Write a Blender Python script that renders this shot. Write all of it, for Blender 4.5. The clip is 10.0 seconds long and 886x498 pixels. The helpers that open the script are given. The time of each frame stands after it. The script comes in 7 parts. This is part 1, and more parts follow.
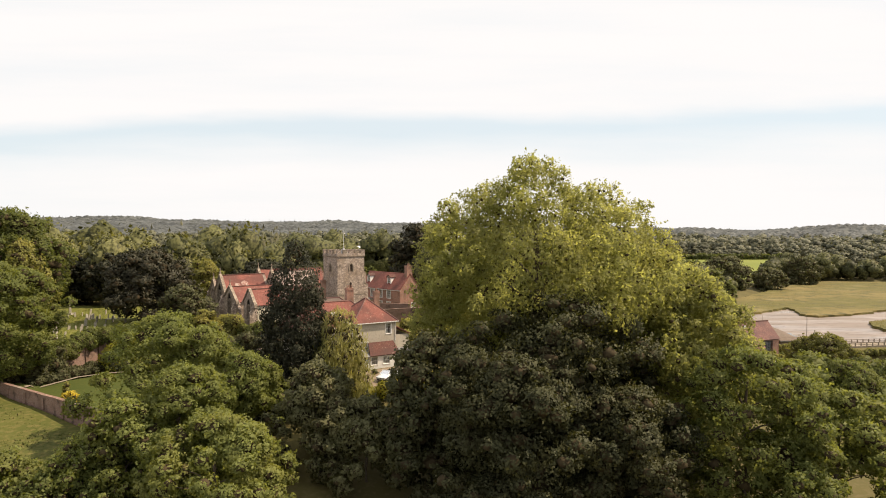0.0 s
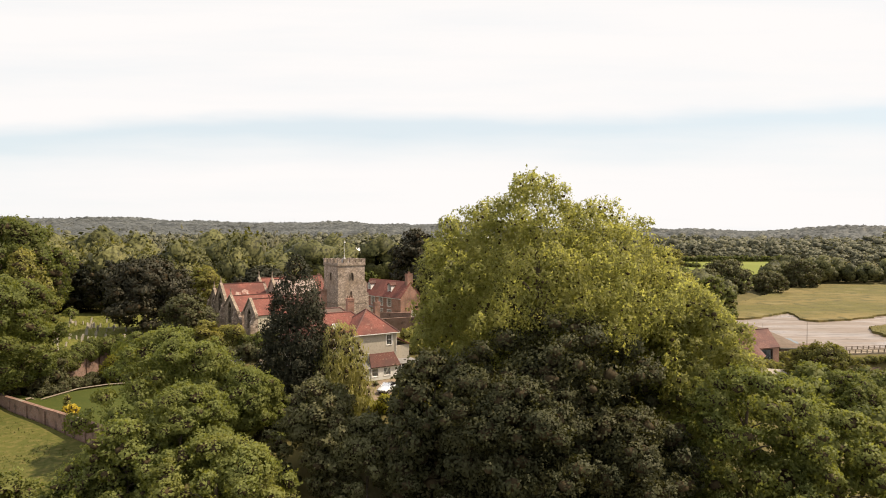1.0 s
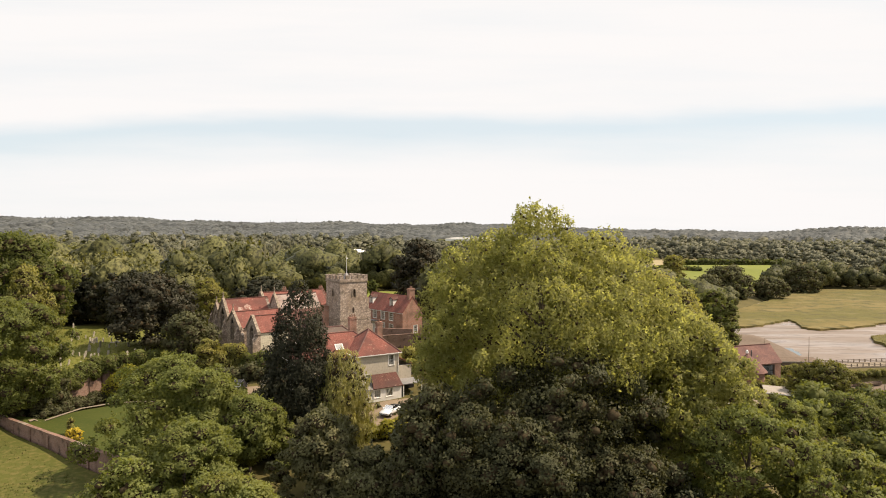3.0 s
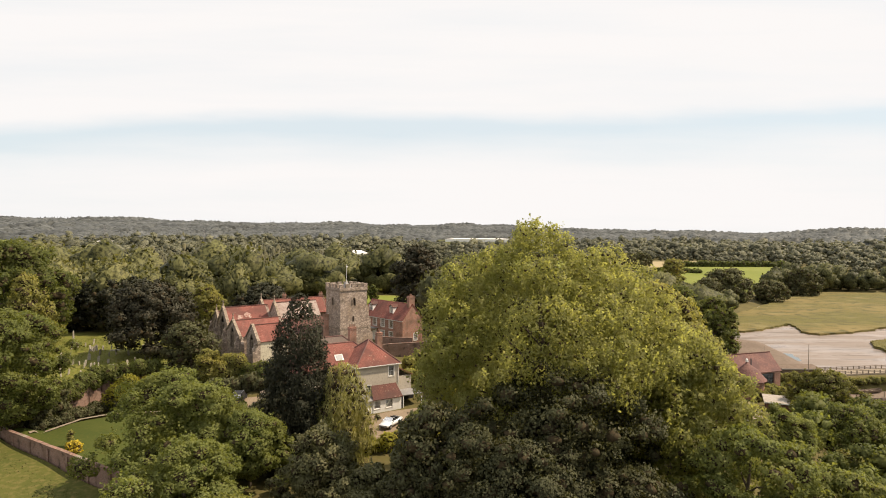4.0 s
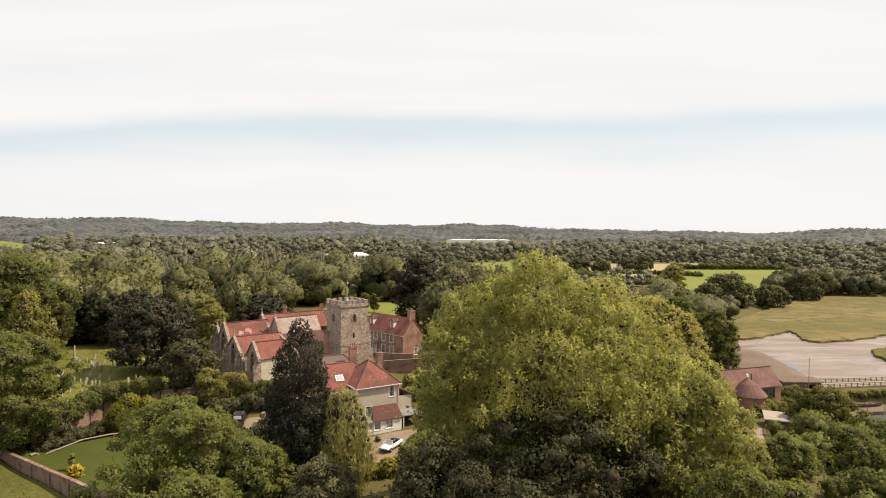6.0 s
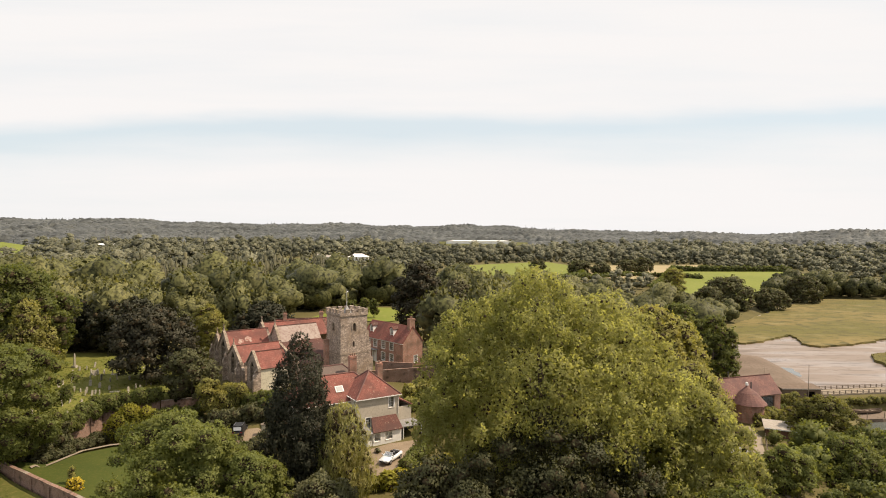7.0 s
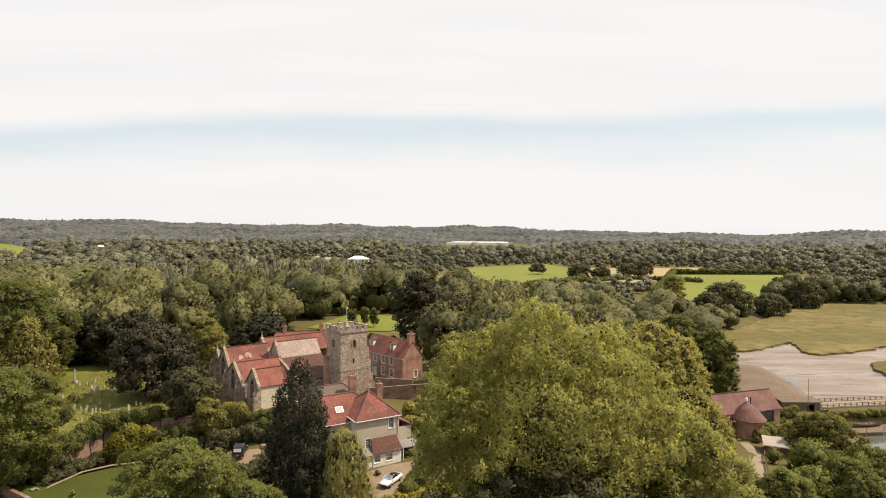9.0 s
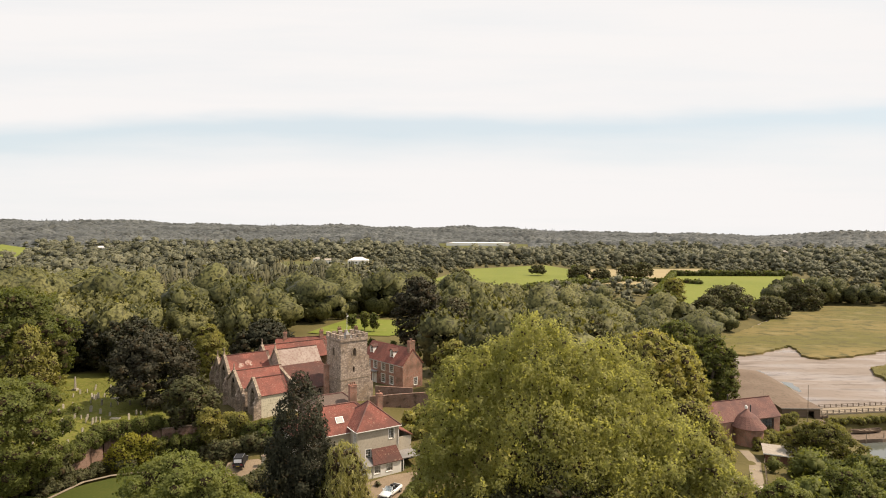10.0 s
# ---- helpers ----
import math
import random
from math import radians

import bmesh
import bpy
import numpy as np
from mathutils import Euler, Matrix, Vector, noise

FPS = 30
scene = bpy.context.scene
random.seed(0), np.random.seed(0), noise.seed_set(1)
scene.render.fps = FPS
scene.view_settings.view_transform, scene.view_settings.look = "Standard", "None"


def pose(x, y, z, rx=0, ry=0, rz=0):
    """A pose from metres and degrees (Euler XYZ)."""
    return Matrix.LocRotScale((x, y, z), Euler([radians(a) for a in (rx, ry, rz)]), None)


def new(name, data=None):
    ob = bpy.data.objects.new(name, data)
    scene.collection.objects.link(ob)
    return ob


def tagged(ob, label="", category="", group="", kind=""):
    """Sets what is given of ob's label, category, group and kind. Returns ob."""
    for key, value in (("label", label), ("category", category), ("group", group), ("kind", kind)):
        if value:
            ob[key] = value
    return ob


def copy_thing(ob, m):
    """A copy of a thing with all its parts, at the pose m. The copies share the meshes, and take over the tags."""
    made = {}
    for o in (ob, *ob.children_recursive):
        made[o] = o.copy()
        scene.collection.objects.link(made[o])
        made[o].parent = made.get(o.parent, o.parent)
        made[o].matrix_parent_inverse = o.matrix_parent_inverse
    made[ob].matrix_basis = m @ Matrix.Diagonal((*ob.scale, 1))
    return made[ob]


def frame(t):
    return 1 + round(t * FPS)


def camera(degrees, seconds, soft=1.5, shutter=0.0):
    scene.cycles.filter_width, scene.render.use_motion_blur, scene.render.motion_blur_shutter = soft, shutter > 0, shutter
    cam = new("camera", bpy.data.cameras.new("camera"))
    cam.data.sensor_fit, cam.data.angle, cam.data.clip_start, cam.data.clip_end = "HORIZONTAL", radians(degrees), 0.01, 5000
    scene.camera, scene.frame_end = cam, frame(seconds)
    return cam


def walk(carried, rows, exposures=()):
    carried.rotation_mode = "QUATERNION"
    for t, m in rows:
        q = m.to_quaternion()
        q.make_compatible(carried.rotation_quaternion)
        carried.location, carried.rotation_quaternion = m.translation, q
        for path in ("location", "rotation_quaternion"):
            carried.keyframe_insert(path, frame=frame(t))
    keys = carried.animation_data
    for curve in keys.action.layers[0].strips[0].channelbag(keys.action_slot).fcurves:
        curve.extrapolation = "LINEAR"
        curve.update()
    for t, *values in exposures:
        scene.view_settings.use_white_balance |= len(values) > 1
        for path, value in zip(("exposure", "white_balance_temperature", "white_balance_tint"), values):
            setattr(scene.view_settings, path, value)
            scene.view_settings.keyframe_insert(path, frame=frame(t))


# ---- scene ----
import mathutils.geometry as geo
from collections import namedtuple

# ================= camera: a slow vertical rise =================
cam = camera(73.7, 10.0, soft=1.0)
PATH = [
    (0.0, pose(0.000, 0.000, 35.420, 88.75, 0.0, 0.0)),
    (0.5, pose(-0.053, -0.036, 36.347, 88.75, 0.0, 0.0)),
    (1.0, pose(-0.107, -0.053, 37.220, 88.80, 0.0, 0.0)),
    (1.5, pose(-0.178, -0.071, 38.076, 88.80, -0.05, 0.0)),
    (2.0, pose(-0.250, -0.089, 38.967, 88.75, -0.1, 0.0)),
    (2.5, pose(-0.303, -0.089, 39.858, 88.75, -0.1, 0.1)),
    (4.0, pose(-0.356, -0.089, 42.603, 88.75, -0.2, 0.1)),
    (4.5, pose(-0.321, -0.089, 43.477, 88.70, -0.2, 0.2)),
    (5.0, pose(-0.285, -0.107, 44.350, 88.70, -0.2, 0.2)),
    (5.5, pose(-0.250, -0.143, 45.242, 88.70, -0.2, 0.2)),
    (7.0, pose(-0.196, -0.196, 47.933, 88.75, -0.2, 0.2)),
    (7.5, pose(-0.160, -0.214, 48.807, 88.75, -0.2, 0.2)),
    (8.0, pose(-0.160, -0.232, 49.698, 88.75, -0.2, 0.2)),
    (8.5, pose(-0.160, -0.267, 50.589, 88.75, -0.2, 0.2)),
    (9.0, pose(-0.178, -0.267, 51.463, 88.75, -0.2, 0.2)),
    (9.5, pose(-0.196, -0.285, 52.354, 88.75, -0.2, 0.2)),
    (10.0, pose(-0.196, -0.321, 53.227, 88.75, -0.2, 0.2)),
]

walk(cam, PATH, exposures=[(0.0, 0.39), (1.0, 0.38), (2.5, 0.36), (4.5, 0.33), (10.0, 0.3)])

# ================= world and sun =================
SUN_DIR = Vector((0.75, 0.1, 1.0)).normalized()
world = bpy.data.worlds.new("sky")
scene.world = world
world.use_nodes = True


def build_world():
    nt = world.node_tree
    nt.nodes.clear()
    out = nt.nodes.new("ShaderNodeOutputWorld")
    bg = nt.nodes.new("ShaderNodeBackground")
    sky = nt.nodes.new("ShaderNodeTexSky")
    sky.sky_type, sky.sun_disc = "NISHITA", False
    sky.sun_elevation = math.asin(SUN_DIR.z)
    sky.sun_rotation = math.atan2(SUN_DIR.x, SUN_DIR.y)
    sky.air_density, sky.dust_density = 1.0, 2.0
    scale = nt.nodes.new("ShaderNodeMix")
    scale.data_type, scale.blend_type = "RGBA", "MULTIPLY"
    scale.inputs[0].default_value = 1.0
    scale.inputs[7].default_value = (0.10, 0.10, 0.10, 1)
    nt.links.new(sky.outputs[0], scale.inputs[6])
    # layered stratus: stretched noise over elevation and bearing
    tc = nt.nodes.new("ShaderNodeTexCoord")
    sep = nt.nodes.new("ShaderNodeSeparateXYZ")
    nt.links.new(tc.outputs["Generated"], sep.inputs[0])

    def math_node(op, p, q):
        n = nt.nodes.new("ShaderNodeMath")
        n.operation = op
        for i, v in enumerate((p, q)):
            if isinstance(v, (int, float)):
                n.inputs[i].default_value = v
            else:
                nt.links.new(v, n.inputs[i])
        return n.outputs[0]

    # bearing and elevation on a flat sheet, so that the bands run level
    far = math_node("MAXIMUM", sep.outputs[1], 0.15)
    across = math_node("DIVIDE", sep.outputs[0], far)
    above = math_node("DIVIDE", sep.outputs[2], far)
    flat = nt.nodes.new("ShaderNodeCombineXYZ")
    nt.links.new(across, flat.inputs[0])
    nt.links.new(above, flat.inputs[1])

    def streaks(sx, sy, detail, shift):
        m_ = nt.nodes.new("ShaderNodeMapping")
        m_.inputs["Scale"].default_value = (sx, sy, 1.0)
        m_.inputs["Location"].default_value = (shift, shift * 0.7, 0.0)
        m_.inputs["Rotation"].default_value = (0.0, 0.0, 0.03)
        z_ = nt.nodes.new("ShaderNodeTexNoise")
        z_.inputs["Scale"].default_value, z_.inputs["Detail"].default_value = 1.0, detail
        z_.inputs["Roughness"].default_value = 0.55
        nt.links.new(flat.outputs[0], m_.inputs[0])
        nt.links.new(m_.outputs[0], z_.inputs[0])
        return math_node("SUBTRACT", z_.outputs[0], 0.5)

    lift = math_node("MULTIPLY", across, -0.028)
    wav = math_node("MULTIPLY", streaks(1.6, 9.0, 5.0, 3.1), 0.085)
    level_ = math_node("ADD", math_node("ADD", above, lift), wav)
    # one clear gap: a hard upper edge, fading slowly downwards
    gap_top = nt.nodes.new("ShaderNodeMapRange")
    gap_top.interpolation_type = "SMOOTHSTEP"
    gap_top.inputs[1].default_value, gap_top.inputs[2].default_value = 0.224, 0.18
    nt.links.new(level_, gap_top.inputs[0])
    gap_low = nt.nodes.new("ShaderNodeMapRange")
    gap_low.interpolation_type = "SMOOTHSTEP"
    gap_low.inputs[1].default_value, gap_low.inputs[2].default_value = 0.10, 0.195
    nt.links.new(level_, gap_low.inputs[0])
    gap_ = math_node("MULTIPLY", gap_top.outputs[0], gap_low.outputs[0])
    faint = math_node("MULTIPLY", math_node("ADD", streaks(1.2, 14.0, 6.0, 8.3), 0.06), 1.1)
    ramp = nt.nodes.new("ShaderNodeMapRange")
    ramp.inputs[1].default_value, ramp.inputs[2].default_value = 1.0, 0.0
    nt.links.new(math_node("ADD", gap_, math_node("MAXIMUM", faint, 0.0)), ramp.inputs[0])
    # pale veil keeps even the clear gaps light
    veil = nt.nodes.new("ShaderNodeMix")
    veil.data_type = "RGBA"
    veil.inputs[0].default_value = 0.80
    veil.inputs[7].default_value = (0.82, 0.89, 0.915, 1)
    nt.links.new(scale.outputs[2], veil.inputs[6])
    mix = nt.nodes.new("ShaderNodeMix")
    mix.data_type = "RGBA"
    mix.inputs[7].default_value = (0.93, 0.90, 0.885, 1)
    nt.links.new(ramp.outputs[0], mix.inputs[0])
    nt.links.new(veil.outputs[2], mix.inputs[6])
    nt.links.new(mix.outputs[2], bg.inputs[0])
    bg.inputs[1].default_value = 0.83
    nt.links.new(bg.outputs[0], out.inputs[0])


build_world()
sun = new("sun", bpy.data.lights.new("sun", "SUN"))
sun.data.energy, sun.data.angle, sun.data.color = 5.1, radians(0.8), (1.0, 0.82, 0.62)
sun.rotation_euler = (-SUN_DIR).to_track_quat("-Z", "Y").to_euler()

# ================= materials =================


def base_mat(name, rough=0.9):
    m = bpy.data.materials.new(name)
    m.use_nodes = True
    nt = m.node_tree
    b = nt.nodes["Principled BSDF"]
    b.inputs["Roughness"].default_value = rough
    b.inputs["Specular IOR Level"].default_value = 0.25
    return m, nt, b


def noise_node(nt, scale, detail=4.0, src=None):
    n = nt.nodes.new("ShaderNodeTexNoise")
    n.inputs["Scale"].default_value, n.inputs["Detail"].default_value = scale, detail
    if src:
        nt.links.new(src, n.inputs[0])
    return n


def mixed(nt, fac, a, b):
    m = nt.nodes.new("ShaderNodeMix")
    m.data_type = "RGBA"
    for sock, v in ((0, fac), (6, a), (7, b)):
        if isinstance(v, (int, float)):
            m.inputs[sock].default_value = v
        elif isinstance(v, tuple):
            m.inputs[sock].default_value = (*v, 1)
        else:
            nt.links.new(v, m.inputs[sock])
    return m.outputs[2]


def ramped(nt, src, lo, hi):
    r = nt.nodes.new("ShaderNodeMapRange")
    r.inputs[1].default_value, r.inputs[2].default_value = lo, hi
    nt.links.new(src, r.inputs[0])
    return r.outputs[0]


def bumped(nt, b, height, strength=0.4, dist=0.05):
    n = nt.nodes.new("ShaderNodeBump")
    n.inputs["Strength"].default_value, n.inputs["Distance"].default_value = strength, dist
    nt.links.new(height, n.inputs["Height"])
    nt.links.new(n.outputs[0], b.inputs["Normal"])


def coords(nt, world_space=False):
    if world_space:
        return nt.nodes.new("ShaderNodeNewGeometry").outputs["Position"]
    return nt.nodes.new("ShaderNodeTexCoord").outputs["Object"]


def rough_mat(name, c1, c2, c3, big=0.3, fine=3.0, rough=0.9, bump=0.3, spots=0.62, world_space=False):
    """Two-scale mottled surface: c1 to c2 in broad drifts, c3 in fine spots."""
    m, nt, b = base_mat(name, rough)
    co = coords(nt, world_space)
    n1, n2 = noise_node(nt, big, 5, co), noise_node(nt, fine, 6, co)
    col = mixed(nt, ramped(nt, n1.outputs[0], 0.35, 0.65), c1, c2)
    col = mixed(nt, ramped(nt, n2.outputs[0], spots - 0.12, spots + 0.1), col, c3)
    nt.links.new(col, b.inputs["Base Color"])
    bumped(nt, b, n2.outputs[0], bump, 0.06)
    return m


def leaf_mat(name, dark, light, young, through_col=None, trans=0.45, gloss=0.55, shade_grain=0.0):
    """Leaves: a colour for each leaf, drifts over the crown, and light through them."""
    m, nt, b = base_mat(name, gloss)
    b.inputs["Specular IOR Level"].default_value = 0.12
    dark, light, young = [(c[0] * 1.31, c[1] * 1.19, c[2] * 1.48 + 0.003) for c in (dark, light, young)]
    g = nt.nodes.new("ShaderNodeNewGeometry")
    tint = nt.nodes.new("ShaderNodeAttribute")
    tint.attribute_name = "tint"
    n = noise_node(nt, 0.22, 3, g.outputs["Position"])
    spread = nt.nodes.new("ShaderNodeMapRange")
    spread.inputs[3].default_value, spread.inputs[4].default_value = 0.2, 0.85
    nt.links.new(g.outputs["Random Per Island"], spread.inputs[0])
    col = mixed(nt, spread.outputs[0], dark, light)
    col = mixed(nt, ramped(nt, n.outputs[0], 0.45, 0.75), col, young)
    if shade_grain:
        # dark specks paint the shading between small leaves into the colour
        shade_speck = noise_node(nt, shade_grain, 5, g.outputs["Position"])
        col = mixed(nt, ramped(nt, shade_speck.outputs[0], 0.57, 0.37), col, tuple(c * 0.5 for c in dark))
    hsv = nt.nodes.new("ShaderNodeHueSaturation")
    nt.links.new(col, hsv.inputs["Color"])
    v = nt.nodes.new("ShaderNodeMapRange")
    v.inputs[3].default_value, v.inputs[4].default_value = 0.5, 1.5
    nt.links.new(tint.outputs["Fac"], v.inputs[0])
    nt.links.new(v.outputs[0], hsv.inputs["Value"])
    hu = nt.nodes.new("ShaderNodeMapRange")
    hu.inputs[3].default_value, hu.inputs[4].default_value = 0.516, 0.497
    nt.links.new(tint.outputs["Fac"], hu.inputs[0])
    nt.links.new(hu.outputs[0], hsv.inputs["Hue"])
    nt.links.new(hsv.outputs[0], b.inputs["Base Color"])
    if trans > 0:
        t = nt.nodes.new("ShaderNodeBsdfTranslucent")
        warm = nt.nodes.new("ShaderNodeMix")
        warm.data_type, warm.blend_type = "RGBA", "MULTIPLY"
        warm.inputs[0].default_value = 1.0
        warm.inputs[7].default_value = (*(through_col or (1.5, 1.45, 0.7)), 1)
        nt.links.new(hsv.outputs[0], warm.inputs[6])
        nt.links.new(warm.outputs[2], t.inputs[0])
        mx = nt.nodes.new("ShaderNodeMixShader")
        mx.inputs[0].default_value = trans
        nt.links.new(b.outputs[0], mx.inputs[1])
        nt.links.new(t.outputs[0], mx.inputs[2])
        nt.links.new(mx.outputs[0], nt.nodes["Material Output"].inputs[0])
    return m


LEAF = {
    "lime": leaf_mat("lime_leaves", (0.105, 0.113, 0.024), (0.246, 0.27, 0.087), (0.202, 0.213, 0.06), (1.58, 1.59, 0.94), trans=0.57),
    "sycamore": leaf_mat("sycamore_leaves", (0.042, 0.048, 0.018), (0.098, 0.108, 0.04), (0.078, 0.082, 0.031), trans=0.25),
    "oak": leaf_mat("oak_leaves", (0.057, 0.073, 0.017), (0.155, 0.188, 0.046), (0.128, 0.144, 0.034)),
    "maple": leaf_mat("field_maple_leaves", (0.07, 0.089, 0.019), (0.185, 0.222, 0.056), (0.15, 0.172, 0.04)),
    "yew": leaf_mat("yew_needles", (0.023, 0.027, 0.012), (0.039, 0.044, 0.02), (0.033, 0.036, 0.016), trans=0.1),
    "birch": leaf_mat("birch_leaves", (0.14, 0.152, 0.042), (0.265, 0.28, 0.095), (0.225, 0.225, 0.072)),
    "willow": leaf_mat("willow_leaves", (0.115, 0.124, 0.03), (0.235, 0.246, 0.068), (0.205, 0.20, 0.048)),
    "copper": leaf_mat("dark_beech_leaves", (0.027, 0.029, 0.014), (0.05, 0.052, 0.025), (0.04, 0.04, 0.02), trans=0.12),
    "bright": leaf_mat("young_green_leaves", (0.155, 0.16, 0.022), (0.31, 0.32, 0.045), (0.28, 0.26, 0.035)),
    "wood": leaf_mat("woodland_leaves", (0.064, 0.073, 0.023), (0.134, 0.146, 0.045), (0.116, 0.12, 0.037), trans=0.28, shade_grain=0.9),
    # next two are greyed and lightened: distance haze put into the leaf colour
    "hazed_midwood": leaf_mat("hazed_hedgerow_leaves", (0.084, 0.094, 0.048), (0.137, 0.149, 0.074), (0.118, 0.124, 0.062), trans=0.2, shade_grain=0.5),
    "hazed_farwood": leaf_mat("hazed_woodland_leaves", (0.058, 0.069, 0.05), (0.098, 0.11, 0.077), (0.076, 0.085, 0.064), trans=0.0, shade_grain=0.11),
    "conifer": leaf_mat("plantation_needles", (0.034, 0.036, 0.02), (0.085, 0.09, 0.036), (0.07, 0.07, 0.028), trans=0.1),
}
# dark brown that stands in for the shade inside crowns and hedges
SHADECORE = rough_mat("shaded_crown_cores", (0.046, 0.034, 0.016), (0.058, 0.042, 0.02), (0.03, 0.023, 0.011), 0.5, 4.0, world_space=True)
BARK = rough_mat("bark", (0.09, 0.07, 0.05), (0.14, 0.115, 0.085), (0.05, 0.04, 0.03), 1.0, 8.0)
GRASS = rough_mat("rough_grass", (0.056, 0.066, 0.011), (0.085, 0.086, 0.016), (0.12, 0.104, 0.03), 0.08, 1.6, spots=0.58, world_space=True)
# brighter than the field grass: the churchyard's sunlight is put into the colour
SUNGRASS = rough_mat("sunlit_churchyard_sward", (0.095, 0.11, 0.016), (0.13, 0.137, 0.022), (0.17, 0.152, 0.042), 0.08, 1.6, spots=0.58, world_space=True)
# darkened, with the shade on the garden lawn put into its colour
SHADELAWN = rough_mat("shaded_mown_lawn", (0.042, 0.057, 0.007), (0.054, 0.067, 0.009), (0.072, 0.074, 0.013), 0.18, 3.0, world_space=True)
FIELD = rough_mat("bright_pasture", (0.125, 0.152, 0.02), (0.155, 0.177, 0.027), (0.185, 0.185, 0.042), 0.02, 0.4, world_space=True)
STUBBLE = rough_mat("dry_field", (0.26, 0.205, 0.11), (0.31, 0.25, 0.14), (0.30, 0.27, 0.12), 0.03, 0.5, world_space=True)
# made browner, so the warm tone of shadows sits in the ground colour
UNDER = rough_mat("shaded_undergrowth", (0.078, 0.068, 0.021), (0.108, 0.092, 0.03), (0.125, 0.10, 0.044), 0.1, 2.0, world_space=True)
REEDBLADE = leaf_mat("reed_blades", (0.19, 0.165, 0.058), (0.25, 0.21, 0.08), (0.20, 0.18, 0.058), trans=0.15)
GRASSBLADE = leaf_mat("grass_blades", (0.11, 0.108, 0.02), (0.15, 0.14, 0.03), (0.135, 0.125, 0.027), trans=0.15)
GRAVEL = rough_mat("gravel", (0.205, 0.155, 0.105), (0.25, 0.195, 0.135), (0.155, 0.12, 0.082), 0.5, 6.0, world_space=True)
PATHM = rough_mat("pale_path", (0.22, 0.18, 0.135), (0.27, 0.225, 0.17), (0.17, 0.145, 0.105), 0.5, 5.0, world_space=True)
WHITE = rough_mat("white_paint", (0.76, 0.75, 0.72), (0.80, 0.79, 0.76), (0.68, 0.66, 0.62), 1.0, 6.0, 0.5, 0.05)
RENDER = rough_mat("cream_render", (0.46, 0.415, 0.345), (0.52, 0.47, 0.39), (0.38, 0.335, 0.27), 0.5, 3.0, 0.85, 0.1)
CHALK = rough_mat("whitewashed_stone", (0.54, 0.50, 0.38), (0.62, 0.57, 0.45), (0.32, 0.28, 0.21), 0.6, 3.0, 0.9, 0.2)
LEAD = rough_mat("grey_lead", (0.20, 0.195, 0.19), (0.26, 0.25, 0.245), (0.16, 0.155, 0.15), 0.5, 3.0, 0.5, 0.1)
FELT = rough_mat("pale_felt_roof", (0.31, 0.275, 0.235), (0.36, 0.325, 0.28), (0.23, 0.205, 0.175), 0.6, 3.0, 0.8, 0.1)
TIMBER = rough_mat("weathered_timber", (0.13, 0.095, 0.07), (0.18, 0.135, 0.10), (0.08, 0.06, 0.045), 1.0, 7.0)
REDBOARD = rough_mat("red_brown_boarding", (0.15, 0.078, 0.056), (0.20, 0.108, 0.08), (0.10, 0.055, 0.042), 0.8, 6.0)
FENCEWOOD = rough_mat("grey_fence_wood", (0.20, 0.165, 0.125), (0.27, 0.22, 0.17), (0.13, 0.10, 0.08), 1.0, 7.0)
BLACKPAINT = rough_mat("flat_black_paint", (0.02, 0.02, 0.022), (0.035, 0.034, 0.035), (0.015, 0.015, 0.015), 1.0, 7.0, 0.6)
DARKMETAL = rough_mat("dark_metal", (0.05, 0.05, 0.055), (0.08, 0.08, 0.085), (0.10, 0.07, 0.05), 1.0, 7.0, 0.5)
TERRACOTTA = rough_mat("terracotta", (0.21, 0.125, 0.092), (0.27, 0.165, 0.12), (0.15, 0.09, 0.068), 2.0, 9.0)
GRAVESTONE = rough_mat("lichened_gravestone", (0.29, 0.265, 0.22), (0.40, 0.365, 0.305), (0.19, 0.175, 0.12), 1.5, 8.0)
YELLOWBUSH = leaf_mat("golden_leaves", (0.34, 0.28, 0.03), (0.50, 0.42, 0.05), (0.45, 0.38, 0.04))


def tile_mat(name, c1, c2, c3, row=0.12):
    """Clay roof tiles: fine courses in relief, single tiles of other tones, lichen."""
    m, nt, b = base_mat(name, 0.85)
    co = coords(nt)
    br = nt.nodes.new("ShaderNodeTexBrick")
    br.inputs["Color1"].default_value, br.inputs["Color2"].default_value = (*c1, 1), (*c2, 1)
    br.inputs["Mortar"].default_value = (c1[0] * 0.45, c1[1] * 0.45, c1[2] * 0.45, 1)
    br.inputs["Scale"].default_value = 1.0
    br.inputs["Brick Width"].default_value, br.inputs["Row Height"].default_value = 0.18, row
    br.inputs["Mortar Size"].default_value = 0.014
    sep = nt.nodes.new("ShaderNodeSeparateXYZ")
    nt.links.new(co, sep.inputs[0])
    # along-slope rows follow height; across follows x plus y
    add = nt.nodes.new("ShaderNodeMath")
    nt.links.new(sep.outputs[0], add.inputs[0])
    nt.links.new(sep.outputs[1], add.inputs[1])
    comb = nt.nodes.new("ShaderNodeCombineXYZ")
    nt.links.new(add.outputs[0], comb.inputs[0])
    nt.links.new(sep.outputs[2], comb.inputs[1])
    nt.links.new(comb.outputs[0], br.inputs[0])
    n1, n2 = noise_node(nt, 0.35, 5, co), noise_node(nt, 2.6, 7, co)
    col = mixed(nt, ramped(nt, n1.outputs[0], 0.42, 0.62), br.outputs[0], c3)
    col = mixed(nt, ramped(nt, n2.outputs[0], 0.62, 0.80), col, (0.30, 0.24, 0.18))
    nt.links.new(col, b.inputs["Base Color"])
    bumped(nt, b, br.outputs[1], -0.4, 0.03)
    return m


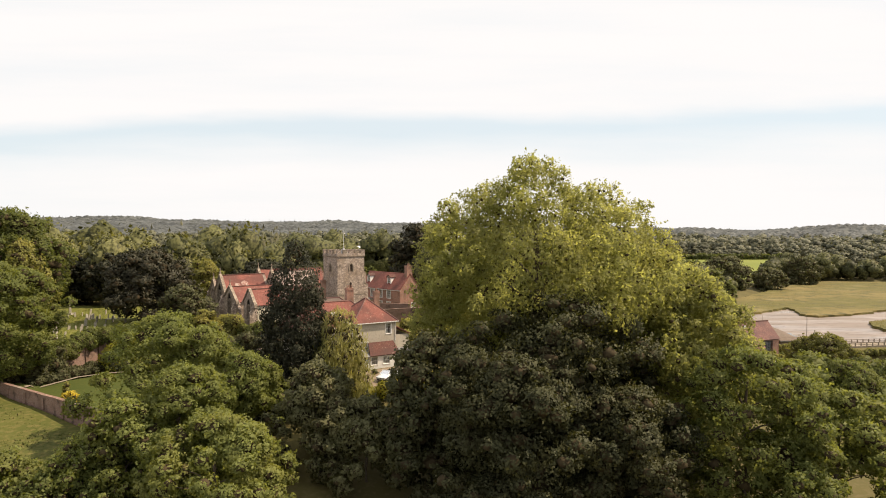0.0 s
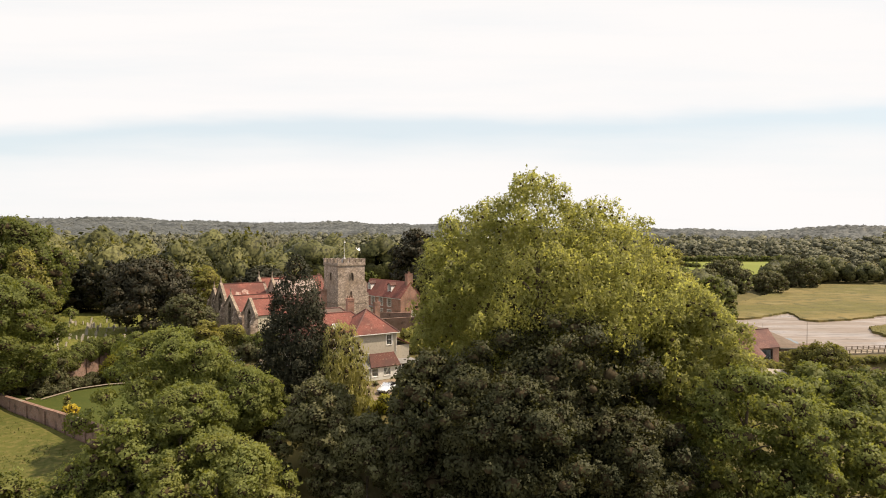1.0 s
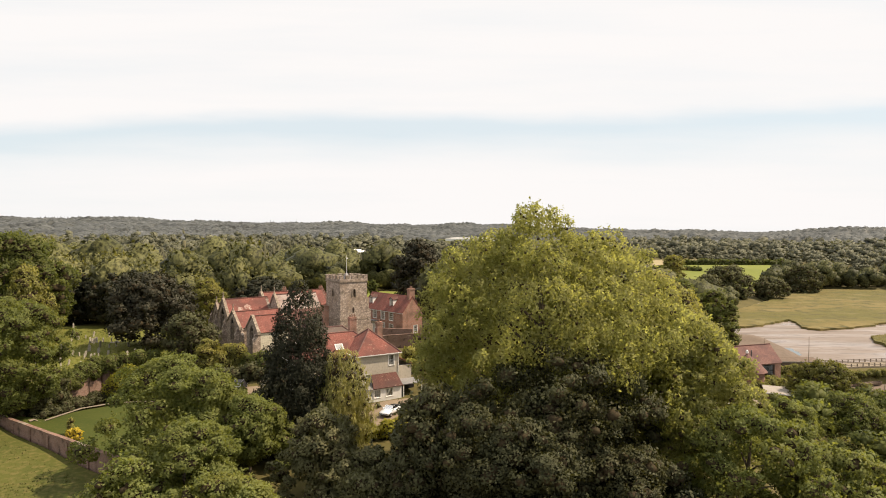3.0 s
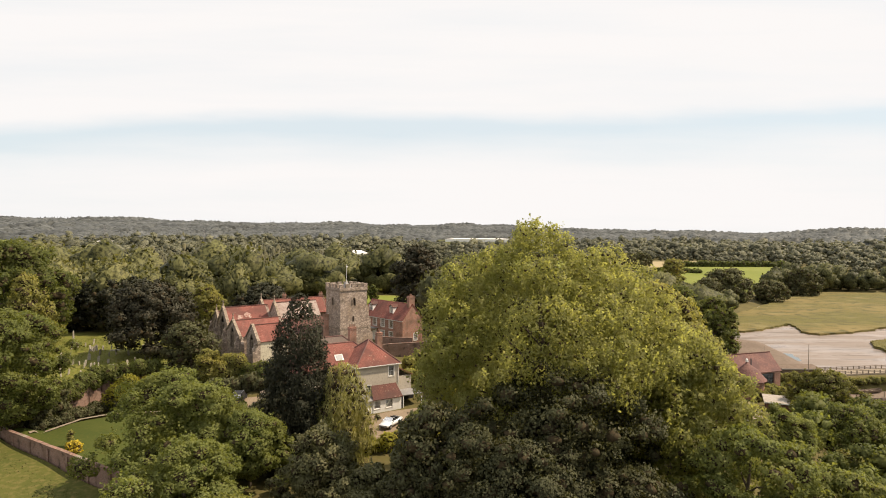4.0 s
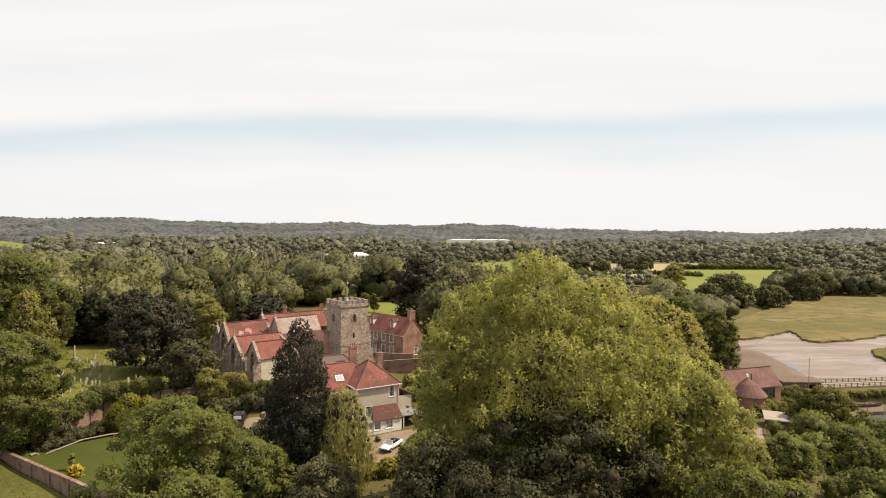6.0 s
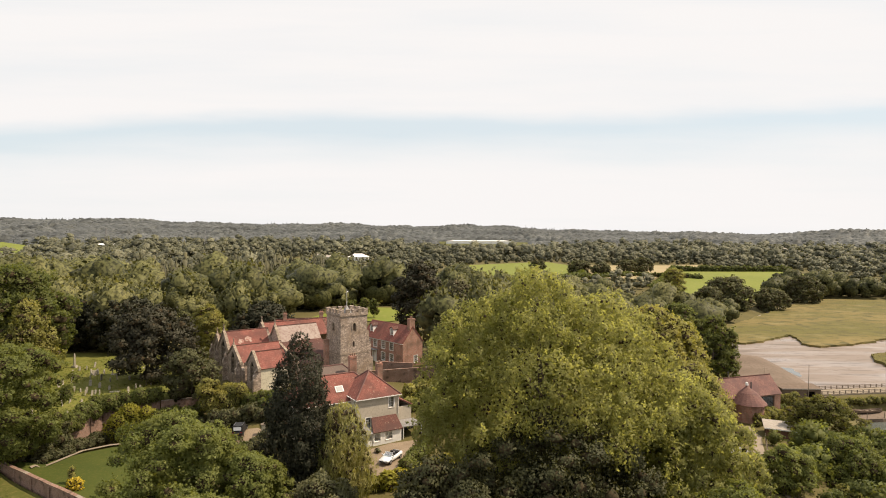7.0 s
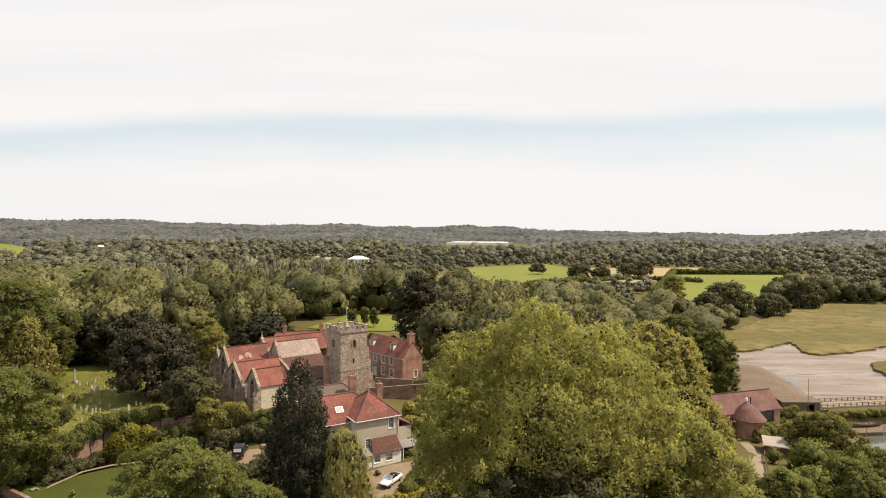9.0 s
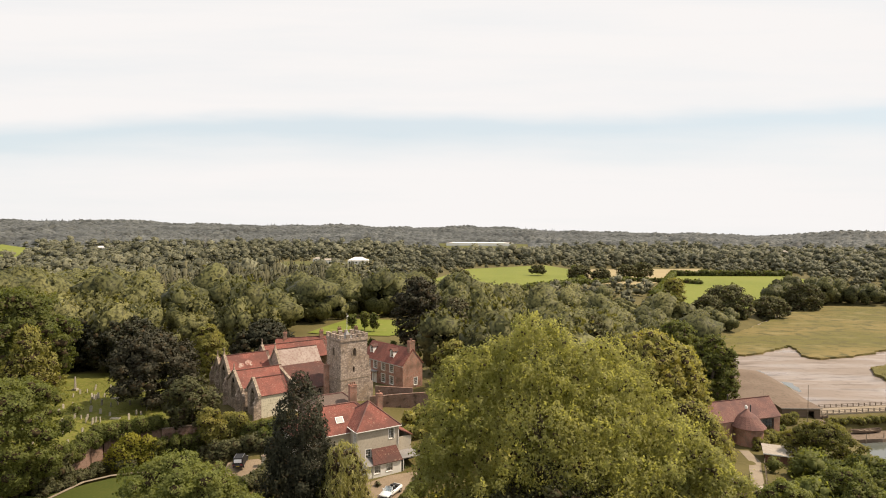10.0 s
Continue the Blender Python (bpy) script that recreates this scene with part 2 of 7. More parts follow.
LICHEN = rough_mat("pale_lichen", (0.33, 0.25, 0.21), (0.42, 0.345, 0.295), (0.24, 0.10, 0.078), 1.2, 3.0, spots=0.5)
TILE = tile_mat("red_clay_tiles", (0.215, 0.077, 0.06), (0.30, 0.118, 0.092), (0.13, 0.055, 0.045))
TILEDARK = tile_mat("dark_clay_tiles", (0.105, 0.046, 0.037), (0.15, 0.066, 0.052), (0.078, 0.041, 0.035))
TILEPINK = tile_mat("weathered_pink_tiles", (0.185, 0.096, 0.082), (0.26, 0.142, 0.12), (0.125, 0.07, 0.064))
LICHENROOF = rough_mat("pale_lichened_roof", (0.29, 0.232, 0.203), (0.35, 0.293, 0.26), (0.235, 0.16, 0.135), 0.4, 2.2, 0.85, 0.25, spots=0.58)


def stone_mat(name, c1, c2, joint, size=2.2):
    """Coursed rubble: irregular stones with their own tones and sunk joints."""
    m, nt, b = base_mat(name, 0.92)
    co = coords(nt)
    mp = nt.nodes.new("ShaderNodeMapping")
    mp.inputs["Scale"].default_value = (1, 1, 1.5)
    nt.links.new(co, mp.inputs[0])
    v = nt.nodes.new("ShaderNodeTexVoronoi")
    v.inputs["Scale"].default_value = size
    nt.links.new(mp.outputs[0], v.inputs[0])
    e = nt.nodes.new("ShaderNodeTexVoronoi")
    e.feature = "DISTANCE_TO_EDGE"
    e.inputs["Scale"].default_value = size
    nt.links.new(mp.outputs[0], e.inputs[0])
    sep = nt.nodes.new("ShaderNodeSeparateColor")
    nt.links.new(v.outputs["Color"], sep.inputs[0])
    n1, n2 = noise_node(nt, 0.3, 5, co), noise_node(nt, 5.0, 6, co)
    col = mixed(nt, sep.outputs[0], c1, c2)
    col = mixed(nt, ramped(nt, n1.outputs[0], 0.5, 0.72), col, (0.30, 0.22, 0.15))
    col = mixed(nt, ramped(nt, n2.outputs[0], 0.58, 0.72), col, (0.17, 0.155, 0.13))
    n3 = noise_node(nt, 0.85, 6, co)
    col = mixed(nt, ramped(nt, n3.outputs[0], 0.53, 0.70), col, (0.125, 0.10, 0.078))
    col = mixed(nt, ramped(nt, e.outputs[0], 0.09, 0.02), col, joint)
    nt.links.new(col, b.inputs["Base Color"])
    bumped(nt, b, e.outputs[0], 0.5, 0.06)
    return m


RUBBLE = stone_mat("grey_rubble_stone", (0.23, 0.178, 0.145), (0.52, 0.43, 0.355), (0.22, 0.176, 0.145), 2.5)
ASHLAR = rough_mat("dressed_limestone", (0.27, 0.215, 0.165), (0.36, 0.295, 0.23), (0.16, 0.13, 0.10), 0.6, 3.0, spots=0.54)


def brick_mat(name, c1, c2, mortar, stained=0.62):
    m, nt, b = base_mat(name, 0.92)
    co = coords(nt)
    sep = nt.nodes.new("ShaderNodeSeparateXYZ")
    nt.links.new(co, sep.inputs[0])
    add = nt.nodes.new("ShaderNodeMath")
    nt.links.new(sep.outputs[0], add.inputs[0])
    nt.links.new(sep.outputs[1], add.inputs[1])
    comb = nt.nodes.new("ShaderNodeCombineXYZ")
    nt.links.new(add.outputs[0], comb.inputs[0])
    nt.links.new(sep.outputs[2], comb.inputs[1])
    br = nt.nodes.new("ShaderNodeTexBrick")
    br.inputs["Color1"].default_value, br.inputs["Color2"].default_value = (*c1, 1), (*c2, 1)
    br.inputs["Mortar"].default_value = (*mortar, 1)
    br.inputs["Scale"].default_value = 1.0
    br.inputs["Brick Width"].default_value, br.inputs["Row Height"].default_value = 0.22, 0.075
    br.inputs["Mortar Size"].default_value = 0.008
    nt.links.new(comb.outputs[0], br.inputs[0])
    n1, n2 = noise_node(nt, 0.5, 5, co), noise_node(nt, 3.0, 6, co)
    col = mixed(nt, ramped(nt, n1.outputs[0], 0.45, 0.7), br.outputs[0], (0.17, 0.11, 0.08))
    col = mixed(nt, ramped(nt, n2.outputs[0], 0.6, 0.75), col, (0.27, 0.22, 0.17))
    stain = noise_node(nt, 0.9, 7, co)
    col = mixed(nt, ramped(nt, stain.outputs[0], stained - 0.08, stained + 0.06), col, (0.085, 0.06, 0.045))
    nt.links.new(col, b.inputs["Base Color"])
    bumped(nt, b, n2.outputs[0], 0.3, 0.03)
    return m


BRICK = brick_mat("old_red_brick", (0.29, 0.135, 0.096), (0.38, 0.19, 0.135), (0.36, 0.30, 0.25), 0.7)


WALLBRICK = brick_mat("weathered_wall_brick", (0.185, 0.105, 0.08), (0.27, 0.165, 0.125), (0.25, 0.21, 0.17))


def stretched(nt, src, sx, sy, detail=6.0, ang=0.1):
    """Noise drawn out along one direction."""
    mp = nt.nodes.new("ShaderNodeMapping")
    mp.inputs["Scale"].default_value = (sx, sy, 1.0)
    mp.inputs["Rotation"].default_value = (0, 0, ang)
    nt.links.new(src, mp.inputs[0])
    return noise_node(nt, 1.0, detail, mp.outputs[0]).outputs[0]


def mud_mat():
    m, nt, b = base_mat("wet_tidal_mud", 0.45)
    co = coords(nt, True)
    n1, n2 = noise_node(nt, 0.035, 6, co), noise_node(nt, 0.35, 6, co)
    streak, rill = stretched(nt, co, 0.016, 0.085, 7), stretched(nt, co, 0.05, 0.28, 7, -0.12)
    col = mixed(nt, ramped(nt, n1.outputs[0], 0.35, 0.65), (0.20, 0.163, 0.137), (0.27, 0.226, 0.197))
    col = mixed(nt, ramped(nt, streak, 0.49, 0.60), col, (0.185, 0.146, 0.117))
    col = mixed(nt, ramped(nt, rill, 0.56, 0.66), col, (0.11, 0.083, 0.062))
    col = mixed(nt, ramped(nt, n2.outputs[0], 0.56, 0.70), col, (0.14, 0.108, 0.083))
    nt.links.new(col, b.inputs["Base Color"])
    r = nt.nodes.new("ShaderNodeMapRange")
    r.inputs[1].default_value, r.inputs[2].default_value = 0.40, 0.56
    r.inputs[3].default_value, r.inputs[4].default_value = 0.25, 0.62
    nt.links.new(streak, r.inputs[0])
    nt.links.new(r.outputs[0], b.inputs["Roughness"])
    b.inputs["Specular IOR Level"].default_value = 0.5
    bumped(nt, b, n2.outputs[0], 0.15, 0.1)
    return m


def reed_mat():
    """Reeds: tan and olive drifts drawn out along the creek, with dark and pale patches."""
    m, nt, b = base_mat("reed_bed", 0.9)
    co = coords(nt, True)
    drift, band = stretched(nt, co, 0.012, 0.024, 6, 0.3), stretched(nt, co, 0.05, 0.10, 7, 0.35)
    fine = noise_node(nt, 0.9, 6, co).outputs[0]
    col = mixed(nt, ramped(nt, drift, 0.40, 0.60), (0.115, 0.102, 0.026), (0.185, 0.142, 0.05))
    col = mixed(nt, ramped(nt, band, 0.52, 0.72), col, (0.082, 0.078, 0.023))
    col = mixed(nt, ramped(nt, band, 0.43, 0.28), col, (0.19, 0.162, 0.07))
    col = mixed(nt, ramped(nt, fine, 0.58, 0.75), col, (0.08, 0.076, 0.025))
    tuft = noise_node(nt, 0.16, 7, co).outputs[0]
    col = mixed(nt, ramped(nt, tuft, 0.52, 0.64), col, (0.088, 0.078, 0.026))
    nt.links.new(col, b.inputs["Base Color"])
    bumped(nt, b, fine, 0.5, 0.15)
    return m


MUD = mud_mat()
REED = reed_mat()
SHINGLE = rough_mat("shingle_bank", (0.14, 0.104, 0.078), (0.18, 0.137, 0.105), (0.095, 0.076, 0.052), 0.1, 1.5, world_space=True)


def plain_mat(name, col, rough, metallic=0.0, transmission=0.0):
    m, nt, b = base_mat(name, rough)
    b.inputs["Base Color"].default_value = (*col, 1)
    b.inputs["Metallic"].default_value = metallic
    b.inputs["Transmission Weight"].default_value = transmission
    b.inputs["Specular IOR Level"].default_value = 0.5
    return m


GLASS = plain_mat("window_glass", (0.82, 0.88, 0.88), 0.03, 0.0, 1.0)
CARPAINT = plain_mat("silver_white_car_paint", (0.72, 0.74, 0.75), 0.22)
CARPAINT.node_tree.nodes["Principled BSDF"].inputs["Coat Weight"].default_value = 0.6
BLACKCAR = plain_mat("dark_car_paint", (0.012, 0.012, 0.014), 0.5)
RUBBER = plain_mat("tyre_rubber", (0.02, 0.02, 0.02), 0.8)
ALLOY = plain_mat("alloy_wheel", (0.6, 0.6, 0.62), 0.3, 0.9)
DARKSEAT = plain_mat("dark_leather", (0.02, 0.019, 0.019), 0.7)
REDLAMP = plain_mat("red_lens", (0.4, 0.02, 0.02), 0.2)
YELLOWPLATE = plain_mat("yellow_plate", (0.55, 0.42, 0.06), 0.4)
CLEARLAMP = plain_mat("clear_lens", (0.75, 0.77, 0.8), 0.1)
WATER = plain_mat("still_water", (0.10, 0.11, 0.10), 0.06)

# ================= mesh helpers =================


def part(name, bm, material, parent=None, label="", smooth=False):
    """Links a bmesh (or a mesh) as one object, under a thing or a part."""
    if isinstance(bm, bmesh.types.BMesh):
        me = bpy.data.meshes.new(name)
        bm.to_mesh(me)
        bm.free()
    else:
        me = bm
    if material:
        me.materials.clear()
        me.materials.append(material)
    if smooth:
        me.polygons.foreach_set("use_smooth", [True] * len(me.polygons))
    ob = new(name, me)
    if parent:
        ob.parent = parent
    if label:
        ob["label"] = label
    return ob


def empty(name, m, label, category, group="", kind=""):
    ob = new(name)
    ob.matrix_basis = m
    return tagged(ob, label, category, group, kind)


def arrays_mesh(name, verts, faces, normals=None):
    """Mesh from numpy arrays; faces is a list of (n, k) index arrays, normals one for each vertex."""
    me = bpy.data.meshes.new(name)
    me.vertices.add(len(verts))
    me.vertices.foreach_set("co", np.ascontiguousarray(verts, np.float32).ravel())
    loops = np.concatenate([f.ravel() for f in faces]).astype(np.int32)
    totals = np.concatenate([np.full(len(f), f.shape[1], np.int32) for f in faces])
    me.loops.add(len(loops))
    me.loops.foreach_set("vertex_index", loops)
    me.polygons.add(len(totals))
    me.polygons.foreach_set("loop_start", np.concatenate([[0], np.cumsum(totals)[:-1]]).astype(np.int32))
    me.update(calc_edges=True)
    if normals is not None:
        me.normals_split_custom_set_from_vertices(np.ascontiguousarray(normals, np.float32))
    return me


def box(bm, x0, x1, y0, y1, z0, z1, m=None):
    v = [bm.verts.new(Vector(p) if m is None else m @ Vector(p)) for p in
         ((x0, y0, z0), (x1, y0, z0), (x1, y1, z0), (x0, y1, z0), (x0, y0, z1), (x1, y0, z1), (x1, y1, z1), (x0, y1, z1))]
    for f in ((3, 2, 1, 0), (4, 5, 6, 7), (0, 1, 5, 4), (1, 2, 6, 5), (2, 3, 7, 6), (3, 0, 4, 7)):
        bm.faces.new([v[i] for i in f])
    return v


def boxes(*args):
    bm = bmesh.new()
    for a in args:
        box(bm, *a)
    return bm


def slab(bm, pts, t):
    """A plate: the polygon pts on top, thickness t below it."""
    p = [Vector(q) for q in pts]
    n = geo.normal(p) if len(p) < 5 else geo.normal(p[:3])
    if n.z < 0:
        p.reverse()
        n = -n
    top, low = [bm.verts.new(q) for q in p], [bm.verts.new(q - n * t) for q in p]
    bm.faces.new(top)
    bm.faces.new(list(reversed(low)))
    for i in range(len(p)):
        j = (i + 1) % len(p)
        bm.faces.new((top[i], low[i], low[j], top[j]))


def tube(bm, pts, radii, sides=8):
    rings = []
    for i, p in enumerate(pts):
        d = (Vector(pts[min(i + 1, len(pts) - 1)]) - Vector(pts[max(i - 1, 0)])).normalized()
        q = d.to_track_quat("Z", "X")
        rings.append([bm.verts.new(Vector(p) + q @ Vector((math.cos(k * math.tau / sides) * radii[i], math.sin(k * math.tau / sides) * radii[i], 0))) for k in range(sides)])
    for a, b in zip(rings, rings[1:]):
        for k in range(sides):
            bm.faces.new((a[k], a[(k + 1) % sides], b[(k + 1) % sides], b[k]))
    bm.faces.new(list(reversed(rings[0])))
    bm.faces.new(rings[-1])


def arch(x, z0, w, h, steps=5):
    """Outline of a pointed arch opening, centred on x, foot at z0."""
    half, spring = w / 2, z0 + h - w * 0.85
    left = [(x - half + w * (1 - math.cos(a)) , spring + w * 0.98 * math.sin(a)) for a in [i * radians(60) / steps for i in range(steps)]]
    pts = [(x - half, z0)] + left + [(x, z0 + h)] + [(2 * x - px, pz) for px, pz in reversed(left)] + [(x + half, z0)]
    return pts


def rect(x0, x1, z0, z1):
    return [(x0, z0), (x0, z1), (x1, z1), (x1, z0)]


def poly_wall(outline, holes, thick):
    """A wall in local x (along), z (up); thickness towards +y. Openings go through."""
    bm = bmesh.new()
    edges = []
    for loop in [outline, *holes]:
        vs = [bm.verts.new((a, 0, b)) for a, b in loop]
        edges += [bm.edges.new((vs[i], vs[(i + 1) % len(vs)])) for i in range(len(vs))]
    bmesh.ops.triangle_fill(bm, use_beauty=True, use_dissolve=False, edges=edges)
    res = bmesh.ops.extrude_face_region(bm, geom=bm.faces[:])
    bmesh.ops.translate(bm, verts=[g for g in res["geom"] if isinstance(g, bmesh.types.BMVert)], vec=(0, thick, 0))
    bmesh.ops.recalc_face_normals(bm, faces=bm.faces[:])
    return bm


def wall(parent, at, ang, outline, holes, thick, material, label=""):
    ob = part("wall", poly_wall(outline, holes, thick), material, parent, label)
    ob.matrix_basis = pose(at[0], at[1], at[2] if len(at) > 2 else 0, 0, 0, ang)
    return ob


def sash_window(parent, at, ang, x, z, w, h, nx=3, ny=4, depth=0.08, mat_=None, sill=True):
    """Window frame with glazing bars, its pane and its sill, in an opening of a wall."""
    base = pose(at[0], at[1], at[2] if len(at) > 2 else 0, 0, 0, ang) @ pose(x, depth, z)
    f, d = 0.085, 0.06
    bm = boxes((-w / 2, -w / 2 + f, 0, d, 0, h), (w / 2 - f, w / 2, 0, d, 0, h), (-w / 2 + f, w / 2 - f, 0, d, 0, f), (-w / 2 + f, w / 2 - f, 0, d, h - f, h))
    box(bm, -w / 2 + f, w / 2 - f, 0.005, d - 0.005, h / 2 - 0.03, h / 2 + 0.03)
    for i in range(1, nx):
        xx = -w / 2 + w * i / nx
        box(bm, xx - 0.022, xx + 0.022, 0.012, d - 0.012, f, h - f)
    for j in range(1, ny):
        if abs(j / ny - 0.5) > 0.01:
            box(bm, -w / 2 + f, w / 2 - f, 0.016, d - 0.016, h * j / ny - 0.022, h * j / ny + 0.022)
    win = part("window", bm, mat_ or WHITE, parent)
    win.matrix_basis = base
    pane = part("pane", boxes((-w / 2 + 0.03, w / 2 - 0.03, 0.027, 0.033, 0.03, h - 0.03)), GLASS, win, "dark reflecting glass")
    if sill:
        part("sill", boxes((-w / 2 - 0.07, w / 2 + 0.07, -depth - 0.06, 0.0, -0.07, -0.002)), mat_ or WHITE, win)
    # architrave that shows white round the opening
    part("surround", boxes((-w / 2 - 0.15, -w / 2 - 0.002, -depth - 0.025, -depth + 0.02, 0, h), (w / 2 + 0.002, w / 2 + 0.15, -depth - 0.025, -depth + 0.02, 0, h),
                           (-w / 2 - 0.15, w / 2 + 0.15, -depth - 0.025, -depth + 0.02, h + 0.002, h + 0.10)), mat_ or WHITE, win)
    return win


# ================= the lie of the land =================
LAND = [
    (-10, 82, 12.2), (-6, 76, 12.0), (-12, 65, 10.4), (0, 45, 8), (-20, 40, 8), (-40, 60, 9.7), (-62, 68, 9.9), (-45, 48, 9.2),
    (-50, 74, 10.4), (-62, 102, 15.3), (-78, 125, 15.3), (-44, 98, 15.0), (-26, 100, 15.6), (-16, 106, 16.2), (-8, 113, 15.3),
    (-5, 140, 14.5), (-30, 200, 14.5), (10, 95, 14), (26, 68, 11), (26, 45, 8), (45, 82, 9), (58, 110, 6), (72, 128, 4.2),
    (-61, 85, 13.4), (-57, 94, 14.6), (62, 165, 4), (84, 250, 3), (-170, 190, 14), (0, 330, 10), (60, 75, 5), (-90, 60, 11), (0, 0, 5),
]
U = 1.15  # metres per plan unit
TERRACE = [(x * U, y * U) for x, y in ((-56.6, 78.5), (-53.6, 91.3), (-46.3, 94.8), (-40, 96.2), (-36, 90), (-32, 80), (-36, 66))]
LX, LY, LZ = (np.array([p[i] for p in LAND]) * U for i in range(3))
ESTUARY = [(96, 260), (99, 205), (97, 193), (104, 190), (106, 186), (104, 172), (100, 152), (93, 128), (84, 108), (82, 84), (95, 55), (700, 20), (700, 420), (290, 390), (249, 398), (217, 372), (134, 276), (118, 262)]
ESTUARY = [(x * U, y * U) for x, y in ESTUARY]


def inside_dist(x, y, poly):
    """Signed distance to a polygon, positive inside."""
    x, y = np.asarray(x, float), np.asarray(y, float)
    d, odd = np.full(x.shape, 1e9), np.zeros(x.shape, bool)
    for (ax, ay), (bx, by) in zip(poly, poly[1:] + poly[:1]):
        ex, ey = bx - ax, by - ay
        s = np.clip(((x - ax) * ex + (y - ay) * ey) / (ex * ex + ey * ey), 0, 1)
        d = np.minimum(d, np.hypot(x - ax - s * ex, y - ay - s * ey))
        odd ^= ((ay > y) != (by > y)) & (x < (bx - ax) * (y - ay) / ((by - ay) or 1e-9) + ax)
    return np.where(odd, d, -d)


def step(a, b, v):
    t = np.clip((v - a) / (b - a), 0, 1)
    return t * t * (3 - 2 * t)


def land(x, y):
    """Height of the ground."""
    x, y = np.asarray(x, float), np.asarray(y, float)
    wsum, zsum = np.full(x.shape, 1e-9), np.zeros(x.shape)
    near = np.full(x.shape, 1e18)
    for px, py, pz in zip(LX, LY, LZ):
        d2 = (x - px) ** 2 + (y - py) ** 2
        near = np.minimum(near, d2)
        w = 1 / (d2 + 60) ** 1.7
        wsum, zsum = wsum + w, zsum + w * pz
    z = zsum / wsum
    r = np.hypot(x, y)
    far = step(280, 620, r)
    z = z * (1 - far) + 8.0 * far
    bearing = np.arctan2(x, np.maximum(y, 1))
    crest = 82 - 34 * step(-0.35, 0.45, bearing) + 6 * np.sin(bearing * 9 + 1) + 4 * np.sin(bearing * 23)
    z = z + crest * step(900, 2700, r) ** 1.3
    # terrace of the walled garden under the churchyard wall
    cut = step(-0.2, 0.9, inside_dist(x, y, TERRACE))
    z = z * (1 - cut) + np.minimum(z, 12.1) * cut
    e = inside_dist(x, y, ESTUARY)
    shore = step(-14 - 150 * step(240, 380, r), 2, e)
    z = z * (1 - shore) + np.where(e > -6, -0.9 * step(-6, 2, e), 0) + 1.2 * shore * (1 - step(-6, 2, e))
    return z


def h(x, y):
    return float(land(np.array([x]), np.array([y]))[0])


def ground_mesh():
    a = np.linspace(-1, 1, 230)
    gx = np.sinh(a * 4.6) / np.sinh(4.6) * 4200
    b = np.linspace(0, 1, 260)
    gy = -250 + 4300 * (np.sinh(b * 3.4) / np.sinh(3.4))
    X, Y = np.meshgrid(gx, gy)
    Z = land(X, Y) - 0.02 - 2.2 * step(-4.5, -0.5, inside_dist(X, Y, TERRACE))
    n, m = X.shape
    idx = np.arange(n * m).reshape(n, m)
    quads = np.stack([idx[:-1, :-1], idx[:-1, 1:], idx[1:, 1:], idx[1:, :-1]], -1).reshape(-1, 4)
    return arrays_mesh("ground", np.stack([X, Y, Z], -1).reshape(-1, 3), [quads])


ground = tagged(part("ground", ground_mesh(), UNDER, smooth=True), "green undergrowth and grass over rolling land", "ground", kind="structure")


def patch(name, poly, material, lift, cell, label, category, level=None, rough=0.0, drop=0.0, kind="structure"):
    """A sheet over the land (or at a level) inside an outline; drop gives it an edge."""
    rnd = random.Random(len(poly) * 31 + int(cell * 10))
    ring = []
    for (ax, ay), (bx, by) in zip(poly, poly[1:] + poly[:1]):
        k = max(1, int(math.hypot(bx - ax, by - ay) / cell))
        ring += [(ax + (bx - ax) * i / k + rnd.uniform(-1, 1) * rough * cell, ay + (by - ay) * i / k + rnd.uniform(-1, 1) * rough * cell) for i in range(k)]
    xs, ys = [p[0] for p in ring], [p[1] for p in ring]
    gx, gy = np.meshgrid(np.arange(min(xs), max(xs), cell), np.arange(min(ys), max(ys), cell))
    gx, gy = gx.ravel(), gy.ravel()
    gx = gx + np.array([rnd.uniform(-0.3, 0.3) * cell for _ in gx])
    keep = inside_dist(gx, gy, ring) > cell * 0.45
    pts = [Vector(p) for p in ring] + [Vector((a, b)) for a, b in zip(gx[keep], gy[keep])]
    n = len(ring)
    vs, _, fs, *_ = geo.delaunay_2d_cdt(pts, [], [list(range(n))], 1, 1e-4)
    vx, vy = np.array([v.x for v in vs]), np.array([v.y for v in vs])
    if level is None:
        z = land(vx, vy) + lift
    else:
        z = np.full(len(vx), level + lift)
    bm = bmesh.new()
    bv = [bm.verts.new((a, b, c)) for a, b, c in zip(vx, vy, z)]
    for f in fs:
        try:
            face = bm.faces.new([bv[i] for i in f])
            face.normal_update()
            if face.normal.z < 0:
                face.normal_flip()
        except ValueError:
            pass
    if drop:
        rim = [e for e in bm.edges if e.is_boundary]
        res = bmesh.ops.extrude_edge_only(bm, edges=rim)
        for v in [g for g in res["geom"] if isinstance(g, bmesh.types.BMVert)]:
            v.co.z -= drop
            v.co.x += rnd.uniform(-0.3, 0.3)
            v.co.y += rnd.uniform(-0.3, 0.3)
        bmesh.ops.recalc_face_normals(bm, faces=bm.faces[:])
    return tagged(part(name, bm, material, smooth=not drop), label, category, kind=kind)


def sc(*pts):
    return [(x * U, y * U) for x, y in pts]


mud = patch("mud_flat", [(p[0] - 3 if i < 9 else p[0], p[1]) for i, p in enumerate(ESTUARY)], MUD, 0.0, 14, "pale wet mud of a tidal creek at low water", "mud", level=0.0)

# ================= trees =================


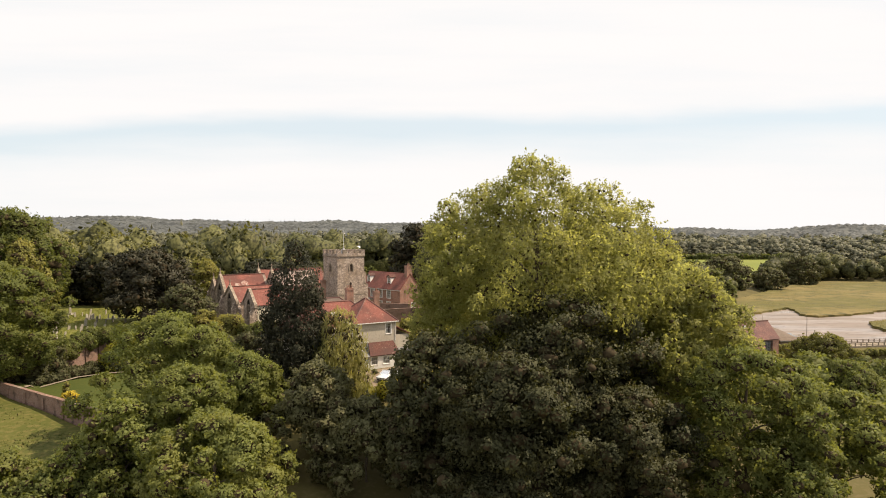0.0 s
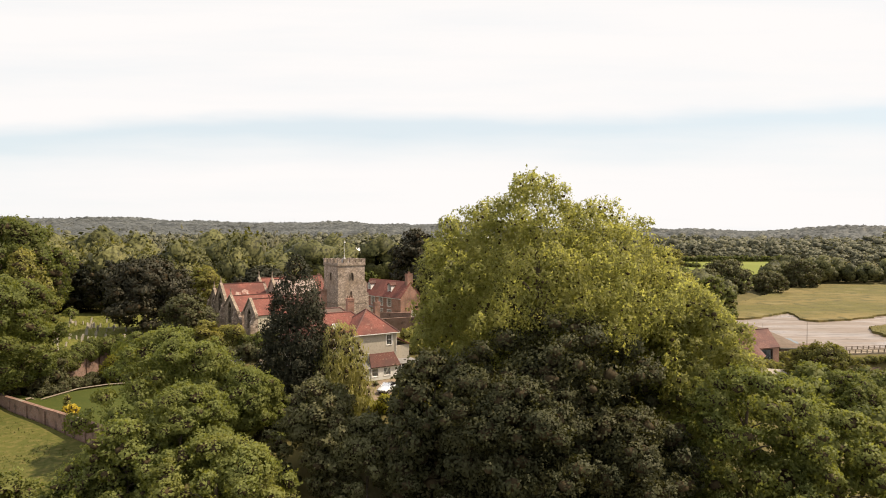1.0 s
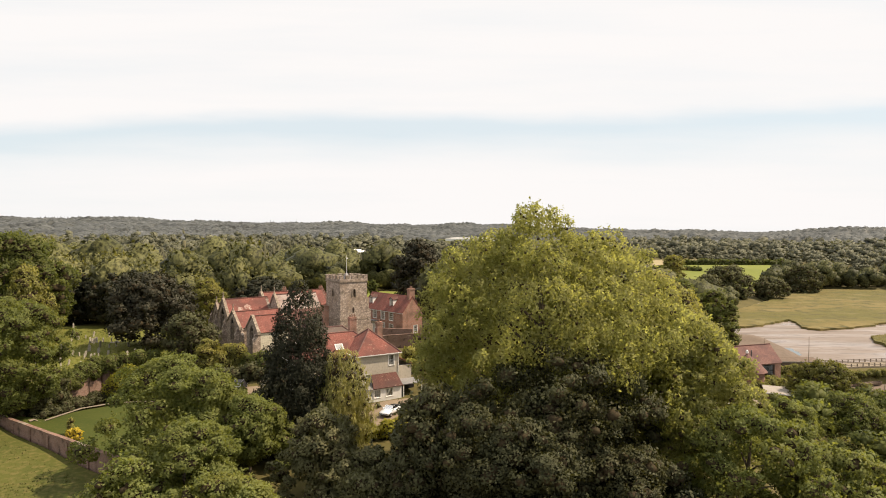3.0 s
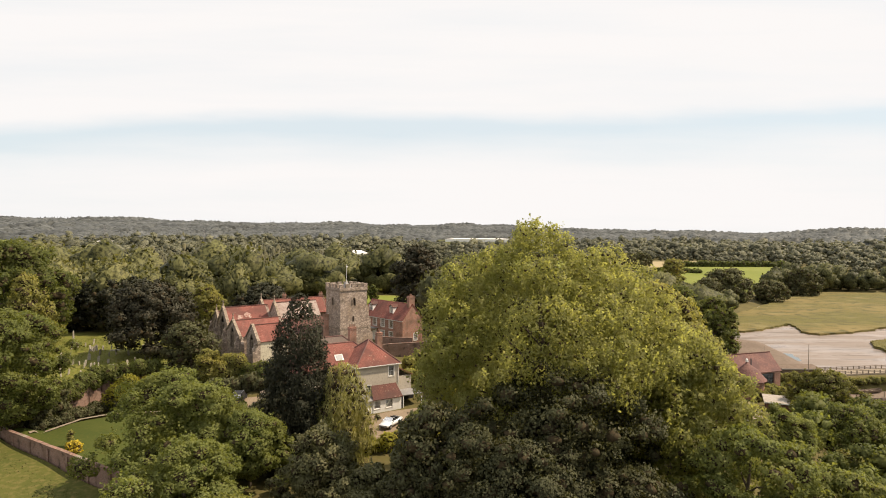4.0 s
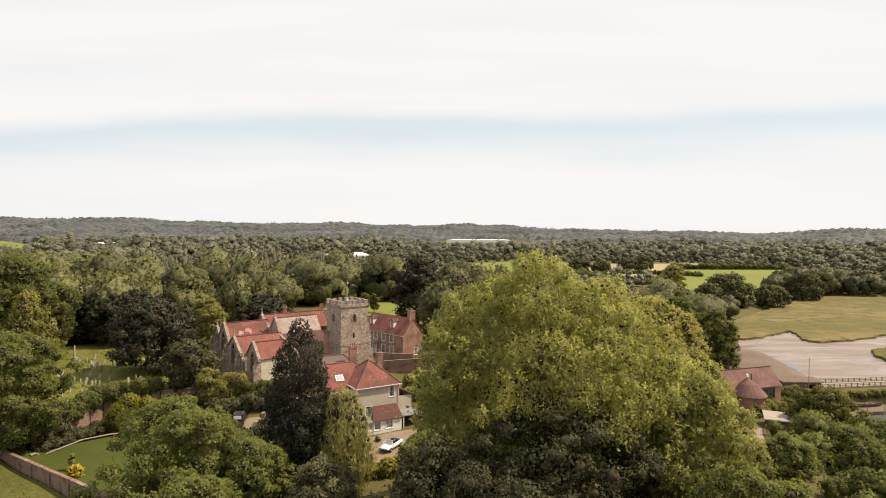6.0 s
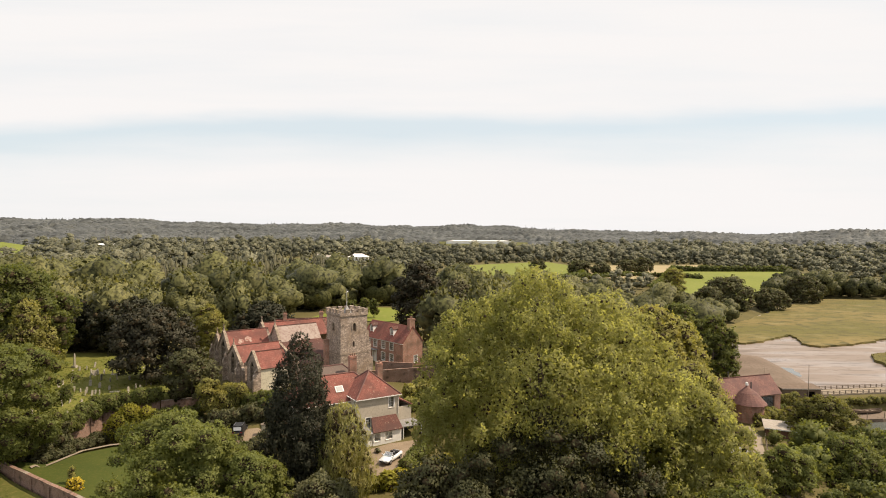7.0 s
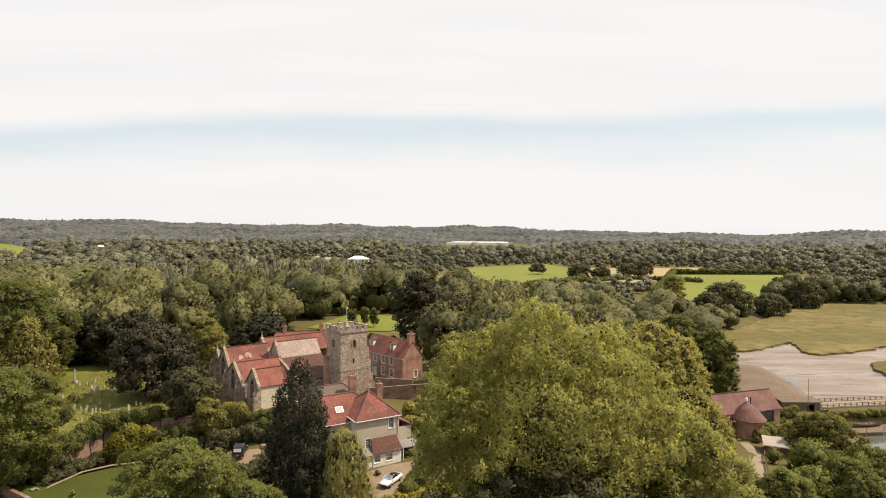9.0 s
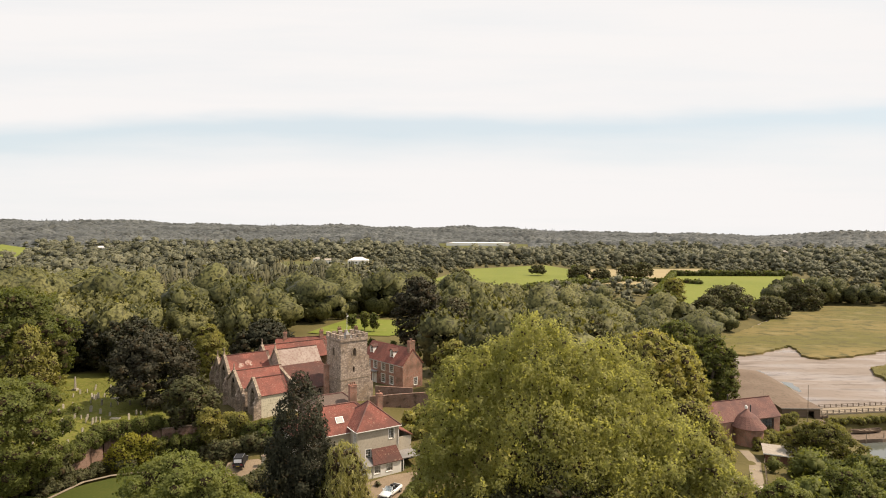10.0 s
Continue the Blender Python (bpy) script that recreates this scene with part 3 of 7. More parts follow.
def ico(sub):
    bm = bmesh.new()
    bmesh.ops.create_icosphere(bm, subdivisions=sub, radius=1.0)
    v = np.array([x.co[:] for x in bm.verts])
    f = np.array([[w.index for w in x.verts] for x in bm.faces])
    bm.free()
    return v, f


ICO = {k: ico(k) for k in (1, 2)}


def unit(a):
    return a / np.maximum(np.linalg.norm(a, axis=-1, keepdims=True), 1e-9)


def cards(rng, pos, out, size, droop=0.0, long=1.5):
    """A folded leaf spray at each place, turned outwards with scatter."""
    n = len(pos)
    nrm = unit(out * 0.7 + rng.normal(size=(n, 3)) * 0.6 + np.array([0, 0, 0.3]))
    nrm = np.where((nrm * out).sum(-1, keepdims=True) < 0, -nrm, nrm)
    tip = rng.normal(size=(n, 3)) + np.array([0, 0, -2.0 * droop])
    tip = unit(tip - nrm * (tip * nrm).sum(-1, keepdims=True))
    side = np.cross(nrm, tip)
    s = (size * rng.uniform(0.6, 1.35, (n, 1)))
    fold = nrm * s * rng.uniform(0.05, 0.3, (n, 1))
    v = np.stack([pos - tip * s * long * 0.5, pos + side * s * 0.5 - fold, pos + tip * s * long * 0.5, pos - side * s * 0.5 - fold], 1)
    return v.reshape(-1, 3)


def soft(rng, out, body, scatter=0.2, bough=0.75):
    """The lie of the leaves of a spray: outwards from its bough and from the crown."""
    n = unit(out * bough + unit(body) * (1 - bough) + rng.normal(size=out.shape) * scatter)
    return np.repeat(n, 4, 0)


def card_faces(n, start=0):
    k = np.arange(n)[:, None] * 4 + start
    return np.concatenate([k + np.array([[0, 2, 1]]), k + np.array([[0, 3, 2]])])


PROFILE = {
    "dome": lambda s: (1 - np.maximum(s, 0) ** 3.2) ** 0.5 * (0.72 + 0.28 * step(0, 0.3, s)),
    "round": lambda s: np.sqrt(np.clip(1 - (2 * s - 0.9) ** 2 / 1.25, 0.03, 1)),
    "cone": lambda s: (1 - s) ** 0.75 * 0.98 + 0.05,
    "column": lambda s: np.sqrt(np.clip(1 - (2 * s - 1) ** 4, 0.03, 1)),
    "mound": lambda s: np.sqrt(np.clip(1 - s ** 2, 0.02, 1)),
    "weep": lambda s: (1 - s ** 2.4) ** 0.5 * (0.85 + 0.15 * step(0, 0.4, s)),
}


def massed_lobes(rng, masses, shape, lobe, fill, wild):
    """Boughs of a crown that is made of several domes: (dx, dy, foot, radius, height)."""
    cs, ss = [], []
    for dx, dy, foot, r, height in masses:
        c, size = make_lobes(rng, r, height, shape, lobe, fill, wild)
        cs.append(c + np.array([dx, dy, foot]))
        ss.append(size)
    return np.concatenate(cs), np.concatenate(ss)


def make_lobes(rng, r, height, shape, lobe, fill=1.0, wild=0.05):
    """Rounded boughs that make up a crown, from foot (z 0) to top (height)."""
    prof = PROFILE[shape]
    area = 2 * math.pi * r * height * 0.85
    n = int(max(7, fill * area / (lobe * lobe * 2.0)))
    s = rng.uniform(0.03, 0.97, n) ** 0.85
    ang = rng.uniform(0, math.tau, n)
    size = lobe * rng.uniform(0.65, 1.25, n)
    wob = 1 + 0.10 * np.sin(ang * 3 + rng.uniform(0, 6)) + 0.07 * np.sin(ang * 5 + s * 7) + rng.normal(0, wild, n)
    rad = np.maximum(prof(s) * r * wob - size * 0.7, 0)
    c = np.stack([rad * np.cos(ang), rad * np.sin(ang), s * height - size * 0.4], -1)
    # a leader at the top and an inner mass
    k = max(3, n // 6)
    si = rng.uniform(0.05, 0.8, k)
    ai = rng.uniform(0, math.tau, k)
    ri = prof(si) * r * 0.45
    inner = np.stack([ri * np.cos(ai), ri * np.sin(ai), si * height], -1)
    c = np.concatenate([c, inner, [[0, 0, height - lobe * 0.9]]])
    size = np.concatenate([size, np.full(k, max(lobe, r * 0.35)), [lobe * 0.9]])
    return c, size


def sprays(rng, c, size, stretch, per=10):
    """Smaller clumps of leaves that sit on the outside of each bough."""
    m = len(c)
    d = unit(rng.normal(size=(m, per, 3)) + np.array([0, 0, 0.4]))
    r = size[:, None] * rng.uniform(0.26, 0.5, (m, per))
    p = c[:, None] + d * (size[:, None] * rng.uniform(0.58, 0.84, (m, per)))[..., None] * stretch
    return p.reshape(-1, 3), r.reshape(-1), np.repeat(np.arange(m), per), d.reshape(-1, 3)


def crown_mesh(seed, r, height, shape="round", lobe=1.8, card=0.3, cover=2.2, droop=0.0, fill=1.0, sub=1, long=1.5, core=0.5, flat=0.75, masses=None, wild=0.05, gaps=0.45, sprigs=1.0, hollows=()):
    """Leaf sprays over rounded boughs, with sprigs that break the outline."""
    rng = np.random.default_rng(seed)
    c, size = massed_lobes(rng, masses, shape, lobe, fill, wild) if masses else make_lobes(rng, r, height, shape, lobe, fill, wild)
    for hx, hy, hz, hr in hollows:
        stays = np.linalg.norm(c - np.array([hx, hy, hz]), axis=1) > hr
        c, size = c[stays], size[stays]
    m = len(c)
    area = 2 * math.pi * r * height * 0.8 + math.pi * r * r
    goal = int(cover * area / (0.5 * long * card * card))
    stretch = np.array([1, 1, flat])
    sub_p, sub_r, owner, sub_d = sprays(rng, c, size, stretch)
    sub_w = sub_r ** 2 / (sub_r ** 2).sum()
    got_p, got_d, have = [], [], 0
    while have < goal:
        n = int(goal * 0.8) + 50
        k = rng.choice(len(sub_p), n, p=sub_w)
        which = owner[k]
        e = unit(rng.normal(size=(n, 3)) + sub_d[k] * 0.7 + np.array([0, 0, 0.25]))
        depth = 1.1 - 0.45 * rng.uniform(0, 1, n) ** 1.6
        pos = sub_p[k] + e * (sub_r[k] * depth)[:, None] * stretch
        d = unit(e * 0.5 + sub_d[k] * 0.6)
        # leaves lower down, on the bough itself
        low = rng.uniform(0, 1, n) < 0.34
        b = unit(rng.normal(size=(n, 3)))
        d = np.where(low[:, None], b, d)
        pos = np.where(low[:, None], c[which] + b * (size[which] * rng.uniform(0.55, 0.98, n))[:, None] * stretch, pos)
        if droop:
            pos[:, 2] -= rng.uniform(0, 1, n) ** 2 * droop * size[which] * 1.3
        keep = pos[:, 2] > -lobe
        hole = np.sin(pos[:, 0] * 2.1 / lobe + seed) * np.sin(pos[:, 1] * 2.3 / lobe + 1.1) * np.sin(pos[:, 2] * 2.6 / lobe + 2.3)
        keep &= (hole > -gaps) | (rng.uniform(0, 1, n) < 0.25)
        for i in range(m):
            q = (pos - c[i]) / stretch
            keep &= ((q * q).sum(-1) > (size[i] * 0.72) ** 2) | (which == i)
        for hx, hy, hz, hr in hollows:
            keep &= np.linalg.norm(pos - np.array([hx, hy, hz]), axis=1) > hr * rng.uniform(0.75, 1.1, n)
        pos, d = pos[keep], d[keep]
        # sprigs: some sprays follow a twig outwards
        k = int(len(pos) / 60 * sprigs)
        if k:
            tw = rng.choice(len(pos), k)
            reach = rng.uniform(0.15, 1.0, (k, 6, 1)) * lobe * 0.5 * (0.6 + 0.4 * sprigs)
            dirs = unit(d[tw] + rng.normal(size=(k, 3)) * 0.3 + np.array([0, 0, 0.35 - droop * 0.4]))
            sp = (pos[tw][:, None] + dirs[:, None] * reach + rng.normal(size=(k, 6, 3)) * card * 0.35).reshape(-1, 3)
            pos, d = np.concatenate([pos, sp]), np.concatenate([d, np.repeat(dirs, 6, 0)])
        got_p.append(pos)
        got_d.append(d)
        have += len(pos)
    pos, d = np.concatenate(got_p)[:goal], np.concatenate(got_d)[:goal]
    cv = cards(rng, pos, d, card, droop, long)
    iv, if_ = ICO[sub]
    k = len(iv)
    cores = (c[:, None] + iv[None] * (np.minimum(size, lobe * 1.1)[:, None] * core * (1 + 0.12 * rng.normal(size=(m, k))))[..., None] * stretch).reshape(-1, 3)
    cf = (if_[None] + (np.arange(m) * k)[:, None, None]).reshape(-1, 3)
    lie = soft(rng, d, (pos - np.array([0, 0, height * 0.42])) * np.array([1, 1, r * 1.6 / height]))
    return arrays_mesh("crown", np.concatenate([cores, cv]), [cf, card_faces(len(pos), len(cores))], np.concatenate([np.tile(iv, (m, 1)), lie])), len(cf)


def shade_cores(me, leaf, n_core):
    """Colours the inner cores dark brown, as painted shade between the leaves."""
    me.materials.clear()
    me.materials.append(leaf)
    me.materials.append(SHADECORE)
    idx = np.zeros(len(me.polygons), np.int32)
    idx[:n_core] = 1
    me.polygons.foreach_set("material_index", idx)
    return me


def set_tint(me, values):
    a = me.attributes.new("tint", "FLOAT", "POINT")
    a.data.foreach_set("value", np.ascontiguousarray(values, np.float32))


def trunk_bm(seed, height, r, reach):
    rnd = random.Random(seed)
    bm = bmesh.new()
    lean = [(0, 0, -0.6)] + [(rnd.uniform(-0.2, 0.2) * i * 0.4, rnd.uniform(-0.2, 0.2) * i * 0.4, height * i / 4) for i in range(1, 5)]
    tube(bm, lean, [r * 1.35, r, r * 0.85, r * 0.62, r * 0.3], 9)
    for i in range(7):
        a = i * 2.4 + rnd.uniform(-0.4, 0.4)
        z = height * rnd.uniform(0.35, 0.8)
        L = reach * rnd.uniform(0.45, 0.8)
        p = [(0, 0, z), (math.cos(a) * L * 0.45, math.sin(a) * L * 0.45, z + L * 0.35), (math.cos(a) * L, math.sin(a) * L, z + L * 0.6)]
        tube(bm, p, [r * 0.4, r * 0.25, r * 0.08], 6)
    return bm


def tree(name, leaf, x, y, top, r, label, category="tree", shape="round", low=2.0, lobe=1.8, card=0.32, cover=1.75, droop=0.0, seed=0, tint=0.5, group="", fill=1.0, sub=1, long=1.5, squash=1.0, flat=0.75, core=0.5, ground_z=None, masses=None, wild=0.05, gaps=0.45, sprigs=1.0, hollows=()):
    """A tree: its foot on the land, crown from low above the ground to the height top."""
    z = h(x, y) if ground_z is None else ground_z
    root = empty(name, pose(x, y, z, 0, 0, (0 if masses else seed * 47 % 360)), label, category, group)
    high = max(top - z, low + 1.0)
    part("trunk", trunk_bm(seed, high * 0.8, max(0.09, high * 0.018), r * 0.8), BARK, root)
    me, n_core = crown_mesh(seed + 5, r, high - low, shape, lobe, card, cover, droop, fill, sub, long, core, flat, masses, wild, gaps, sprigs, hollows)
    set_tint(me, np.full(len(me.vertices), tint))
    crown = part("crown", shade_cores(me, LEAF[leaf], n_core), None, root)
    crown.location.z = low
    crown.scale = (1, squash, 1)
    return root


# ---- the great tree in the middle and those round its foot
tree("lime_tree", "lime", 10.7, 66.7, 44.04, 14.26, "great spreading broadleaf tree with yellow-green hanging foliage", shape="dome", low=4.6, lobe=1.1, card=0.168, cover=1.85, droop=0.5, seed=3, tint=0.66, fill=0.6, long=2.0, flat=1.0, core=0.15, wild=0.16, gaps=0.16, sprigs=2.2,
     masses=[(-0.69, 0, 10.35, 7.13, 18.4), (-7.47, -0.57, 9.2, 6.32, 16.1), (7.59, 0.57, 8.62, 7.59, 17.13), (-8.74, 0, 7.47, 5.29, 11.04), (11.73, -1.15, 5.75, 7.36, 12.88), (1.15, -3.45, 11.5, 10.58, 9.08), (0, 4.6, 4.6, 11.5, 13.8)],
     hollows=[(-1.5, -9.0, 10.5, 2.4), (0.6, -8.0, 9.3, 2.2), (-1.0, -4.5, 10.0, 2.6), (6.0, -9.5, 7.5, 1.8), (-5.0, -8.0, 12.5, 1.5), (4.5, -9.5, 12.5, 1.4), (9.5, -8.5, 9.5, 1.5)])
# added dark crown that stands in for the great tree's shaded inside
tree("dark_leaf_tree", "sycamore", 10.92, 58.07, 30.24, 10.58, "dark leaf mass added for the shade inside the great tree", low=1.5, lobe=1.5, card=0.19, seed=71, tint=0.22, fill=0.65, wild=0.1, cover=1.5)
tree("lime_tree", "lime", 26.2, 62.8, 31.2, 7.0, "yellow-green tree leaning on the great tree", shape="dome", low=3.45, lobe=1.2, card=0.176, cover=1.85, droop=0.4, seed=4, tint=0.5, long=2.0, flat=1.0, core=0.25, fill=0.7, wild=0.14, gaps=0.25, sprigs=1.8)
tree("willow_tree", "willow", 33.9, 81.65, 30.82, 6.5, "pale green willow with hanging twigs", shape="weep", low=3, lobe=1.6, card=0.19, cover=1.7, droop=0.6, seed=6, tint=0.6, long=2.0)
tree("dark_leaf_tree", "sycamore", 5.75, 52.9, 25.99, 8.74, "dense dark green sycamore in the shade", low=1.5, lobe=1.4, card=0.177, seed=7, tint=0.2, fill=0.65)
tree("dark_leaf_tree", "sycamore", 15.52, 51.75, 22.42, 6.9, "dark green sycamore in the shade", low=1.5, lobe=1.3, card=0.177, seed=8, tint=0.2, fill=0.65)
tree("dark_leaf_tree", "sycamore", -1.15, 57.5, 26.22, 4.83, "narrow dark green tree", low=1.5, lobe=1.4, card=0.231, seed=9, tint=0.4)
tree("maple_tree", "oak", 27.02, 52.32, 25.76, 7.13, "dense green maple with sunlit top", low=1.2, lobe=1.2, card=0.177, seed=10, tint=0.62, fill=0.48, wild=0.1)
tree("maple_tree", "oak", 35.65, 52.9, 21.85, 4.83, "smaller green maple at the edge of the thicket", low=1.0, lobe=1.15, card=0.204, seed=11, tint=0.75, fill=0.62)
# ---- the rounded trees before the walled garden
tree("maple_tree", "maple", -33.4, 72.45, 25.9, 9.89, "broad field maple with cauliflower-like boughs", shape="mound", low=1.5, lobe=1.6, card=0.197, seed=12, tint=0.5, fill=0.48, flat=0.72)
tree("maple_tree", "maple", -23.9, 71.3, 21.5, 5.17, "small field maple beside a broader one", shape="mound", low=1.2, lobe=1.3, card=0.184, seed=13, tint=0.5, fill=0.48)
tree("pear_tree", "maple", -24.72, 55.2, 23.69, 6.79, "round grey-green fruit tree", shape="mound", low=1.2, lobe=1.3, card=0.163, seed=14, tint=0.52, fill=0.48)
tree("maple_tree", "oak", -19.32, 49.45, 20.24, 7.36, "broad leafy maple with large fresh leaves", shape="mound", low=1.0, lobe=1.1, card=0.177, seed=15, tint=0.85, fill=0.48)
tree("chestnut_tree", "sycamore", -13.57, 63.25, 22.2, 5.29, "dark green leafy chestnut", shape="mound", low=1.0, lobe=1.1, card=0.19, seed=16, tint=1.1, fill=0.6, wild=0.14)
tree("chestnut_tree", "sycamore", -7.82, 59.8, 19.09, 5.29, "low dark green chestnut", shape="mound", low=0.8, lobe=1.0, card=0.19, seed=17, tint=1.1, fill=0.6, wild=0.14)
tree("poplar_tree", "maple", -27.8, 51.2, 21.3, 3.4, "ragged young poplar with pale upright tips", shape="round", low=1.0, lobe=0.85, card=0.19, seed=141, tint=0.62, fill=0.8, wild=0.2, sprigs=2.6, gaps=0.3)
tree("poplar_tree", "maple", -30.9, 51.4, 18.4, 3.6, "young ragged poplar among low bushes", shape="round", low=0.8, lobe=0.85, card=0.19, seed=142, tint=0.45, fill=0.8, wild=0.2, sprigs=2.4, gaps=0.3)
tree("elder_bush", "oak", -37.2, 49.5, 17.0, 3.6, "rough green elder bush on the field edge", "bush", shape="mound", low=0.4, lobe=0.9, card=0.2, seed=143, tint=0.6, wild=0.2, sprigs=2.0)
tree("elder_bush", "oak", -33.35, 49.0, 15.64, 4.6, "low rough green bush at the field edge", "bush", shape="mound", low=0.5, lobe=1.1, card=0.204, seed=18, wild=0.18, tint=0.5)
# ---- house garden
tree("cypress_tree", "yew", -19.78, 79.35, 35.19, 6.55, "tall dark conifer with a ragged pointed top", shape="cone", low=0.6, lobe=0.95, card=0.163, cover=1.9, droop=1.2, seed=19, tint=0.5, core=0.2, fill=0.9, wild=0.1, long=2.0, gaps=0.7)
tree("birch_tree", "birch", -13.5, 77.05, 25.9, 3.7, "weeping birch with hanging olive foliage", shape="weep", low=1.5, lobe=0.8, card=0.0924, cover=1.8, droop=2.4, seed=20, tint=0.6, long=6.5, core=0.3, flat=1.5, wild=0.12, gaps=0.3)
# ---- churchyard
tree("yew_tree", "copper", -62.33, 124.2, 32.89, 8.16, "massive dark yew in the churchyard", low=1.0, lobe=2.2, card=0.36, seed=21, tint=0.5)
tree("holm_oak_tree", "sycamore", -48.3, 111.55, 26.22, 4.6, "rounded dark green bush-like tree by the chancel", low=0.5, lobe=1.3, card=0.3, seed=22, tint=0.5)
tree("plane_tree", "maple", -68.42, 88.55, 31.74, 9.66, "large grey-green tree beside the garden wall", low=1.5, lobe=1.6, card=0.218, seed=23, tint=0.36, fill=0.65)
tree("birch_tree", "willow", -85.1, 119.6, 34.5, 5.17, "light green tree behind the graves", low=2, shape="weep", lobe=1.5, card=0.3, droop=0.7, seed=24, tint=0.5)
tree("yew_tree", "yew", -83.95, 154.1, 31.62, 8.62, "dark yew behind the graves", low=0.8, lobe=2.0, card=0.45, seed=61, tint=0.6, cover=1.8)
tree("yew_tree", "yew", -98.9, 156.4, 31.05, 8.05, "dark yew at the churchyard edge", low=0.8, lobe=2.0, card=0.45, seed=62, tint=0.6, cover=1.8)
tree("oak_tree", "oak", -96.6, 128.8, 41.4, 12.65, "tall oak at the wood's edge", low=2, lobe=2.2, card=0.36, seed=25, tint=0.3, cover=1.8)
tree("beech_tree", "copper", -9.2, 195.5, 39.56, 8.05, "dark copper beech behind the manor", low=2, lobe=2.1, card=0.5, seed=26, tint=0.5, cover=1.8)
tree("yew_tree", "yew", -51.8, 170.2, 28.4, 10.6, "low dark dome of yew behind the church", shape="mound", low=0.5, lobe=2.0, card=0.45, seed=27, tint=0.45, cover=1.8)
# ---- bank between the great tree and the creek
tree("willow_tree", "willow", 43.7, 126.5, 33.7, 10.35, "broad willow with smooth drooping boughs", shape="weep", low=1.5, lobe=1.5, card=0.32, fill=0.8, droop=0.6, seed=28, tint=0.7, cover=1.8, long=2.0)
tree("willow_tree", "willow", 51.75, 129.95, 29.9, 6.9, "drooping willow on the bank", shape="weep", low=1.0, lobe=1.8, card=0.36, droop=0.6, seed=29, tint=0.65, cover=1.8, long=2.0)
tree("alder_tree", "oak", 60.37, 149.5, 21.85, 5.52, "dark green alder at the water's edge", low=0.8, lobe=1.5, card=0.4, seed=30, tint=0.35, cover=1.8)
tree("holly_tree", "sycamore", 41.4, 172.5, 31.05, 9.2, "dark evergreen tree on the slope", low=1, lobe=2.0, card=0.45, seed=31, tint=0.5, cover=1.8)
tree("grey_willow", "willow", 77.28, 119.6, 15.64, 6.9, "rounded grey-green willow bush by the creek", "bush", shape="mound", low=0.5, lobe=1.3, card=0.26, seed=32, wild=0.18, tint=0.12)
tree("sallow_bush", "oak", 80.5, 105.8, 13.11, 5.29, "dark green sallow above the mill pond", "bush", shape="round", low=0.5, lobe=1.5, card=0.3, seed=33, wild=0.18, tint=0.5)
tree("sallow_bush", "oak", 51.17, 88.55, 16.33, 4.83, "leafy bush beside the lane", "bush", shape="mound", low=0.4, lobe=1.3, card=0.204, seed=34, wild=0.18, tint=0.75)
tree("sallow_bush", "oak", 66.7, 96.6, 14.95, 5.75, "dark bush beside the lane", "bush", shape="mound", low=0.4, lobe=1.3, card=0.204, seed=35, wild=0.18, tint=0.5)


# ================= woods =================
FIELDS = {
    "lawn": sc((-45, 192), (-37, 225), (-8, 225), (-8, 198), (-18, 187), (-34, 187)),
    "pasture": sc((-30, 440), (25, 700), (135, 800), (150, 690), (112, 480), (50, 395)),
    "meadow": sc((140, 395), (175, 470), (220, 590), (345, 590), (320, 500), (262, 430), (195, 370), (150, 345)),
    "stubble": sc((160, 700), (310, 720), (275, 610), (228, 596), (168, 480), (125, 490)),
    "left_field": sc((-850, 1130), (-730, 1060), (-585, 780), (-560, 660), (-680, 700)),
    # clearings before far buildings, shaped to fit the camera's view
    "yard": sc((-240, 880), (-120, 900), (-110, 700), (-160, 640), (-205, 640)),
    "works": sc((-16, 1470), (205, 1470), (165, 1200), (0, 1200)),
}


def template(seed, lobes, n_cards, card, sub, core=0.74, cone=False):
    """A distant tree of unit radius and height about 2.2, as arrays."""
    rng = np.random.default_rng(seed)
    if cone:
        zz = np.linspace(0.25, 2.0, lobes)
        a = rng.uniform(0, math.tau, lobes)
        rr = (2.15 - zz) * 0.42
        c = np.stack([np.cos(a) * rr * 0.25, np.sin(a) * rr * 0.25, zz], -1)
        size = rr * 0.85 + 0.05
    else:
        d = unit(rng.normal(size=(lobes, 3)))
        c = np.concatenate([d * np.array([0.55, 0.55, 0.62]) + np.array([0, 0, 1.05]), [[0, 0, 1.55]], [[0.2, -0.25, 0.5]], [[-0.25, 0.2, 0.5]]])
        size = np.concatenate([rng.uniform(0.36, 0.58, lobes), [0.48, 0.5, 0.5]])
    m = len(c)
    iv, if_ = ICO[sub]
    k = len(iv)
    cores = (c[:, None] + iv[None] * (size[:, None] * core * (1 + 0.16 * rng.normal(size=(m, k))))[..., None]).reshape(-1, 3)
    cf = (if_[None] + (np.arange(m) * k)[:, None, None]).reshape(-1, 3)
    which = rng.choice(m, n_cards, p=size ** 2 / (size ** 2).sum())
    d = unit(rng.normal(size=(n_cards, 3)) + np.array([0, 0, 0.45]))
    pos = c[which] + d * (size[which] * rng.uniform(0.72, 1.12, n_cards))[:, None]
    cv = cards(rng, pos, d, card)
    v = np.concatenate([cores, cv])
    lie = np.concatenate([unit(unit(cores - np.array([0, 0, 0.9])) + np.tile(iv, (m, 1)) * 0.8), soft(rng, d, pos - np.array([0, 0, 0.9]), 0.2, 0.45)])
    return v, np.concatenate([cf, card_faces(n_cards, len(cores))]), lie


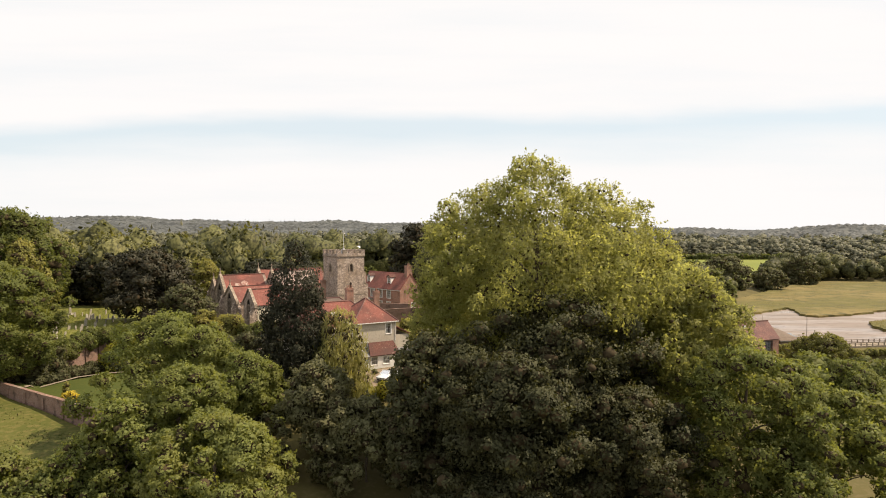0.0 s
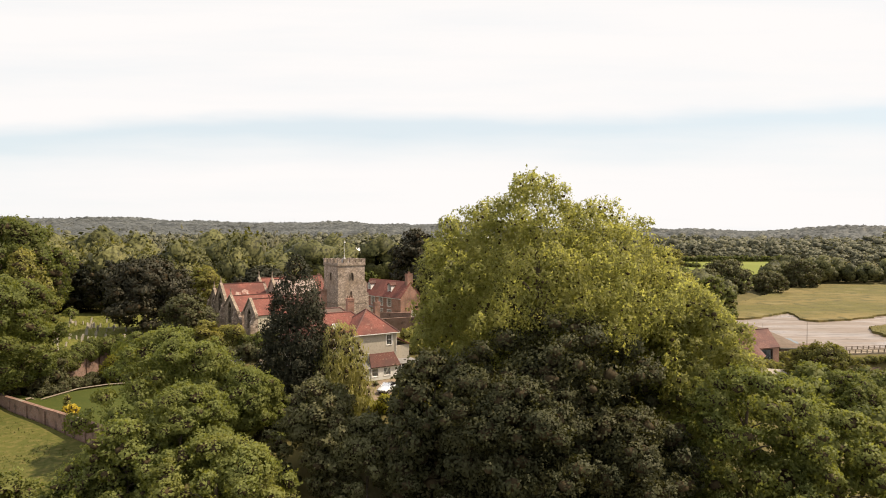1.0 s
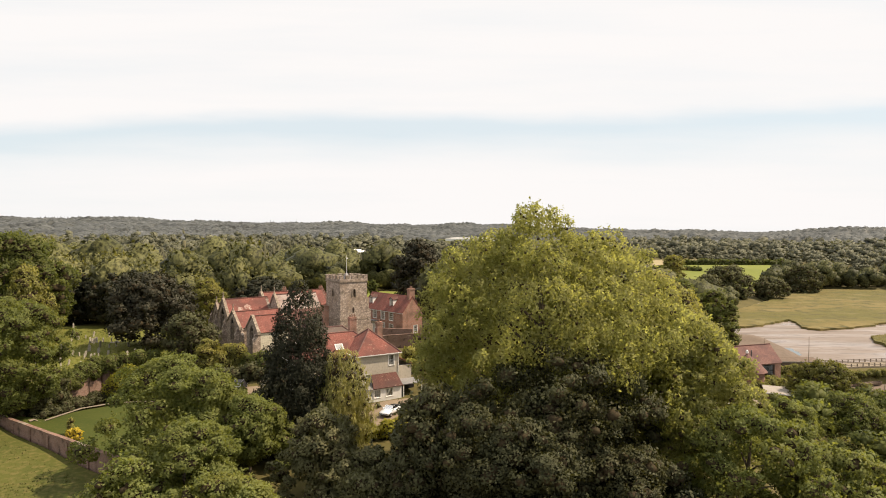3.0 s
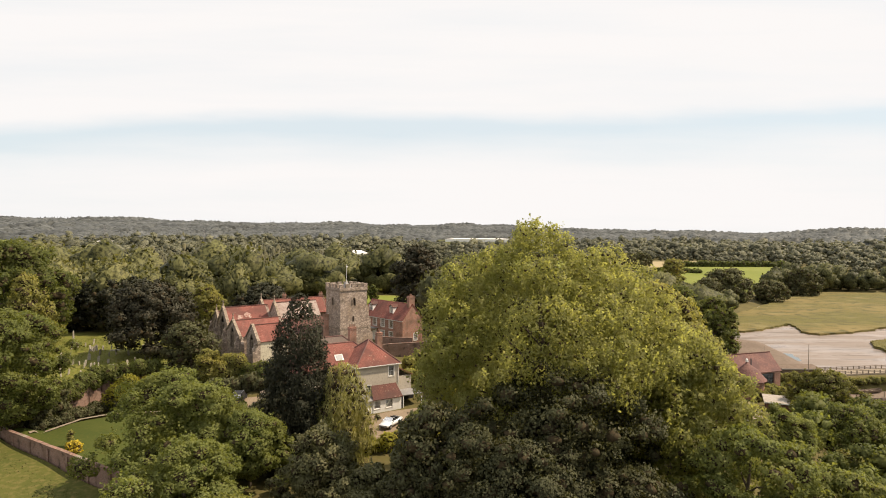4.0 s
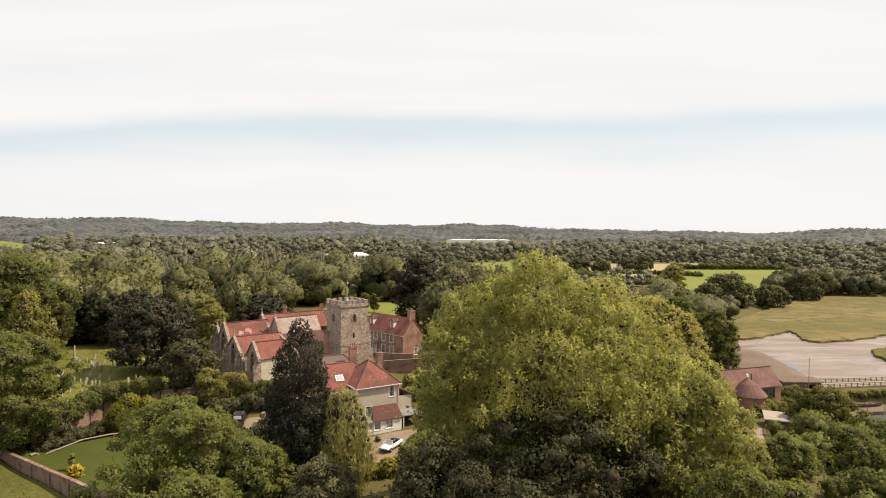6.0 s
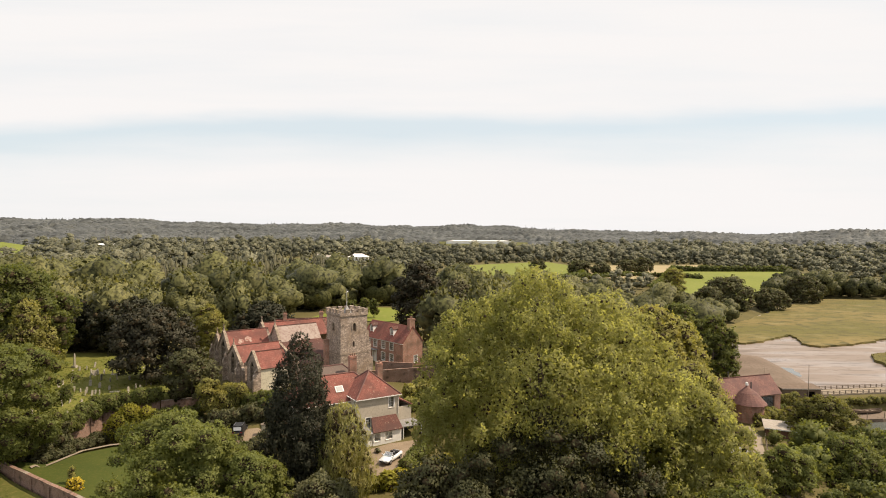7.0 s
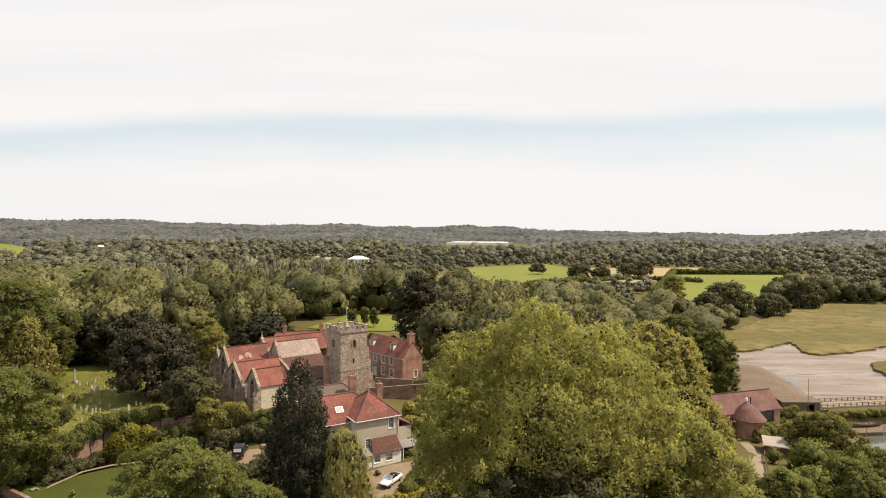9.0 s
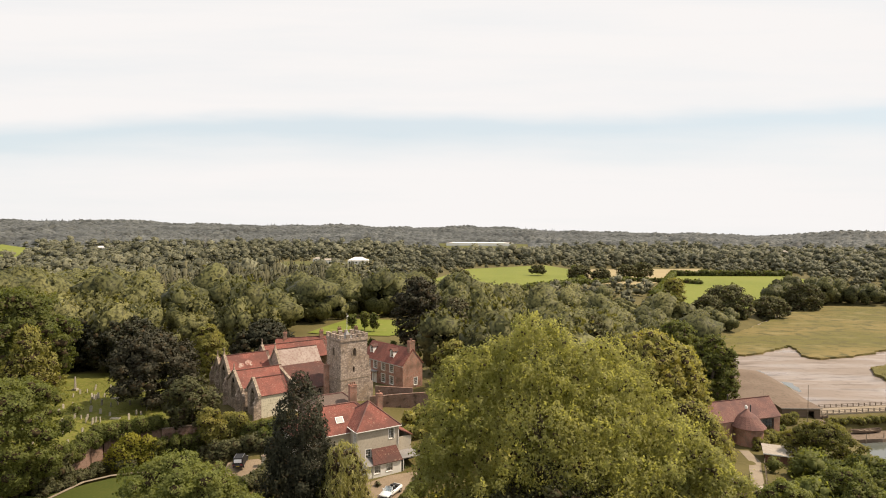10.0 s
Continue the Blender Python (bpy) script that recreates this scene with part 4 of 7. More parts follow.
def woods(name, near, far, spacing, radius, temps, material, label, seed, wedge=0.92, clear=(), tall=1.0, tint_shift=0.0, area=None, shy=True):
    """Many trees over the land between two distances, in one mesh."""
    rng = np.random.default_rng(seed)
    xs, ys = np.meshgrid(np.arange(-far * wedge, far * wedge, spacing), np.arange(near * 0.6, far, spacing))
    x = xs.ravel() + rng.uniform(-0.45, 0.45, xs.size) * spacing
    y = ys.ravel() + rng.uniform(-0.45, 0.45, xs.size) * spacing
    r = np.hypot(x, y)
    ok = (r > near) & (r < far) & (np.abs(x) < y * wedge + 30)
    ok &= inside_dist(x, y, ESTUARY) < -spacing * 0.35
    if shy:
        for f in list(FIELDS.values()) + KEPT_CLEAR:
            ok &= inside_dist(x, y, f) < -spacing * 0.35
    if area:
        ok &= inside_dist(x, y, area) > 0
    for cx, cy, cr in clear:
        ok &= np.hypot(x - cx, y - cy) > cr
    x, y = x[ok], y[ok]
    n = len(x)
    z = land(x, y)
    sz = radius * np.exp(rng.normal(0, 0.3, n)).clip(0.5, 1.7)
    # trees near the open fields shrink, to keep these in the camera's view
    open_d = np.max([inside_dist(x, y, FIELDS[k]) for k in ("pasture", "meadow", "stubble", "works", "yard")], axis=0)
    sz = sz * np.where(shy, 0.5 + 0.5 * step(20, 120, -open_d), 1.0)
    hh = sz * tall * rng.uniform(0.85, 1.2, n)
    ang = rng.uniform(0, math.tau, n)
    grove = 0.5 + 0.5 * np.sin(x * 0.021 + np.sin(y * 0.017) * 2) * np.sin(y * 0.019 + 1.3)
    tint = np.clip(0.5 * grove + 0.7 * rng.uniform(0, 1, n) ** 1.3 - 0.08 + tint_shift, 0, 1.15)
    kind = rng.integers(0, len(temps), n)
    V, F, T, N, start = [], [], [], [], 0
    for k, (tv, tf, tn) in enumerate(temps):
        s = np.nonzero(kind == k)[0]
        ca, sa = np.cos(ang[s])[:, None], np.sin(ang[s])[:, None]
        vx = (tv[None, :, 0] * ca - tv[None, :, 1] * sa) * sz[s][:, None] + x[s][:, None]
        vy = (tv[None, :, 0] * sa + tv[None, :, 1] * ca) * sz[s][:, None] + y[s][:, None]
        vz = tv[None, :, 2] * hh[s][:, None] + z[s][:, None]
        V.append(np.stack([vx, vy, vz], -1).reshape(-1, 3))
        N.append(np.stack([tn[None, :, 0] * ca - tn[None, :, 1] * sa, tn[None, :, 0] * sa + tn[None, :, 1] * ca, np.broadcast_to(tn[None, :, 2], vx.shape)], -1).reshape(-1, 3))
        F.append((tf[None] + (np.arange(len(s)) * len(tv))[:, None, None] + start).reshape(-1, 3))
        T.append(np.repeat(tint[s], len(tv)))
        start += len(s) * len(tv)
    me = arrays_mesh(name, np.concatenate(V), F, np.concatenate(N))
    set_tint(me, np.concatenate(T))
    return tagged(part(name, me, material), label, "woodland", kind="stuff")


def domes(x, y, cell, seed, spread=0.72):
    """Height (0 to 1) and tone of a field of rounded crowns, one to a cell."""
    best, tone = np.zeros(x.shape), np.zeros(x.shape)
    ci, cj = np.floor(x / cell), np.floor(y / cell)

    def hash_(i, j, k):
        v = np.sin(i * 127.1 + j * 311.7 + k * 74.7 + seed * 13.3) * 43758.5453
        return v - np.floor(v)

    for di in (-1, 0, 1):
        for dj in (-1, 0, 1):
            i, j = ci + di, cj + dj
            px, py = (i + 0.15 + 0.7 * hash_(i, j, 1)) * cell, (j + 0.15 + 0.7 * hash_(i, j, 2)) * cell
            big = 0.45 + 0.55 * hash_(i, j, 3)
            rad = cell * spread * (0.6 + 0.5 * big)
            q = np.clip(1 - ((x - px) ** 2 + (y - py) ** 2) / rad ** 2, 0, 1)
            z = big * q ** 0.6
            up = z > best
            best, tone = np.where(up, z, best), np.where(up, hash_(i, j, 4), tone)
    return best, tone


def canopy(name, r0, r1, nb, nr, cell, tall, material, label, seed, n_cards=0, card=1.0, half=0.76):
    """The closed crown surface of far woods, tree by tree, with gaps over the fields."""
    rng = np.random.default_rng(seed)
    b = np.linspace(-half, half, nb)
    r = r0 * (r1 / r0) ** np.linspace(0, 1, nr)
    B, R = np.meshgrid(b, r)
    R = R + rng.uniform(-0.3, 0.3, R.shape) * np.gradient(r)[:, None]
    X, Y = R * np.sin(B), R * np.cos(B)
    d1, tone = domes(X, Y, cell, seed)
    d2, _ = domes(X, Y, cell / 3.3, seed + 5, 0.8)
    tuft = np.clip(1.6 * np.sin(X * 0.0191 + 1.0 + 1.5 * np.sin(Y * 0.004)) * np.sin(X * 0.0067 + Y * 0.0031), 0, 1)
    up = tall * (0.02 + 0.85 * d1 + 0.24 * d2 * (d1 > 0)) * (1 + 0.6 * tuft) + rng.normal(0, 0.022 * tall, X.shape)
    edge = inside_dist(X, Y, ESTUARY)
    for f in list(FIELDS.values()) + [PLANTATION]:
        edge = np.maximum(edge, inside_dist(X, Y, f))
    edge = edge + 2.5 * np.sin(X * 0.21) * np.sin(Y * 0.17) + 3
    gap = edge > 0
    up = up * step(r0 * 1.005, r0 * 1.05, R)
    Z = land(X, Y) + np.where(gap, -0.6, up * np.clip(-edge / 25, 0.05, 1) ** 0.6)
    n, m = X.shape
    idx = np.arange(n * m).reshape(n, m)
    quads = np.stack([idx[:-1, :-1], idx[:-1, 1:], idx[1:, 1:], idx[1:, :-1]], -1).reshape(-1, 4)
    hidden = gap.ravel()[quads].all(1)
    quads = quads[~hidden]
    grove = 0.5 + 0.5 * np.sin(R * 0.017 + 2.5 * np.sin(B * 6.0) + 1.5 * np.sin(X * 0.009)) * np.sin(X * 0.004 + R * 0.006 + 1.3)
    tint = np.clip(0.5 * grove + 0.45 * tone, 0, 1)
    V, F, T = np.stack([X, Y, Z], -1).reshape(-1, 3), [quads], [tint.ravel()]
    if n_cards:
        pick = rng.choice(np.nonzero(~gap.ravel())[0], n_cards)
        cv = cards(rng, V[pick] + rng.normal(size=(n_cards, 3)) * card * 0.4, np.tile([0, -0.4, 0.8], (n_cards, 1)), card)
        F.append(card_faces(n_cards, len(V)))
        lie = np.concatenate([np.zeros_like(V), soft(rng, np.tile([0, 0, 1.0], (n_cards, 1)), np.tile([0, 0, 1.0], (n_cards, 1)))])
        V = np.concatenate([V, cv])
        T.append(np.repeat(tint.ravel()[pick], 4))
    me = arrays_mesh(name, V, F, lie if n_cards else None)
    set_tint(me, np.concatenate(T))
    return tagged(part(name, me, material), label, "woodland", kind="stuff")


T_NEAR = [template(40 + i, 12, 600, 0.1, 1, 0.66) for i in range(4)]
T_MID = [template(50 + i, 10, 230, 0.105, 1, 0.86) for i in range(5)]
T_BUSH = [template(70 + i, 11, 430, 0.13, 1, 0.5) for i in range(4)]
T_FAR = [template(90 + i, 4, 60, 0.16, 1, 0.68) for i in range(6)]
T_HILL = [template(110 + i, 2, 28, 0.2, 1, 0.75) for i in range(5)]
T_CONE = [template(80 + i, 5, 60, 0.2, 1, 0.8, True) for i in range(3)]
# outlines kept free of trees, partly to fit the camera's view
KEPT_CLEAR = [sc((59, 55), (58, 104), (88, 126), (160, 132), (160, 50)), sc((-76, 66), (-30, 60), (-20, 55), (6, 72), (4, 92), (0, 100), (-1, 122), (-22, 160), (-60, 150), (-66, 132), (-92, 132), (-92, 100)), sc((66, 128), (72, 150), (82, 175), (90, 200), (98, 235), (104, 262), (135, 280), (110, 150), (92, 120)), sc((-50, 148), (-47, 192), (-30, 232), (-4, 232), (-4, 200), (3, 165), (-2, 138)), sc((46, 55), (57, 55), (62, 96), (80, 112), (88, 150), (60, 146), (53, 118), (52, 92))]
PLANTATION = sc((-130, 262), (-50, 300), (-40, 330), (-60, 420), (-190, 360))
woods("wood", 120, 230, 9.2, 5.6, T_NEAR, LEAF["wood"], "mixed broadleaf wood in full leaf", 1, tint_shift=0.14, clear=[(-132, 221, 12), (-9.2, 195.5, 9), (43.7, 124.2, 14), (9.2, 63.25, 60), (-89.7, 124.2, 14), (57.5, 124.2, 17), (52.9, 115, 12)], tall=1.15)
woods("wood", 230, 420, 11.4, 7.2, T_MID, LEAF["wood"], "mixed broadleaf wood rising behind the church", 2, tint_shift=0.14, tall=0.88, clear=[(-115, 368, 60), (-80.5, 396.75, 50), (-149.5, 385.25, 45), (-136, 232, 13), (-131, 288, 15), (-127, 272, 10)])
woods("plantation", 230, 560, 6.0, 3.4, T_CONE, LEAF["conifer"], "dark conifer plantation", 4, tall=2.2, area=PLANTATION, shy=False)
woods("wood", 415, 1000, 17.0, 9.6, T_FAR, LEAF["hazed_midwood"], "broadleaf woods and hedgerow trees", 3, wedge=0.86, tall=0.68, tint_shift=0.1)
woods("wood", 980, 1560, 21.0, 12.0, T_HILL, LEAF["hazed_midwood"], "woods and tree belts at the foot of the hills", 13, clear=[(-692, 1185, 42), (645, 1180, 50), (690, 1215, 36)], wedge=0.8, tall=0.62, tint_shift=0.1)
def sector(b0, b1, r0, r1):
    """A piece of a ring between two bearings and two distances."""
    arc = [b0 + (b1 - b0) * i / 6 for i in range(7)]
    return [(r0 * math.sin(b), r0 * math.cos(b)) for b in arc] + [(r1 * math.sin(b), r1 * math.cos(b)) for b in reversed(arc)]


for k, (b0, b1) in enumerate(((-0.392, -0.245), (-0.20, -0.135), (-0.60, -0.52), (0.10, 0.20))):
    woods("hill_conifers", 2600, 2980, 15.0, 4.6, T_CONE, LEAF["hazed_farwood"], "dark conifers along the crest of the hills", 14 + k, tall=1.35, area=sector(b0, b1, 2640, 2900), shy=False)
canopy("distant_wood", 1480, 3050, 620, 120, 24.0, 14.0, LEAF["hazed_farwood"], "woods over the distant hills", 5, 7000, 2.6)
woods("thicket", 60, 175, 6.0, 3.1, T_BUSH, LEAF["willow"], "scrubby thicket on the slope", 6, area=sc((5, 76), (7, 115), (40, 140), (52, 142), (44, 118), (41, 97), (36, 88), (32, 80), (27, 68)), clear=[(43.7, 126.5, 9), (9.2, 63.25, 14), (62.1, 129.95, 10), (59.8, 118.45, 8), (55.2, 108.1, 9), (54.05, 101.2, 8), (54.05, 119.6, 10), (57.5, 128.8, 10)], shy=False, tint_shift=0.12)
woods("scrub", 50, 175, 4.6, 2.2, T_BUSH, LEAF["oak"], "mixed scrub between the lane and the creek", 9, area=sc((42, 60), (40, 76), (44, 84), (49, 93), (54, 102), (61, 102), (67, 100), (75, 97), (81, 84), (92, 62), (90, 50), (50, 50)), tall=0.9, shy=False, clear=[(49.3, 75, 3.4), (49.8, 82, 3.4), (50.6, 90, 3.4), (52.2, 98, 3.6), (55.5, 105, 3.8), (59.2, 112, 4), (62.5, 119, 4), (68.8, 121.5, 5.5), (50, 97, 4.5), (55.5, 99, 3.0)])
patch("lawn", FIELDS["lawn"], FIELD, 0.25, 6, "sunlit mown lawn beyond the church", "lawn")
patch("pasture", FIELDS["pasture"], FIELD, 0.5, 25, "bright green pasture", "field")
patch("meadow", FIELDS["meadow"], FIELD, 0.5, 20, "bright green meadow behind the marsh", "field")
patch("farm_yard", FIELDS["yard"], GRASS, 0.5, 40, "pale grass round glasshouses", "field")
patch("works_yard", FIELDS["works"], GRASS, 1.5, 50, "open ground before a warehouse", "field")
patch("stubble_field", FIELDS["stubble"], STUBBLE, 0.5, 25, "pale dry field", "field")
patch("hill_field", FIELDS["left_field"], FIELD, 1.5, 40, "green field among distant woods", "field")

# ================= creek =================
REEDS = sc((104, 250), (110.4, 240.7), (113.3, 226.6), (120.5, 230), (132.3, 239.4), (141, 244.5), (145, 250), (144, 240.7), (137.2, 226.6), (142, 222), (155.7, 226.6), (166, 232), (182, 242), (240, 262), (400, 300), (600, 330), (600, 400), (290, 384), (249, 397), (217, 368), (134, 274), (112, 262))
def rounded(poly, times=2):
    """Cuts the corners of an outline."""
    for _ in range(times):
        poly = [(a[0] + (b[0] - a[0]) * f, a[1] + (b[1] - a[1]) * f) for a, b in zip(poly, poly[1:] + poly[:1]) for f in (0.25, 0.75)]
    return poly


patch("reed_bed", rounded(REEDS), REED, 0.9, 2.2, "tan and green reed bed with an eroded edge", "reeds", level=0.0, rough=0.38, drop=1.1)
ISLET = sc((152.6, 210.2), (145.2, 201), (144, 195.2), (141, 187), (160, 176), (240, 170), (260, 215), (200, 222))
patch("reed_islet", rounded(ISLET), REED, 1.0, 2.6, "grassy islet of marsh in the creek", "reeds", level=0.0, rough=0.3, drop=1.4)


def blades(name, poly, spacing, size, level, material, label, seed, category="reeds", over_land=False, long=1.5):
    rng = np.random.default_rng(seed)
    xs, ys = [p[0] for p in poly], [p[1] for p in poly]
    n = int((max(xs) - min(xs)) * (max(ys) - min(ys)) / spacing ** 2)
    x, y = rng.uniform(min(xs), max(xs), n), rng.uniform(min(ys), max(ys), n)
    ok = inside_dist(x, y, poly) > 0.2
    x, y = x[ok], y[ok]
    n = len(x)
    z = land(x, y) + level if over_land else np.full(n, level)
    tuft = 0.6 + 0.8 * (0.5 + 0.5 * np.sin(x * 0.35 + np.sin(y * 0.23) * 2) * np.sin(y * 0.3))
    s = size * rng.uniform(0.6, 1.3, n) * tuft
    a = rng.uniform(-1.0, 1.0, n)
    dx, dy = np.cos(a) * s * 0.35, np.sin(a) * s * 0.35
    lx, ly = rng.normal(0, 0.25, n) * s, rng.normal(0, 0.25, n) * s
    v = np.stack([np.stack([x - dx, y - dy, z], -1), np.stack([x + dx, y + dy, z], -1), np.stack([x + lx, y + ly, z + s * long * 0.5], -1)], 1).reshape(-1, 3)
    lie = unit(rng.normal(size=(n, 3)) * 0.22 + np.array([0, 0, 1.0]))
    me = arrays_mesh(name, v, [np.arange(3 * n).reshape(-1, 3)], np.repeat(lie, 3, 0))
    set_tint(me, np.repeat(rng.uniform(0.42, 0.62, n), 3))
    return tagged(part(name, me, material), label, category, kind="stuff")


NEARREED = sc((104, 250), (110.4, 240.7), (113.3, 226.6), (120.5, 230), (132.3, 239.4), (141, 244.5), (144, 240.7), (137.2, 226.6), (142, 222), (155.7, 226.6), (166, 232), (182, 242), (240, 262), (300, 280), (290, 384), (249, 397), (217, 368), (134, 274), (112, 262))
blades("reed_blades", rounded(NEARREED), 0.8, 0.2, 0.87, REED, "standing reeds in tan and green", 5)
blades("reed_blades", rounded(ISLET), 0.8, 0.45, 0.95, REED, "short marsh grass on the islet", 6)

# ================= church =================


def gable_roof(parent, x0, x1, yc, half, eave, ridge, material, over=0.25, t=0.16, label="", south_only=False, ext=0.0):
    """Two sloping planes over a range that runs along x."""
    k = (ridge - eave) / half
    bm = bmesh.new()
    slab(bm, [(x0, yc - half - over, eave - over * k), (x1, yc - half - over, eave - over * k), (x1, yc, ridge), (x0, yc, ridge)], t)
    if not south_only:
        slab(bm, [(x0, yc, ridge - 0.002), (x1, yc, ridge - 0.002), (x1, yc + half + over, eave - over * k), (x0, yc + half + over, eave - over * k)], t)
    roof = part("roof", bm, material, parent, label)
    rb = bmesh.new()
    n = max(2, int((x1 - x0) / 0.45))
    for i in range(n):
        a = x0 + (x1 - x0) * i / n
        tube(rb, [(a + 0.02, yc, ridge + 0.0), (a + (x1 - x0) / n - 0.01, yc, ridge + 0.02)], [0.13, 0.14], 6)
    part("ridge_tiles", rb, TILEDARK, roof)
    return roof


def gable_outline(half, eave, ridge, foot=-2.0):
    return [(-half, foot), (-half, eave), (0, ridge), (half, eave), (half, foot)]


def tracery(parent, at, ang, x, z0, w, h, lights=3):
    """Stone mullions and head of a pointed window, with leaded glass behind."""
    root = part("church_window", bmesh.new(), ASHLAR, parent, "pointed stone window with tracery")
    bm = bmesh.new()
    pts = arch(x, z0, w, h)
    ring = [Vector((a, 0, b)) for a, b in pts]
    for p, q in zip(ring, ring[1:]):
        d = (q - p)
        if d.length > 0.02:
            mtx = Matrix.Translation(p) @ d.to_track_quat("X", "Y").to_matrix().to_4x4()
            box(bm, -0.02, d.length + 0.02, -0.10, 0.12, -0.07, 0.10, mtx)
    spring = z0 + h - w * 0.85
    for i in range(1, lights):
        xx = x - w / 2 + w * i / lights
        box(bm, xx - 0.07, xx + 0.07, 0.02, 0.16, z0, spring + w * 0.3)
    for i in range(lights):
        xx = x - w / 2 + w * (i + 0.5) / lights
        q = [Vector((a, 0.06, b)) for a, b in arch(xx, spring - 0.3, w / lights * 0.9, w / lights * 1.2, 3)[1:-1]]
        tube(bm, q, [0.05] * len(q), 5)
    box(bm, x - w / 2 - 0.15, x + w / 2 + 0.15, -0.14, 0.1, z0 - 0.16, z0 - 0.01)
    me = root.data
    bm.to_mesh(me)
    bm.free()
    me.materials.clear()
    me.materials.append(ASHLAR)
    root.matrix_basis = pose(at[0], at[1], at[2] if len(at) > 2 else 0, 0, 0, ang)
    glass = bmesh.new()
    f = glass.faces.new([glass.verts.new((a, 0.2, b)) for a, b in pts])
    bmesh.ops.solidify(glass, geom=[f], thickness=0.02)
    part("pane", glass, LEADGLASS, root, "dark leaded glass")
    return root


LEADGLASS = plain_mat("dark_leaded_glass", (0.035, 0.04, 0.045), 0.25)


def coping(parent, x, yc, half, eave, ridge, cross=True):
    """Raised stone coping on a gable, kneelers at its feet and a finial."""
    bm = bmesh.new()
    for s in (-1, 1):
        a, b = Vector((x, yc + s * (half + 0.25), eave - 0.1)), Vector((x, yc, ridge + 0.12))
        d = b - a
        m = Matrix.Translation(a) @ d.to_track_quat("X", "Z").to_matrix().to_4x4()
        box(bm, 0, d.length, -0.28, 0.28, 0.0, 0.24, m)
        box(bm, x - 0.3, x + 0.3, yc + s * (half + 0.25) - 0.3, yc + s * (half + 0.25) + 0.3, eave - 0.55, eave + 0.1)
    cop = part("coping", bm, ASHLAR, parent, "weathered stone gable coping")
    if cross:
        bm = bmesh.new()
        z = ridge + 0.3
        tube(bm, [(x, yc, z - 0.1), (x, yc, z + 0.4), (x, yc, z + 0.55)], [0.26, 0.16, 0.1], 6)
        box(bm, x - 0.07, x + 0.07, yc - 0.08, yc + 0.08, z + 0.5, z + 1.35)
        box(bm, x - 0.06, x + 0.06, yc - 0.3, yc + 0.3, z + 0.9, z + 1.06)
        part("finial", bm, ASHLAR, cop, "stone cross finial")
    return cop


def buttress(parent, x, y, ang, height, w=0.6, d=0.9):
    bm = bmesh.new()
    box(bm, -w / 2, w / 2, -d, 0.02, -2.5, height * 0.55)
    box(bm, -w / 2, w / 2, -d * 0.6, 0.02, height * 0.55 + 0.002, height * 0.85)
    slab(bm, [(-w / 2, -d, height * 0.55), (w / 2, -d, height * 0.55), (w / 2, -d * 0.58, height * 0.72), (-w / 2, -d * 0.58, height * 0.72)], 0.12)
    slab(bm, [(-w / 2, -d * 0.62, height * 0.85), (w / 2, -d * 0.62, height * 0.85), (w / 2, 0, height), (-w / 2, 0, height)], 0.12)
    ob = part("buttress", bm, RUBBLE, parent)
    ob.matrix_basis = pose(x, y, 0, 0, 0, ang)


def chimney(parent, x, y, z0, z1, w=0.9, d=0.7, pots=2, material=None):
    bm = boxes((x - w / 2, x + w / 2, y - d / 2, y + d / 2, z0, z1), (x - w / 2 - 0.07, x + w / 2 + 0.07, y - d / 2 - 0.07, y + d / 2 + 0.07, z1 - 0.32, z1 - 0.12),
               (x - w / 2 - 0.05, x + w / 2 + 0.05, y - d / 2 - 0.05, y + d / 2 + 0.05, z1 + 0.001, z1 + 0.09))
    st = part("chimney", bm, material or BRICK, parent, "brick chimney stack with clay pots")
    for i in range(pots):
        px = x + (i - (pots - 1) / 2) * w / max(1, pots) * 0.95
        bm = bmesh.new()
        tube(bm, [(px, y, z1 + 0.08), (px, y, z1 + 0.45), (px, y, z1 + 0.5), (px, y, z1 + 0.56)], [0.14, 0.12, 0.16, 0.15], 10)
        part("chimney_pot", bm, TERRACOTTA, st)
    return st


